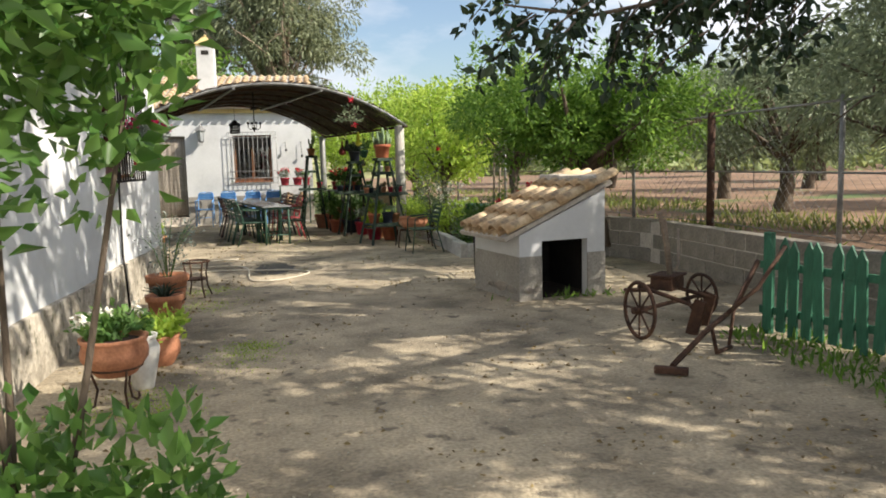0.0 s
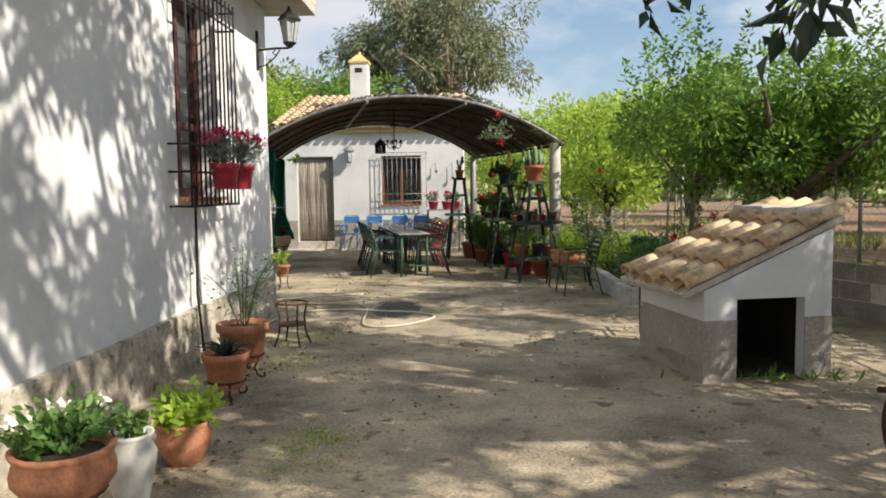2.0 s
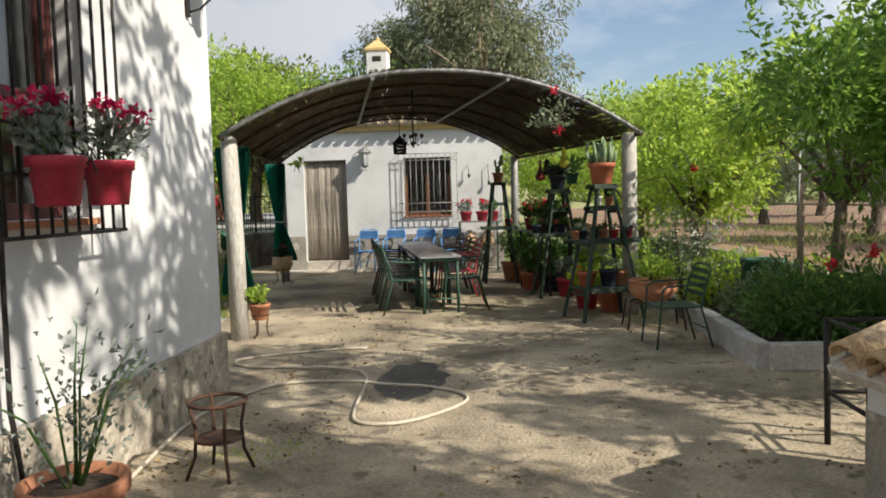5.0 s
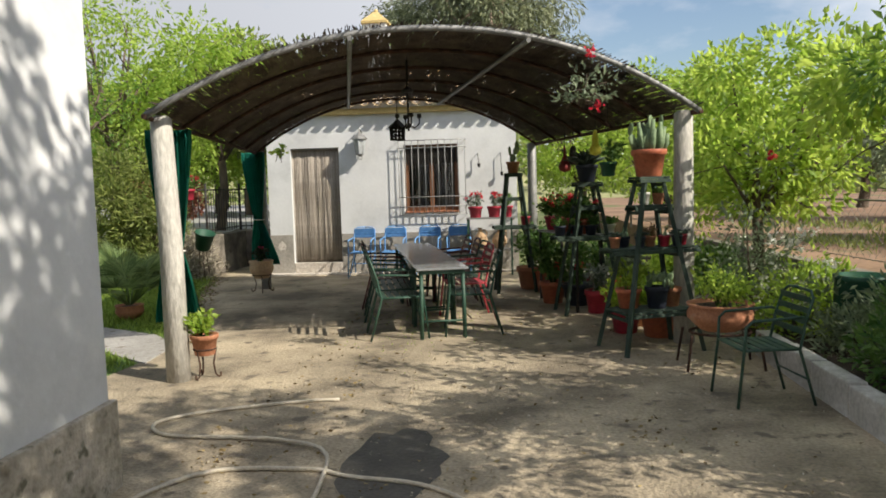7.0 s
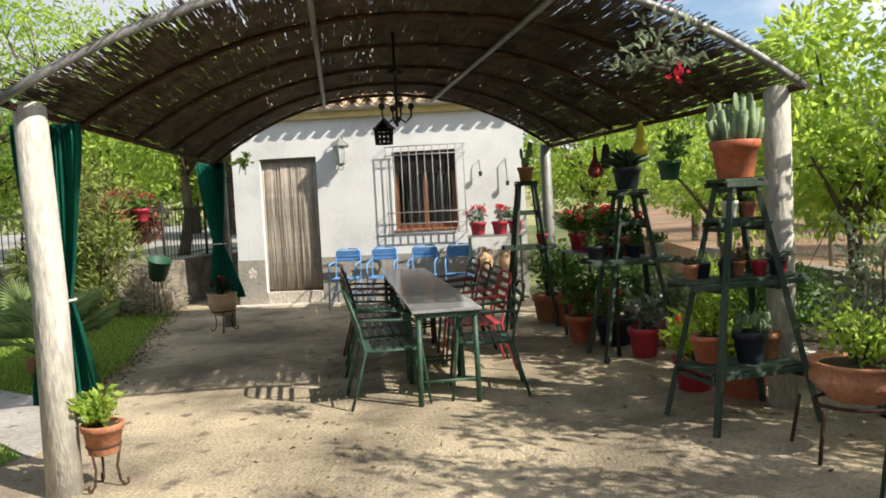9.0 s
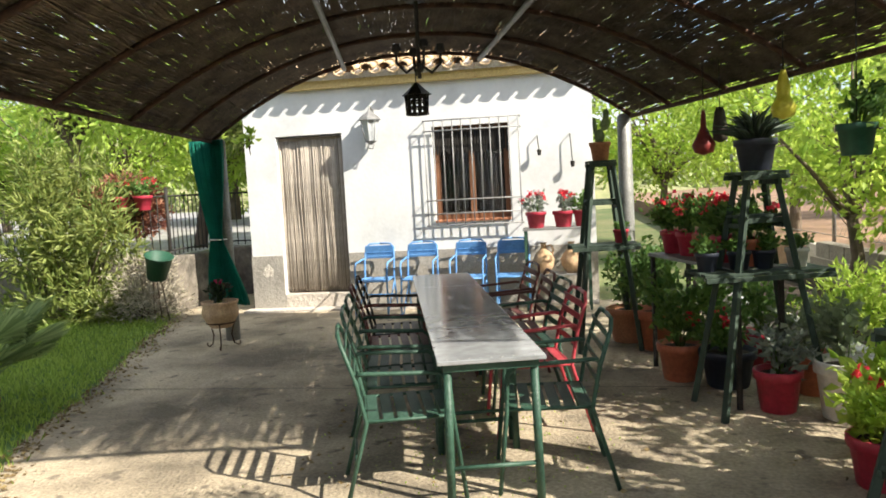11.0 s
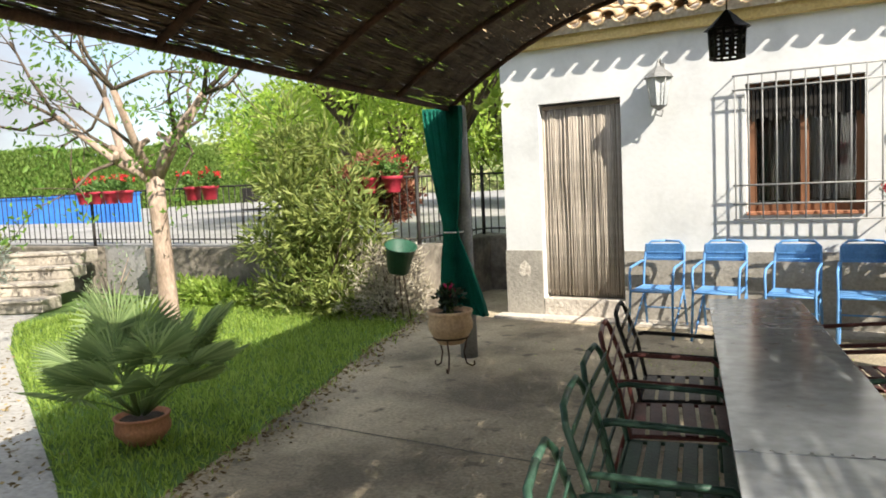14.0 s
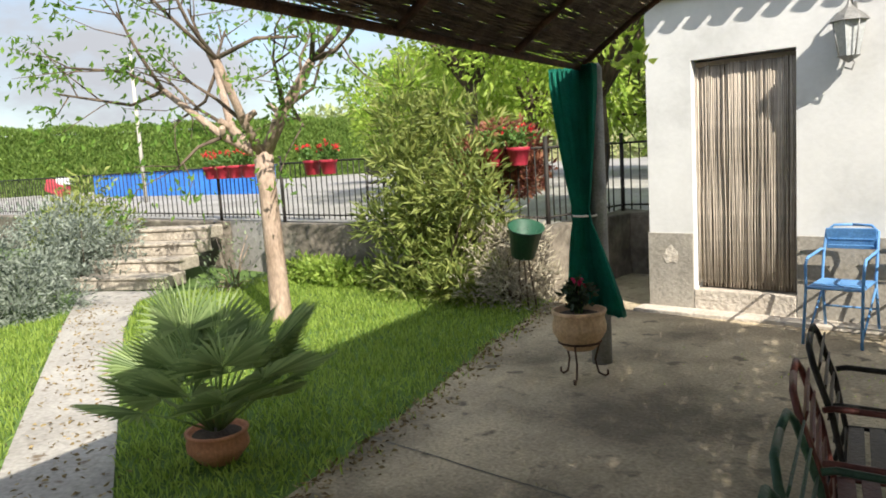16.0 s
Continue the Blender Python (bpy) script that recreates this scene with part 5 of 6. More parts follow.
# ---- lamps ----
def lantern_parts(th, z, w, h, metal):
    """Tapering four-sided lantern hung or set with its top at z."""
    part("roof", lathe(bm_new(), [(w * 0.78, z - h * 0.3), (w * 0.6, z - h * 0.2), (w * 0.2, z - h * 0.06), (w * 0.1, z), (0.01, z + 0.03)], 8), metal, th)
    bm = bm_new()
    top, bot = z - h * 0.3, z - h * 0.92
    for i in range(4):
        a = math.pi / 4 + math.pi / 2 * i
        tube(bm, [(w * 0.7 * math.cos(a), w * 0.7 * math.sin(a), top), (w * 0.42 * math.cos(a), w * 0.42 * math.sin(a), bot)], 0.006, 5)
    part("frame", bm, metal, th)
    part("glass", lathe(bm_new(), [(w * 0.38, bot), (w * 0.64, top)], 4), M["frost"], th)
    part("base", lathe(bm_new(), [(0.01, bot - 0.05), (w * 0.28, bot - 0.02), (w * 0.46, bot)], 8), metal, th)


lp = thing("wall_lantern", "black iron bracket lantern on the house corner", "lantern", (HX, 10.35, 0))
part("back_plate", box(bm_new(), (0.012, 0, 2.98), (0.024, 0.05, 0.42), 0, 0.006), M["iron"], lp)
part("arm", tube(bm_new(), [(0, 0, 2.98), (0.2, 0, 3.0), (0.36, 0, 3.0)], 0.012, 6), M["iron"], lp)
part("scroll", tube(bm_new(), [(0.01, 0, 2.8), (0.1, 0, 2.82), (0.2, 0, 2.9), (0.26, 0, 2.98), (0.22, 0, 3.0), (0.18, 0, 2.95), (0.22, 0, 2.92)], 0.008, 6), M["iron"], lp)
part("cup", lathe(bm_new(), [(0.02, 3.0), (0.06, 3.04), (0.075, 3.06)], 8, (0.37, 0, 0)), M["iron"], lp)
l2 = new("lantern_head")
l2.parent, l2.location = lp, (0.37, 0, 0)
lantern_parts(l2, 3.42, 0.17, 0.4, M["iron"])
ol = thing("wall_lantern", "grey iron wall lantern on the outbuilding", "lantern", (-0.07, OY, 0))
part("back_plate", box(bm_new(), (0, -0.012, 2.42), (0.06, 0.024, 0.3), 0, 0.006), M["grey_iron"], ol)
part("arm", tube(bm_new(), [(0, -0.02, 2.52), (0, -0.06, 2.6), (0, -0.13, 2.58), (0, -0.13, 2.52)], 0.01, 6), M["grey_iron"], ol)
o2 = new("lantern_head")
o2.parent, o2.location = ol, (0, -0.13, 0)
lantern_parts(o2, 2.54, 0.19, 0.42, M["grey_iron"])
part("tail", tube(bm_new(), [(0, -0.13, 2.16), (0.04, -0.13, 2.1), (0.02, -0.13, 2.05), (-0.03, -0.13, 2.07)], 0.008, 6), M["grey_iron"], ol)
pl = thing("pendant_lantern", "black pierced metal pendant lantern under the pergola", "lantern", (0.95, 18.2, 0))
part("roof", lathe(bm_new(), [(0.15, 2.42), (0.1, 2.46), (0.015, 2.54)], 6), M["iron"], pl)
for i in range(12):
    a = 6.283 * i / 12
    part("cage_bar", tube(bm_new(), [(0.1 * math.cos(a), 0.1 * math.sin(a), 2.24), (0.11 * math.cos(a), 0.11 * math.sin(a), 2.42)], 0.012, 5), M["iron"], pl)
for z in (2.24, 2.3, 2.36, 2.41):
    part("cage_ring", tube(bm_new(), [(0.105 * math.cos(a), 0.105 * math.sin(a), z) for a in (6.283 * i / 16 for i in range(16))], 0.01, 5, True), M["iron"], pl)
part("chain", tube(bm_new(), [(0, 0, 2.53), (0, 0, 2.82)], 0.006, 5), M["iron"], pl)
cl = thing("pendant_lamp", "dark iron candelabrum hanging under the thatch", "lamp", (1.56, 15.0, 0))
part("stem", tube(bm_new(), [(0, 0, 2.12), (0, 0, 2.86)], 0.012, 6), M["iron"], cl)
part("rose", lathe(bm_new(), [(0.05, 2.52), (0.07, 2.54), (0.02, 2.58)], 12), M["iron"], cl)
for i in range(4):
    a = 1.571 * i + 0.4
    part("arm", tube(bm_new(), [(0, 0, 2.2), (0.07 * math.cos(a), 0.07 * math.sin(a), 2.15), (0.12 * math.cos(a), 0.12 * math.sin(a), 2.2), (0.12 * math.cos(a), 0.12 * math.sin(a), 2.26)], 0.008, 5), M["iron"], cl)
    part("candle_cup", lathe(bm_new(), [(0.008, 2.25), (0.026, 2.265), (0.02, 2.3)], 8, (0.12 * math.cos(a), 0.12 * math.sin(a), 0)), M["iron"], cl)

# bare patch on the outbuilding plinth
bm = bm_new()
ring = [(0.1 * (0.55 + 0.6 * abs(noise.noise(Vector((j * 1.3, 7.7, 0))))) * math.cos(6.283 * j / 16), 0.13 * (0.5 + 0.6 * abs(noise.noise(Vector((j * 1.1, 2.3, 0))))) * math.sin(6.283 * j / 16)) for j in range(16)]
bm.faces.new([bm.verts.new((-1.6 + a, OY - 0.017, 0.52 + b)) for a, b in ring])
solid("trim_bare_patch", bm, M["mortar"], "pale bare patch where the grey paint fell off", "patch")

# hooks on the outbuilding wall
for x, z, h in ((2.02, 2.0, 0.2), (2.42, 1.92, 0.36)):
    hk = thing("wall_hook", "small dark iron hook on the white wall", "hook", (x, OY, 0))
    part("rod", tube(bm_new(), [(0, 0.01, z + h / 2), (0, -0.06, z + h / 2 - 0.02), (0.02, -0.07, z - h / 2), (0.02, -0.12, z - h / 2 + 0.02)], 0.007, 6), M["iron"], hk)
    part("cup", lathe(bm_new(), [(0.02, z - h / 2 - 0.05), (0.03, z - h / 2 + 0.02)], 8, (0.02, -0.09, 0)), M["iron"], hk)

# hanging gourds
def gourd(label, at, m_, prof, top):
    th = thing("hanging_gourd", label, "gourd", at)
    part("fruit", lathe(bm_new(), prof, 14), m_, th)
    part("string", tube(bm_new(), [(0, 0, prof[-1][1] - 0.01), (0, 0, top)], 0.004, 4), M["iron"], th)


gourd("dried dark red gourd hanging by a string", (3.28, 16.5, 1.66), M["gourd_red"], [(0.01, 0), (0.065, 0.02), (0.082, 0.07), (0.05, 0.13), (0.022, 0.19), (0.015, 0.29), (0.01, 0.31)], 0.62)
gourd("dried dark long gourd hanging by a string", (3.38, 16.45, 1.74), M["gourd_dark"], [(0.015, 0), (0.05, 0.02), (0.05, 0.1), (0.035, 0.21), (0.022, 0.24)], 0.56)
gourd("yellow bottle gourd hanging by a string", (3.56, 15.6, 1.82), M["gourd_yellow"], [(0.01, 0), (0.06, 0.02), (0.07, 0.07), (0.04, 0.12), (0.035, 0.15), (0.04, 0.18), (0.02, 0.26), (0.012, 0.28)], 0.5)

# hose on the floor
hp = [(0.75, 8.6), (0.62, 10.0), (0.9, 10.85), (1.5, 10.95), (1.75, 10.85), (2.15, 10.75), (2.42, 10.5), (2.36, 10.2), (2.05, 9.85), (1.75, 9.85), (1.66, 10.2), (1.62, 10.8), (1.5, 11.25), (1.0, 11.45), (0.45, 11.5), (0.25, 11.75), (0.5, 12.0), (1.1, 12.25), (1.4, 12.3)]
fine = []
for i in range(len(hp) - 1):
    p0, p1, p2, p3 = (Vector(hp[max(0, min(len(hp) - 1, i + k))]) for k in (-1, 0, 1, 2))
    for s in (0, 0.2, 0.4, 0.6, 0.8):
        q = 0.5 * ((2 * p1) + (p2 - p0) * s + (2 * p0 - 5 * p1 + 4 * p2 - p3) * s * s + (3 * p1 - p0 - 3 * p2 + p3) * s ** 3)
        fine.append((q.x, q.y, 0.014 + 0.01 * (11 < i < 13)))
hs = thing("garden_hose", "beige garden hose lying in loops on the concrete", "hose")
part("hose_line", tube(bm_new(), fine, 0.0125, 7), M["hose"], hs)
bm = bm_new()
k = 30
vs = [bm.verts.new((1.95 + (0.27 + 0.1 * noise.noise(Vector((j * 0.5, 0, 0)))) * math.cos(6.283 * j / k), 11.05 + (0.62 + 0.2 * noise.noise(Vector((j * 0.5, 4, 0)))) * math.sin(6.283 * j / k), 0.004)) for j in range(k)]
bm.faces.new(vs)
solid("floor_stain", bm, M["patch"], "dark damp cement patch on the courtyard floor", "patch")
# iron plant stool by the house
st = thing("iron_plant_stand", "small rusted iron plant stand with a round ring", "plant stand", (1.17, 8.97, 0))
part("ring", tube(bm_new(), [(0.15 * math.cos(q), 0.15 * math.sin(q), 0.4) for q in (6.283 * i / 20 for i in range(20))], 0.011, 6, True), M["rust"], st)
part("lower_ring", tube(bm_new(), [(0.12 * math.cos(q), 0.12 * math.sin(q), 0.2) for q in (6.283 * i / 20 for i in range(20))], 0.009, 6, True), M["rust"], st)
for i in range(4):
    c, s = math.cos(1.571 * i + 0.6), math.sin(1.571 * i + 0.6)
    part("leg", tube(bm_new(), [(0.15 * c, 0.15 * s, 0.4), (0.12 * c, 0.12 * s, 0.26), (0.13 * c, 0.13 * s, 0.12), (0.18 * c, 0.18 * s, 0.0)], 0.01, 6), M["rust"], st)
part("seat_plate", lathe(bm_new(), [(0.11, 0.195), (0.12, 0.21)], 18), M["rust"], st)
# vertical pipe up the house wall
pv = thing("wall_pipe", "thin black pipe climbing the house wall", "pipe", (HX + 0.07, 8.12, 0))
part("pipe", tube(bm_new(), [(0.02, 0.06, 0.05), (0.0, 0.0, 0.6), (0.01, 0, 1.33), (0.02, 0, 1.5)], 0.012, 6), M["iron"], pv)


# ---- old farm tools and fences ----
def wheel(th, c, r, axis_rz):
    w = new("wheel")
    w.parent, w.matrix_basis = th, pose(*c, 0, 0, axis_rz)
    part("rim", tube(bm_new(), [(0, r * math.cos(q), r * math.sin(q)) for q in (6.283 * i / 28 for i in range(28))], 0.016, 6, True), M["rust"], w)
    part("hub", tube(bm_new(), [(-0.06, 0, 0), (0.06, 0, 0)], 0.03, 8), M["rust"], w)
    for i in range(8):
        q = 6.283 * i / 8
        part("spoke", tube(bm_new(), [(0, 0.02 * math.cos(q), 0.02 * math.sin(q)), (0, r * math.cos(q), r * math.sin(q))], 0.009, 5), M["rust"], w)


cart = thing("old_seed_cart", "rusted iron two-wheeled old farm implement", "farm tool", (5.42, 5.98, 0), 36)
wheel(cart, (-0.56, 0, 0.236), 0.22, -30)
wheel(cart, (0.56, 0.0, 0.2), 0.184, -22)
part("axle", tube(bm_new(), [(-0.58, 0, 0.236), (0.58, 0, 0.2)], 0.02, 6), M["rust"], cart)
part("frame_beam", tube(bm_new(), [(-0.22, -0.26, 0.26), (-0.16, 0.12, 0.33), (-0.12, 0.38, 0.3)], 0.02, 6), M["rust"], cart)
part("frame_beam", tube(bm_new(), [(0.22, -0.26, 0.25), (0.16, 0.12, 0.33), (0.1, 0.38, 0.3)], 0.02, 6), M["rust"], cart)
part("hopper", box(bm_new(), (0, 0.05, 0.38), (0.26, 0.2, 0.11), 4, 0.02), M["rust"], cart)
part("hopper_lid", box(bm_new(), (0, 0.05, 0.445), (0.29, 0.23, 0.022), 4, 0.008), M["rust"], cart)
part("lever", tube(bm_new(), [(-0.05, 0, 0.42), (-0.1, 0.02, 0.74), (-0.2, 0.02, 0.98)], 0.019, 6), M["old_wood"], cart)
part("lever", tube(bm_new(), [(0.02, 0.02, 0.42), (0.0, 0.05, 0.72), (-0.06, 0.05, 0.92)], 0.016, 6), M["old_wood"], cart)
part("handle", tube(bm_new(), [(0.1, 0.05, 0.4), (0.35, 0.12, 0.5), (0.6, 0.25, 0.78)], 0.014, 6), M["old_wood"], cart)
part("coulter", box(bm_new(), (-0.15, -0.28, 0.14), (0.03, 0.1, 0.3), 0, 0.006, 15), M["rust"], cart)
part("coulter", box(bm_new(), (0.22, -0.2, 0.14), (0.03, 0.1, 0.3), 0, 0.006, 15), M["rust"], cart)
plow = thing("old_plough", "rusted iron hand plough lying by the fence", "farm tool", (5.12, 4.95, 0), 18)
part("beam", tube(bm_new(), [(-0.45, -0.15, 0.06), (0.05, 0, 0.22), (0.45, 0.12, 0.3), (0.8, 0.2, 0.62)], 0.02, 6), M["rust"], plow)
part("handle", tube(bm_new(), [(0.3, 0.08, 0.27), (0.62, 0.05, 0.45), (0.85, 0.0, 0.75)], 0.016, 6), M["rust"], plow)
part("share", box(bm_new(), (-0.47, -0.16, 0.035), (0.22, 0.06, 0.05), -50, 0.012), M["rust"], plow)
part("foot", tube(bm_new(), [(0.1, 0.02, 0.24), (0.18, 0.04, 0.02), (0.4, 0.1, 0.02)], 0.016, 6), M["rust"], plow)
part("brace", tube(bm_new(), [(0.4, 0.12, 0.02), (0.45, 0.12, 0.3)], 0.014, 6), M["rust"], plow)

pf = thing("picket_fence", "green painted wooden picket fence with pointed boards", "fence", (5.98, 5.55, 0), -74)
pk = bm_new()
quad_prism(pk, [(-0.04, 0.03), (0.04, 0.03), (0.04, 0.7), (0, 0.78), (-0.04, 0.7)], -0.01, 0.01)
pk_me = mesh_of("picket", pk, M["picket"])
for i in range(30):
    piece("picket", pk_me, pf, pose(0.05 + 0.115 * i, 0, random.uniform(-0.03, 0.02), random.uniform(-2, 2), random.uniform(-3, 3), random.uniform(-2, 2)))
for z in (0.2, 0.56):
    part("rail", box(bm_new(), (1.7, 0.025, z), (3.5, 0.025, 0.06), 0, 0.004), M["picket"], pf)
for x in (0.0, 1.7, 3.4):
    part("post", box(bm_new(), (x, 0.06, 0.4), (0.07, 0.06, 0.84), 0, 0.006), M["picket"], pf)

# wire fence along the field
wf = thing("wire_fence", "grey steel post and wire mesh fence along the field", "fence")
FENCE = [(7.35, 3.0), (7.4, 6.5), (7.45, 8.9), (7.2, 10.6), (6.8, 12.6), (6.45, 15.0), (6.1, 18.0), (5.8, 21.5), (5.5, 26.0)]
for i, (x, y) in enumerate(FENCE):
    part("post", tube(bm_new(), [(x, y, 0.4), (x, y, 1.98)], 0.05 if i == 2 else 0.026, 8), M["rust"] if i == 2 else M["grey_iron"], wf)
for (x0, y0), (x1, y1) in zip(FENCE, FENCE[1:]):
    for z in (0.62, 1.25, 1.93):
        part("rail", tube(bm_new(), [(x0, y0, z), (x1, y1, z)], 0.012 if z > 1 else 0.006, 5), M["grey_iron"], wf)
bm = bm_new()
for (x0, y0), (x1, y1) in zip(FENCE[:7], FENCE[1:8]):
    L = math.hypot(x1 - x0, y1 - y0)
    k = int(L / 0.12)
    for i in range(k):
        for sg in (1, -1):
            a, b = i / k, min(1, max(0, (i / k) + sg * 1.3 / L))
            z1 = 0.6 + 1.3 * abs(b - a) * L / 1.3
            tube(bm, [(x0 + (x1 - x0) * a, y0 + (y1 - y0) * a, 0.6), (x0 + (x1 - x0) * b, y0 + (y1 - y0) * b, z1)], 0.0016, 3)
tagged(part("wire_mesh", bm, M["grey_iron"], wf), kind="stuff")

# iron railing on the terrace edge
rail = thing("iron_railing", "black iron railing along the terrace edge", "railing")
EDGE = [(-20, 20.7), (-9.5, 20.7), (-7.8, 20.7), (-5.2, 20.7), (-3.1, 20.7), (-3.05, 22.3), (-1.95, 22.35)]
bar = mesh_of("baluster", tube(bm_new(), [(0, 0, 0.78), (0, 0, 1.6)], 0.0085, 5), M["iron"])
rp = mesh_of("post", tube(bm_new(), [(0, 0, 0.4), (0, 0, 1.72)], 0.026, 8), M["iron"])
for j, ((x0, y0), (x1, y1)) in enumerate(zip(EDGE, EDGE[1:])):
    L = math.hypot(x1 - x0, y1 - y0)
    part("top_rail", tube(bm_new(), [(x0, y0, 1.6), (x1, y1, 1.6)], 0.014, 6), M["iron"], rail)
    part("low_rail", tube(bm_new(), [(x0, y0, 0.84), (x1, y1, 0.84)], 0.012, 6), M["iron"], rail)
    piece("post", rp, rail, pose(x0, y0, 0))
    for i in range(1, int(L / (0.115 if j else 0.16))):
        s = i * (0.115 if j else 0.16) / L
        piece("baluster", bar, rail, pose(x0 + (x1 - x0) * s, y0 + (y1 - y0) * s, 0))
for i, x in enumerate((-9.55, -9.2, -8.85, -8.5, -6.95, -6.6, -3.75, -3.4)):
    planted("dark red pot of red geraniums hung on the railing", (x, 20.62, 1.42), 0.13, 0.2, RP, "bush", 120 + i, w=0.2, tall=0.22, n_=200, size=0.06, mat=M["pot_leaf"], flower=M["red_flower"], fn=5 if i in (0, 1, 3, 4, 5) else 2, group="red pots on the railing")

# pool and what stands beyond it
pool = thing("raised_pool", "bright blue raised swimming pool wall", "pool", (-23.3, 27.5, 0.74), 0)
for i in range(11):
    part("pool_panel", box(bm_new(), (-5.5 + 1.1 * i, 0, 0.42), (1.09, 0.08, 0.84), 0, 0.01), M["pool"], pool)
part("pool_rim", box(bm_new(), (0, 0, 0.86), (12.2, 0.16, 0.05), 0, 0.01), M["pool"], pool)
for i, (x, y) in enumerate(((-8.2, 23.2), (-7.2, 23.6))):
    tb = thing("patio_chair", "dark metal patio chair on the pool terrace", "chair", (x, y, 0.74), 40 * i, "patio chairs")
    for sx in (-1, 1):
        for sy in (-1, 1):
            part("leg", tube(bm_new(), [(sx * 0.22, sy * 0.2, 0), (sx * 0.2, sy * 0.18, 0.42 if sy > 0 else 0.85)], 0.012, 6), M["iron"], tb)
    part("seat", box(bm_new(), (0, 0, 0.43), (0.44, 0.42, 0.03), 0, 0.008), M["iron"], tb)
    part("backrest", box(bm_new(), (0, -0.19, 0.7), (0.42, 0.02, 0.26), 0, 0.006), M["iron"], tb)
lpst = thing("light_pole", "thin pale metal pole beside the pool", "pole", (-19.4, 24.5, 0.74))
part("shaft", tube(bm_new(), [(0, 0, 0), (0, 0, 4.2)], [0.06, 0.045], 8), M["pole"], lpst)
red = thing("red_slide", "faded red and white play slide far by the hedge", "slide", (-30.2, 26.4, 0.74))
part("chute", box(bm_new(), (0, 0, 0.45), (1.0, 0.4, 0.5), 20, 0.06, 0, 18), M["red_paint"], red)
part("side", box(bm_new(), (0.35, 0.1, 0.7), (0.5, 0.3, 0.3), 20, 0.05), M["white"], red)
hut = thing("far_house", "small white house far away on the hillside", "house", (-42, 92, 9.2))
part("wall", box(bm_new(), (0, 0, 1.3), (7, 5, 4.4)), M["white"], hut)
part("roof", box(bm_new(), (0, 0, 3.6), (7.4, 5.4, 0.25)), M["tile"], hut)
for x in (-2, 1.5):
    part("window", box(bm_new(), (x, -2.5, 2.2), (0.9, 0.06, 1.0)), M["dark"], hut)

# tall clipped hedge behind the pool
hd = thing("tall_hedge", "tall clipped green cypress hedge behind the pool", "hedge", (0, 0, 0))
bm = bm_new()
box(bm, (-39.5, 33.5, 2.2), (30, 0.8, 3.3), 64, 0.2)
part("core", bm, M["turf"], hd)
g = np.random.default_rng(21)
k = 60000
along, out, hgt = g.uniform(-15.2, 15.2, k), -g.uniform(0.3, 0.75, k) + g.normal(0, 0.1, k), g.uniform(0.7, 4.0, k)
topk = g.uniform(0, 1, k) < 0.25
out[topk] = g.uniform(-0.6, 0.7, topk.sum())
hgt[topk] = 3.8 + g.uniform(0, 0.4, topk.sum()) + 0.1 * np.sin(along[topk] * 2)
p = np.stack([-39.5 + 0.438 * along - 0.899 * out, 33.5 + 0.899 * along + 0.438 * out, hgt], 1)
leaves("foliage", p, np.stack([np.full(k, 0.45) + g.normal(0, 0.3, k), -np.ones(k) * 0.25, np.ones(k)], 1), 0.19, M["hedge"], hd, width=0.4, seed=22)

# ---- trees and shrubs ----
def forked_tree(name, label, at, bark, twig_bark, foliage, seed):
    """A pruned tree: short pale trunk, a few stout limbs that fork twice, and sparse drooping leaves."""
    g_ = np.random.default_rng(seed)
    th = thing(name, label, "tree", at)
    top = Vector((-0.14, 0.05, 1.72))
    part("trunk", tube(bm_new(), [(0, 0, -0.1), (0.0, 0, 0.04), (-0.05, 0.02, 0.7), (-0.1, 0.04, 1.3), tuple(top)], [0.135, 0.11, 0.098, 0.094, 0.1], 11), bark, th)
    fine, p, d = bm_new(), [], []

    def bough(bm, a, way, length, r0, r1, seg):
        b = a + way * length
        m1 = a.lerp(b, 0.45) + Vector(g_.normal(0, 0.07, 3)) * length
        tube(bm, [tuple(a), tuple(m1), tuple(b)], [r0, (r0 + r1) / 2, r1], seg)
        return m1, b

    for an, rise, ln, r0 in ((0.25, 1.3, 1.15, 0.07), (1.9, 1.0, 1.2, 0.055), (3.0, 1.1, 1.35, 0.06), (4.1, 0.8, 1.15, 0.05), (5.2, 1.2, 1.2, 0.055)):
        way = Vector((math.cos(an), math.sin(an), rise)).normalized()
        limb = bm_new()
        m1, b = bough(limb, top - Vector((0, 0, 0.06)), way, ln, r0, r0 * 0.62, 8)
        bough(limb, m1, Vector((-way.y, way.x, 0.5)).normalized(), 0.16, r0 * 0.7, r0 * 0.55, 8)
        part("limb", limb, bark, th)
        for c in range(4):
            w2 = (way + Vector(g_.normal(0, 0.55, 3)) + Vector((0, 0, 0.1))).normalized()
            s0 = b if c < 3 else m1
            m2, b2 = bough(fine, s0, w2, g_.uniform(0.6, 1.15), r0 * 0.42, r0 * 0.2, 6)
            for e in range(4):
                w3 = (w2 + Vector(g_.normal(0, 0.7, 3))).normalized()
                m3, b3 = bough(fine, m2.lerp(b2, g_.uniform(0.2, 1)), w3, g_.uniform(0.4, 0.9), r0 * 0.17, 0.003, 4)
                for q in range(26):
                    u = g_.uniform(0.3, 1.05)
                    p.append(np.array(m3.lerp(b3, u)) + g_.normal(0, 0.1, 3))
                    d.append((w3.x * 0.5, w3.y * 0.5, -0.5))
    part("twig_frame", fine, twig_bark, th)
    leaves("crown", p, d, 0.085, foliage, th, width=0.42, seed=seed, spread=0.5)
    return th


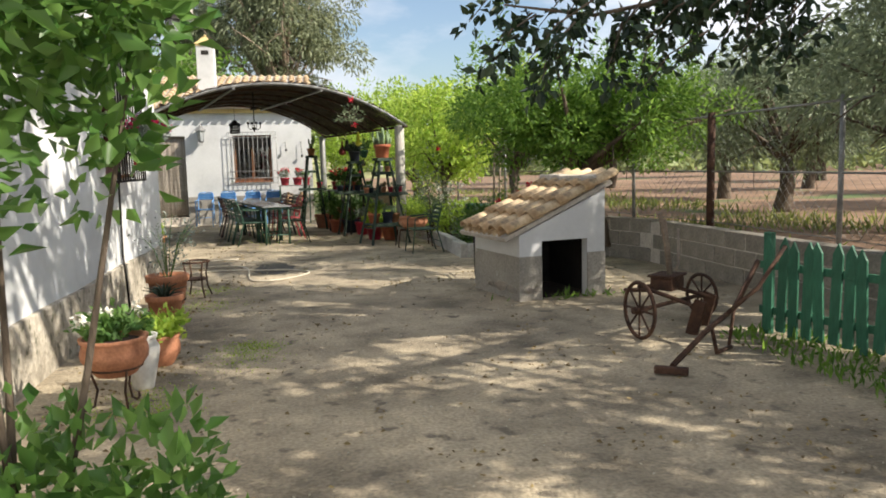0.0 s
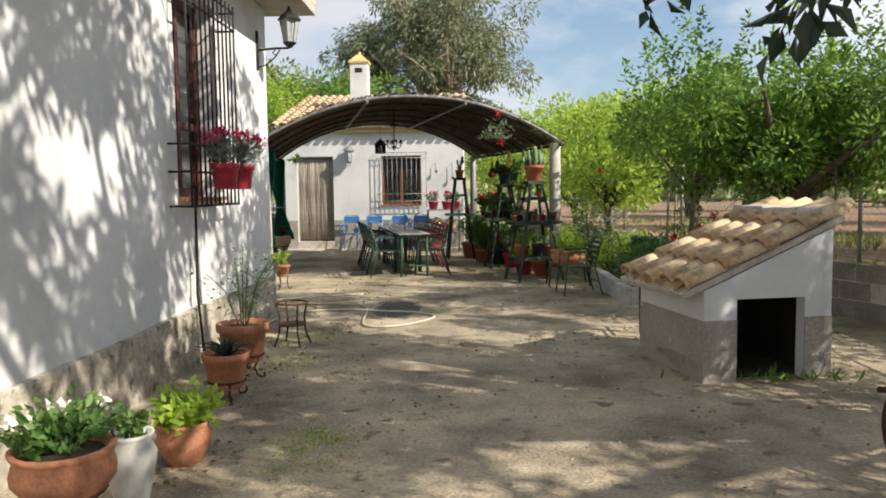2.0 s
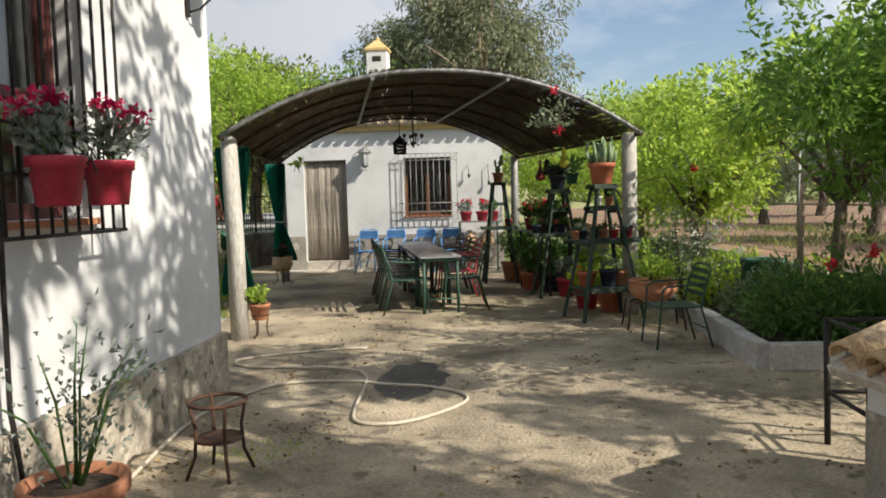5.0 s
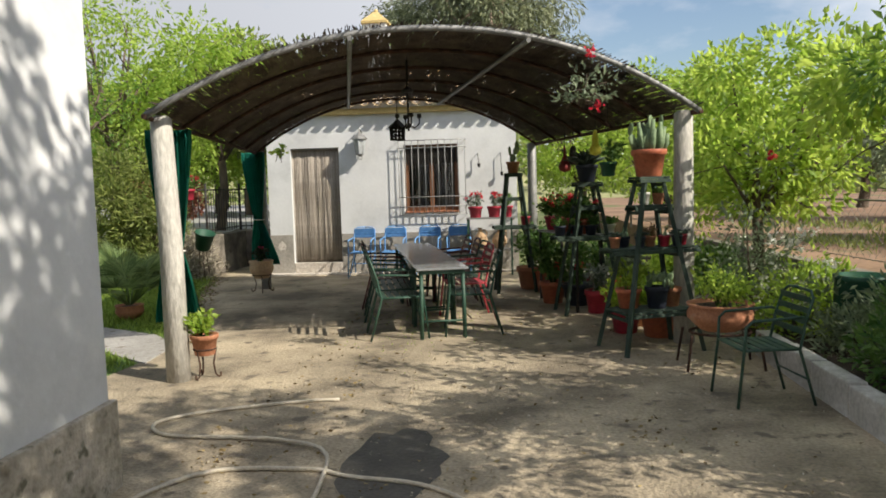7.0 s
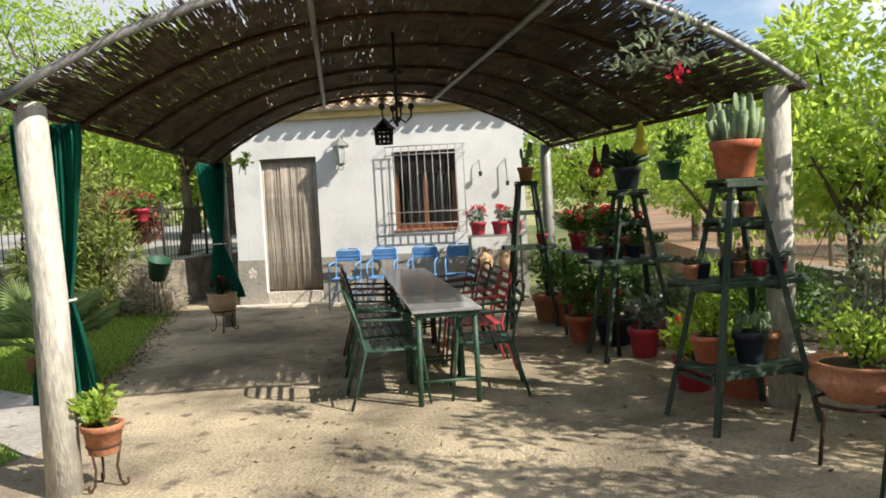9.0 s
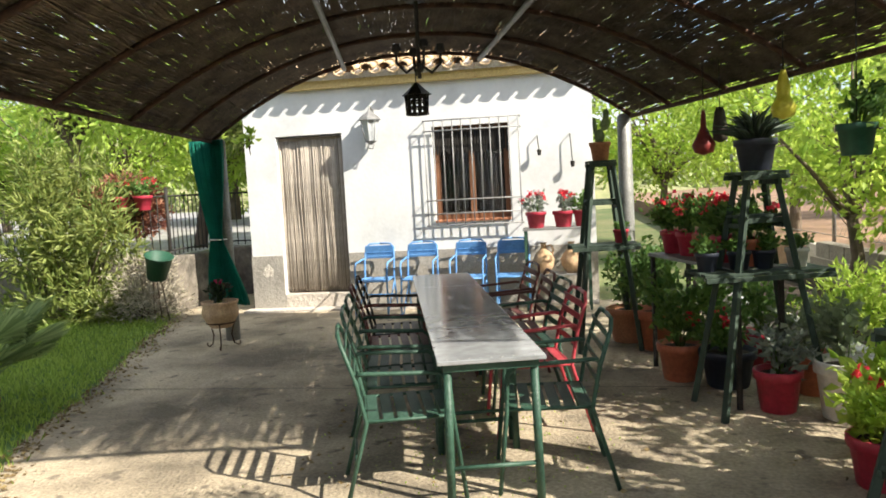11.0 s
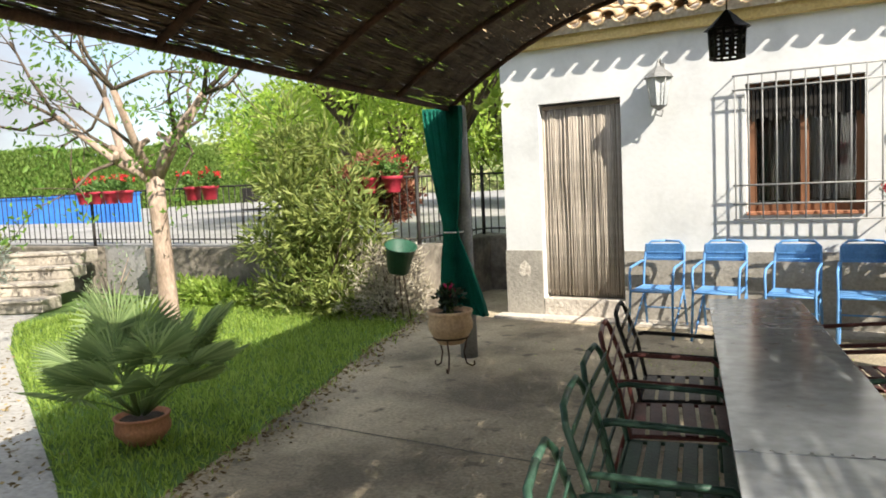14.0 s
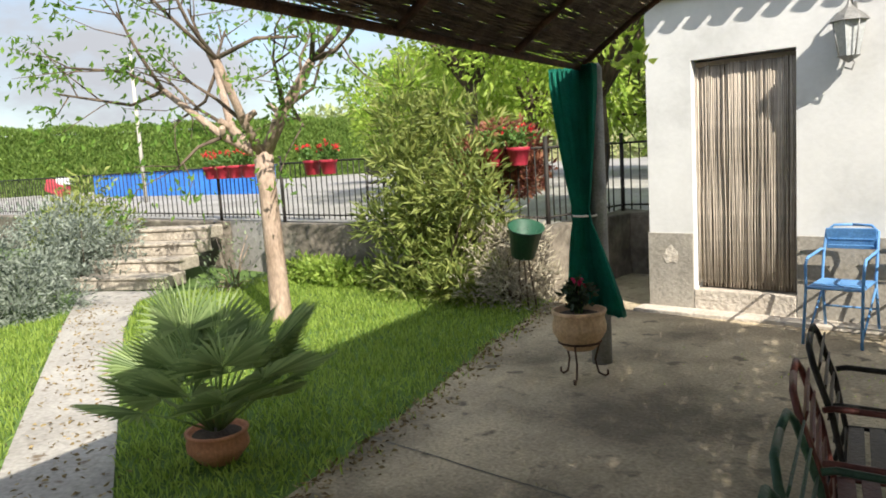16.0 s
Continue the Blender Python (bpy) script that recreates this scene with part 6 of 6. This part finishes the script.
forked_tree("pruned_tree", "pale-trunked pruned tree with sparse new leaves on the lawn", (-4.9, 18.4, 0), M["pale_bark"], M["bark"], M["pome"], 31)
tree("garden_tree", "light green young tree beyond the lawn", (-3.6, 22.6, 0.74), 0.1, (0.1, 0, 1.5), (0, 0, 3.0), (1.8, 1.5, 1.5), 60, 120, 0.5, None, 0.13, M["bark"], M["lime"], 32, 10)
tree("garden_tree", "light green leafy tree behind the railing", (-7.2, 26.5, 0.74), 0.12, (0, 0, 1.4), (0, 0, 2.6), (2.4, 1.6, 1.5), 60, 120, 0.6, None, 0.15, M["bark"], M["lime"], 33, 10)
tree("garden_tree", "bright green leafy tree on the slope behind", (-2.5, 30.5, 0.5), 0.16, (0, 0, 1.8), (0, 0, 3.4), (3.2, 2.2, 2.0), 80, 110, 0.7, None, 0.2, M["bark"], M["pome"], 34, 10)
tree("garden_tree", "tall airy lime-green tree behind the railing", (-6.5, 23.6, 0.74), 0.12, (0.1, 0, 1.9), (0, 0, 3.9), (2.1, 1.7, 1.9), 64, 70, 0.5, None, 0.13, M["bark"], M["lime"], 40, 16, 0.4, droop=0.3)
tree("garden_tree", "lime-green tree beyond the pool terrace", (-11.0, 27.0, 0.74), 0.12, (0, 0, 1.2), (0, 0, 2.1), (2.2, 1.6, 1.3), 56, 120, 0.55, None, 0.15, M["bark"], M["lime"], 38, 10)
tree("garden_tree", "yellow-green tree beyond the pool terrace", (-15.5, 33.0, 0.5), 0.14, (0, 0, 1.4), (0, 0, 2.5), (2.8, 2.0, 1.6), 60, 110, 0.7, None, 0.2, M["bark"], M["oleander"], 39, 10)
tree("garden_tree", "bright green leafy tree on the slope", (-9, 36, 0.3), 0.2, (0, 0, 2), (0, 0, 3.6), (4.0, 2.6, 2.2), 80, 110, 0.9, None, 0.24, M["bark"], M["lime"], 35, 10)
shrub("oleander_bush", "tall oleander bush with yellowing leaves by the wall", (-4.15, 20.05, 0), (0.95, 0.5, 2.75), 74, 110, 0.32, 0.14, M["oleander"], 41, width=0.2, stems=16)
shrub("grey_shrub", "rounded grey-green shrub beside the steps", (-8.35, 16.85, 0), (0.95, 0.8, 1.15), 60, 150, 0.3, 0.07, M["lavender"], 42, width=0.35)
shrub("grey_shrub", "grey-green shrub by the lawn path", (-10.0, 18.6, 0), (1.0, 0.8, 1.3), 50, 140, 0.35, 0.08, M["lavender"], 43, width=0.35)
shrub("green_shrub", "yellow-green shrub at the lawn's far edge", (-11.5, 19.2, 0), (1.0, 0.8, 1.7), 50, 120, 0.4, 0.1, M["oleander"], 44)
shrub("dry_shrub", "dry tangled brown shrub against the stone wall", (-3.15, 20.05, 0), (0.55, 0.4, 0.8), 40, 70, 0.25, 0.09, M["dry_pale"], 45, width=0.16, stems=20)
shrub("bare_shrub", "thin bare-stemmed shrub by the steps", (-7.15, 19.3, 0), (0.4, 0.35, 1.6), 16, 20, 0.3, 0.06, M["olive"], 46, M["pale_bark"], stems=14)
shrub("red_hedge", "brownish red drying hedge plant behind the railing", (-4.05, 20.98, 0.74), (0.85, 0.16, 0.4), 70, 90, 0.2, 0.09, M["red_leaf"], 47, lift=0.72)
shrub("lawn_edge_plants", "low green weeds along the stone wall", (-5.9, 20.05, 0), (1.2, 0.25, 0.35), 40, 60, 0.16, 0.09, M["grass"], 48)
bucket = thing("green_bucket", "green plastic pot tipped on the dry shrub", "bucket", (-2.85, 19.85, 0.56))
bm = bm_new()
lathe(bm, [(0.12, 0), (0.17, 0.3), (0.185, 0.31), (0.165, 0.31), (0.11, 0.02)], 18)
bmesh.ops.transform(bm, matrix=pose(0, 0, 0, 12, 18, 0), verts=bm.verts)
part("body", bm, M["green_plastic"], bucket)
for i in range(3):
    part("prop_stem", tube(bm_new(), [(0.1 * i - 0.1, 0.05, -0.55), (0.05 * i - 0.05, 0, 0.02)], 0.01, 5), M["bark"], bucket)

# fan palm in its pot
pm = thing("fan_palm", "dwarf fan palm in a terracotta pot on the lawn", "palm", (-2.14, 15.92, 0))
pot_part(pm, 0.17, 0.18, TC, "belly")
g = np.random.default_rng(51)
for i in range(32):
    an, el = g.uniform(0, 6.283), g.uniform(0.3, 1.3)
    L = g.uniform(0.3, 0.6)
    o = Vector((math.cos(an), math.sin(an), 0))
    tip = Vector((0, 0, 0.2)) + o * L * math.cos(el) + Vector((0, 0, L * math.sin(el)))
    bm = bm_new()
    tube(bm, [(o.x * 0.03, o.y * 0.03, 0.18), tuple(Vector((0, 0, 0.2)).lerp(tip, 0.6)), tuple(tip)], [0.008, 0.006, 0.004], 4)
    d = (o * math.cos(el) + Vector((0, 0, math.sin(el)))).normalized()
    sd = d.cross(Vector((0, 0, 1))).normalized()
    for j in range(23):
        q = radians(-82 + 164 * j / 22)
        e = (d * math.cos(q) + sd * math.sin(q))
        nrm = e.cross(d.cross(sd)).normalized() * 0.0072
        ln = 0.37 * (0.75 + 0.25 * math.cos(q))
        a, b, c = tip, tip + e * ln * 0.6, tip + e * ln + Vector((0, 0, -0.04))
        lift = d.cross(sd) * 0.006
        v0, v1, v2, v3 = bm.verts.new(a), bm.verts.new(b + nrm + lift), bm.verts.new(c), bm.verts.new(b - nrm + lift)
        bm.faces.new((v0, v1, v2))
        bm.faces.new((v0, v2, v3))
    part("frond", bm, M["palm"], pm)

# right side: trees, beds, field
tree("pomegranate_tree", "leaning pomegranate tree with upright green shoots", (6.85, 10.75, 0.3), 0.13, (-0.4, 0.2, 0.95), (-0.3, 0.1, 1.72), (2.1, 1.6, 0.75), 140, 190, 0.33, None, 0.08, M["bark"], M["pome"], 61, 18, 0.42, shell=0.25, shoots=46)
tree("mulberry_tree", "bright lime-green leafy tree behind the pergola", (5.3, 15.6, 0.13), 0.07, (0, 0, 1.0), (0.2, 0.4, 1.95), (1.0, 1.6, 1.15), 60, 130, 0.36, None, 0.1, M["bark"], M["lime"], 62, 10, 0.5)
tree("mulberry_tree", "light lime-green leafy tree over the flower bed", (6.05, 12.85, 0.13), 0.07, (0, 0, 1.2), (0.0, 0.2, 2.35), (1.1, 1.15, 0.75), 20, 130, 0.34, None, 0.1, M["bark"], M["lime"], 66, 10, 0.5)
tree("mulberry_tree", "bright lime-green leafy tree along the bed", (5.2, 19.2, 0.13), 0.07, (0, 0, 0.9), (0.3, 0.3, 1.9), (1.2, 1.9, 1.2), 60, 130, 0.4, None, 0.1, M["bark"], M["lime"], 63, 10, 0.5)
tree("young_tree", "light green tree at the edge of the field", (6.2, 24.5, 0.45), 0.09, (0, 0, 1.2), (0, 0, 2.3), (2.0, 2.0, 1.4), 60, 120, 0.5, None, 0.13, M["bark"], M["lime"], 64, 10)
tree("young_tree", "light green tree behind the outbuilding", (4.6, 28.5, 0.2), 0.09, (0, 0, 1.2), (0, 0, 2.6), (2.2, 2.0, 1.6), 60, 120, 0.6, None, 0.14, M["bark"], M["lime"], 65, 10)
for i, (x, y, s) in enumerate(((10.6, 12.0, 1.0), (12.2, 16.5, 1.05), (9.6, 19.8, 0.85), (15.5, 11.5, 1.1), (17, 20, 1.2), (13, 25, 1.1), (10.2, 27.5, 1.0), (20, 15, 1.2), (9.9, 7.9, 0.95), (14.5, 6.0, 1.0), (22, 26, 1.3), (18, 8, 1.1), (14, 33, 1.2), (24, 36, 1.4))):
    tree("olive_tree", "grey-green olive tree in the tilled field", (x, y, 0.45), 0.14 * s, (0.1, 0.05, 0.95 * s), (0, 0, 2.0 * s), (1.8 * s, 1.8 * s, 1.2 * s), 64, 170, 0.48 * s, None, 0.125 * s, M["bark"], M["olive"], 70 + i, 10, 0.28, group="olive trees in the field", droop=0.3)
for i, (x, y, r, m_) in enumerate(((5.3, 12.2, 0.5, "pot_leaf"), (5.9, 11.9, 0.5, "pot_leaf"), (5.4, 13.2, 0.55, "olive"), (5.9, 13.0, 0.5, "lime"), (5.35, 14.3, 0.5, "lime"), (5.0, 16.6, 0.5, "pot_leaf"), (4.85, 18.0, 0.5, "lime"))):
    shrub("flower_bed_shrub", "leafy green flowering shrub in the bed", (x, y, 0.13), (r, r, 0.55), 24, 70, 0.22, 0.085, M[m_], 90 + i, width=0.35)
rose = shrub("rose_bush", "rose bush with red blooms in the flower bed", (5.55, 11.75, 0.13), (0.5, 0.45, 0.95), 26, 60, 0.24, 0.07, M["pot_leaf"], 100)
wr = shrub("white_flower_bush", "leggy bush with small white flowers", (5.1, 13.9, 0.13), (0.4, 0.4, 0.9), 22, 40, 0.22, 0.06, M["lime"], 101)
cr = shrub("climbing_rose", "climbing rose with red blooms on the pergola corner", (4.75, 13.95, 0.1), (0.35, 0.35, 2.1), 26, 40, 0.25, 0.06, M["olive"], 102)
hang = shrub("climbing_rose", "rose spray with a red bloom hanging over the pergola edge", (3.25, 13.22, 2.18), (0.26, 0.14, 0.22), 9, 22, 0.12, 0.06, M["olive"], 103, lift=0.05)
g = np.random.default_rng(7)
for th_, cs, n_, m_ in ((rose, [(0.1, -0.4, 0.8), (0.3, -0.3, 0.95), (-0.2, -0.35, 0.7), (0.25, -0.45, 0.6), (0.4, -0.2, 0.75)], 40, "red_flower"), (wr, [tuple(g.uniform(-0.4, 0.4, 2)) + (g.uniform(0.3, 0.95),) for _ in range(26)], 12, "white_flower"), (cr, [(0.1, -0.15, 1.6)], 18, "red_flower"), (hang, [(0.02, -0.12, 0.36), (0.06, -0.14, -0.06)], 16, "red_flower")):
    for c in cs:
        tagged(leaves("bloom", np.array(c) + g.normal(0, 0.022, (n_, 3)), g.normal(0, 1, (n_, 3)), 0.036, M[m_], th_, width=0.9, seed=9), kind="stuff")
brl = thing("green_barrel", "dark green plastic barrel in the flower bed", "barrel", (5.55, 13.6, 0.13))
part("body", lathe(bm_new(), [(0.2, 0), (0.23, 0.1), (0.235, 0.25), (0.23, 0.5), (0.24, 0.52), (0.24, 0.56), (0.2, 0.56), (0.19, 0.5)], 22), M["green_plastic"], brl)
for x, y in ((5.6, 12.7), (6.0, 13.8)):
    sk = thing("wooden_stake", "thin grey wooden stake in the flower bed", "stake", (x, y, 0.1))
    part("shaft", tube(bm_new(), [(0, 0, 0), (0.03, 0, 1.5)], 0.016, 6), M["old_wood"], sk)

# tall trees behind
tree("eucalyptus_tree", "tall grey-green eucalyptus far behind the outbuilding", (1.6, 42, 0), 0.4, (0, 0, 4.5), (0.0, 0, 9.2), (5.6, 3.4, 5.0), 120, 230, 1.0, None, 0.26, M["pale_bark"], M["euca"], 110, 24, 0.3, droop=0.8, shell=0.3)
tree("eucalyptus_tree", "tall eucalyptus with drooping grey foliage", (-3.0, 45, 0), 0.3, (0, 0, 4.5), (0.2, 0, 8.6), (2.6, 2.2, 2.8), 44, 200, 0.8, None, 0.26, M["pale_bark"], M["euca"], 111, 14, 0.3, droop=0.8, shell=0.3)
tree("background_tree", "yellow-green tree behind the house corner", (-6.5, 33, 0), 0.25, (0, 0, 2.5), (0, 0, 4.8), (3.2, 2.6, 2.2), 80, 150, 0.8, None, 0.22, M["bark"], M["oleander"], 112, 10)
tree("background_tree", "grey-green tree behind the roof", (-2.6, 34, 0), 0.25, (0, 0, 2.5), (0, 0, 4.4), (2.6, 2.4, 1.9), 60, 150, 0.7, None, 0.2, M["bark"], M["euca"], 113, 10)
# wooded hill in the distance
def rise(x, y):
    def ease(t):
        t = min(1.0, max(0.0, t))
        return t * t * (3 - 2 * t)
    return 10.5 * ease((y - 48) / 45) * ease((x + 95) / 40) * ease((20 - x) / 35)


bm = bm_new()
bmesh.ops.create_grid(bm, x_segments=40, y_segments=36, size=1, matrix=Matrix.Translation((-37, 98, -0.1)) @ Matrix.Diagonal((62, 52, 1, 1)))
for v in bm.verts:
    v.co.z = -0.12 + rise(v.co.x, v.co.y) + (noise.noise(v.co * 0.12) * 0.5 if rise(v.co.x, v.co.y) > 0.3 else 0)
for f in bm.faces:
    f.smooth = True
solid("hill", bm, M["hill"], "dry green hillside rising in the distance", "hill")
g = np.random.default_rng(300)
wood = thing("far_woods", "hazy green wooded slope in the distance", "woods")
tagged(wood, kind="stuff")
cs = []
for i in range(620):
    an = g.uniform(-1.9, 1.9)
    dist = g.uniform(46, 100)
    x, y = dist * math.sin(an), 12 + dist * math.cos(an)
    cs.append((x, y, rise(x, y) + g.uniform(0.4, 2.2)))
p, d = clumps(g, cs, 100, 2.3, 0.8)
tagged(leaves("foliage", p, d, 0.8, M["far_leaf"], wood, width=0.6, seed=301), kind="stuff")

# big carob over the yard's right side
tree("carob_tree", "big dark-leaved carob tree overhanging the yard", (9.0, 4.6, 0.45), 0.3, (-0.3, 0.2, 2.6), (-1.7, 0.9, 4.9), (4.7, 4.9, 1.0), 76, 290, 0.48, None, 0.135, M["bark"], M["carob"], 120, 24, 0.5, droop=0.2)
g = np.random.default_rng(121)
ov = thing("overhanging_branch", "dark leafy carob branch hanging over the yard", "branch", (3.7, 3.5, 1.62))
bm = bm_new()
cs = []
for i in range(46):
    x = g.uniform(-0.62, 1.0)
    low_z = 0.42 if x < -0.5 else 0.1 if x < -0.2 else 0.05 if x < 0.3 else 0.16
    b = Vector((x, g.uniform(-0.16, 0.16), low_z + g.uniform(0.0, 0.45)))
    a = b + Vector((g.uniform(0.08, 0.35), g.uniform(-0.1, 0.1), g.uniform(0.2, 0.4)))
    tube(bm, [tuple(a), tuple(a.lerp(b, 0.5) + Vector((-0.02, 0, 0.03))), tuple(b)], [0.006, 0.004, 0.0015], 5)
    for k in range(6):
        cs.append(tuple(a.lerp(b, 0.1 + 0.18 * k)))
tube(bm, [(5.0, 1.4, 2.7), (2.6, 0.6, 1.6), (1.2, 0, 0.9), (0.3, 0, 0.72), (-0.6, 0.05, 0.75)], [0.05, 0.04, 0.026, 0.018, 0.008], 7)
tube(bm, [(0.9, 0, 0.84), (0.5, -0.05, 0.55), (0.0, -0.05, 0.45), (-0.4, 0, 0.5)], [0.016, 0.012, 0.009, 0.004], 6)
part("twig_frame", bm, M["bark"], ov)
p, d = clumps(g, cs, 7, 0.05, 0.9)
d[:, 2] -= 0.5
leaves("foliage", p, d, 0.062, M["carob"], ov, width=0.55, seed=122)
# out of view; added so that its crown shades the near yard floor
tree("shade_tree", "unseen leafy dark tree added to shade the entrance of the yard", (10.4, -0.4, 0.45), 0.22, (0, 0, 2.4), (-0.8, 0.3, 4.4), (4.0, 3.4, 1.2), 76, 280, 0.48, None, 0.135, M["bark"], M["carob"], 123, 14, 0.5)
tree("dark_olive_tree", "dense dark olive tree leaning over the picket fence", (8.3, 5.6, 0.45), 0.13, (-0.2, 0, 1.1), (-0.5, 0.2, 1.95), (0.95, 1.1, 0.85), 60, 120, 0.32, None, 0.085, M["bark"], M["olive"], 124, 10, 0.3)
# near bush by the house at the start
shrub("citrus_bush", "broad-leaved bush with pink blooms beside the house", (1.9, 1.86, 0), (0.42, 0.28, 1.08), 62, 46, 0.15, 0.058, M["citrus"], 130, width=0.55, stems=9)
shrub("citrus_bush", "tall broad-leaved bush arching from the house side", (1.72, 1.9, 0), (0.5, 0.28, 0.58), 70, 46, 0.16, 0.06, M["citrus"], 131, width=0.55, lift=1.88, stems=5)
shrub("vine_sprig", "fresh vine sprig hanging at the pergola's back corner", (-1.02, 18.72, 2.12), (0.16, 0.1, 0.14), 5, 7, 0.08, 0.09, M["lime"], 132, width=0.7, lift=-0.02, stems=4)

# ---- grass, weeds and fallen leaves ----
g = np.random.default_rng(400)
k = 60000
x, y = g.uniform(-7.5, -0.8, k), g.uniform(13.2, 20.3, k)
edge = np.interp(y, [12.2, 14.2, 15.3, 16.9, 18.6, 20.4], [-0.95, -0.8, -1.33, -1.78, -2.38, -2.93])
up_ = np.interp(x, [-9.2, -6.7, -3.64, -2.6, -0.72], [18.2, 16.9, 15.4, 14.9, 13.5])
dn_ = np.interp(x, [-8.0, -7.6, -6.03, -4.0, -2.04, -1.28, -0.8], [18.75, 18.2, 17.26, 16.25, 15.27, 14.85, 14.3])
ok = (x < edge + g.normal(0, 0.09, k)) & ((y < up_ - 0.02) | (y > dn_ + 0.02))
p = np.stack([x[ok], y[ok], np.full(ok.sum(), -0.015)], 1)
lawn_g = thing("lawn_grass", "short green lawn grass", "grass")
tagged(lawn_g, kind="stuff")
tagged(leaves("blades", p, np.tile([0, 0, 1.0], (len(p), 1)), 0.075, M["grass"], lawn_g, width=0.14, spread=0.45, seed=401), kind="stuff")
k = 1900
p = np.stack([g.uniform(0.7, 6.5, k), g.uniform(2.0, 17.5, k) , np.full(k, 0.006)], 1)
near = g.uniform(0, 1, k) < 0.45
p[near, 0] = 0.7 + np.abs(g.normal(0, 0.5, near.sum()))
heap = g.integers(0, 60, k)
hx, hy = g.uniform(0.9, 6.0, 60), g.uniform(2.5, 13.0, 60)
hx[:24] = g.uniform(0.75, 1.7, 24)
in_heap = g.uniform(0, 1, k) < 0.4
p[in_heap, 0] = hx[heap[in_heap]] + g.normal(0, 0.09, in_heap.sum())
p[in_heap, 1] = hy[heap[in_heap]] + g.normal(0, 0.13, in_heap.sum())
litter = thing("fallen_leaves", "dry fallen leaves scattered on the concrete", "leaves")
tagged(litter, kind="stuff")
tagged(leaves("litter", p, np.stack([g.normal(0, 1, k), g.normal(0, 1, k), np.zeros(k)], 1), 0.036, M["deadleaf"], litter, width=0.55, spread=0.2, fold=0.2, seed=402), kind="stuff")
k = 3200
p = np.stack([g.uniform(0.7, 6.8, k), g.uniform(1.5, 13.5, k), np.full(k, 0.005)], 1)
bits = thing("dry_petals", "pale dry petals and chaff strewn on the concrete", "petals")
tagged(bits, kind="stuff")
tagged(leaves("chaff", p, np.stack([g.normal(0, 1, k), g.normal(0, 1, k), np.zeros(k)], 1), 0.022, M["dry_pale"], bits, width=0.5, spread=0.2, fold=0.2, seed=404), kind="stuff")
k = 900
y = g.uniform(14.3, 20.2, k)
x = np.interp(y, [14.2, 15.3, 16.9, 18.6, 20.4], [-0.75, -1.3, -1.75, -2.35, -2.9]) + np.abs(g.normal(0, 0.13, k)) - 0.02
q = g.uniform(0, 1, 500)
lane = np.stack([-2.3 - 5.5 * q + g.normal(0, 0.17, 500), 15.1 + 2.65 * q + g.normal(0, 0.17, 500), np.full(500, 0.014)], 1)
p = np.concatenate([np.stack([x, y, np.full(k, 0.006)], 1), lane])
edge_l = thing("edge_leaves", "dry leaves and soil crumbs along the lawn edge", "leaves")
tagged(edge_l, kind="stuff")
tagged(leaves("litter", p, np.stack([g.normal(0, 1, len(p)), g.normal(0, 1, len(p)), np.zeros(len(p))], 1), 0.04, M["deadleaf"], edge_l, width=0.45, spread=0.2, fold=0.25, seed=405), kind="stuff")
k = 420
p = np.concatenate([np.stack([g.uniform(5.6, 6.3, k), g.uniform(3.5, 5.6, k), np.zeros(k)], 1), np.stack([4.6 + g.normal(0.5, 0.3, 60), 7.46 + g.normal(0.12, 0.06, 60), np.zeros(60)], 1)])
weeds = thing("weeds", "green weeds growing by the picket fence and kennel", "weeds")
tagged(weeds, kind="stuff")
tagged(leaves("weed_leaves", p, np.tile([0, 0, 1.0], (len(p), 1)), 0.1, M["pome"], weeds, width=0.22, spread=0.6, seed=403), kind="stuff")
# moss tufts and a floor joint
g = np.random.default_rng(500)
p = np.concatenate([np.stack([g.normal(cx, sx, 500), g.normal(cy, sy, 500), np.full(500, 0.001)], 1) for cx, cy, sx, sy in ((1.42, 4.95, 0.12, 0.2), (1.35, 8.25, 0.18, 0.2), (1.95, 6.3, 0.12, 0.1), (1.3, 9.3, 0.2, 0.15), (1.75, 15.2, 0.4, 0.8), (1.6, 16.4, 0.4, 0.8), (1.2, 19.0, 0.7, 0.3), (1.35, 4.75, 0.2, 0.12), (1.9, 6.0, 0.15, 0.2))])
moss = thing("moss", "yellow-green moss growing on the damp concrete", "moss")
tagged(moss, kind="stuff")
tagged(leaves("moss_tufts", p, np.tile([0, 0, 1.0], (len(p), 1)), 0.014, M["lime"], moss, width=0.6, spread=0.9, seed=501), kind="stuff")
bm = bm_new()
for i in range(26):
    x0, x1 = -1.75 + 0.2 * i, -1.75 + 0.2 * (i + 1)
    f_ = lambda x: 16.62 - 0.02 * (x + 1.75) + 0.012 * noise.noise(Vector((x * 3, 0, 0)))
    vs = [bm.verts.new(c) for c in ((x0, f_(x0) - 0.006, 0.0035), (x1, f_(x1) - 0.006, 0.0035), (x1, f_(x1) + 0.006, 0.0035), (x0, f_(x0) + 0.006, 0.0035))]
    bm.faces.new(vs)
solid("floor_joint", bm, M["patch"], "dark expansion joint across the concrete floor", "joint")
g = np.random.default_rng(600)
k = 9000
p = np.stack([7.4 + np.abs(g.normal(0, 1.6, k)), g.uniform(2.0, 24, k), np.full(k, 0.44)], 1)
p = p[(np.sin(p[:, 0] * 2.1) + np.cos(p[:, 1] * 1.3) + g.normal(0, 0.6, k)) > 0.2]
fw = thing("field_weeds", "green and dry weeds along the field edge", "weeds")
tagged(fw, kind="stuff")
tagged(leaves("weed_blades", p, np.tile([0, 0, 1.0], (len(p), 1)), 0.17, M["oleander"], fw, width=0.14, spread=0.45, seed=601), kind="stuff")
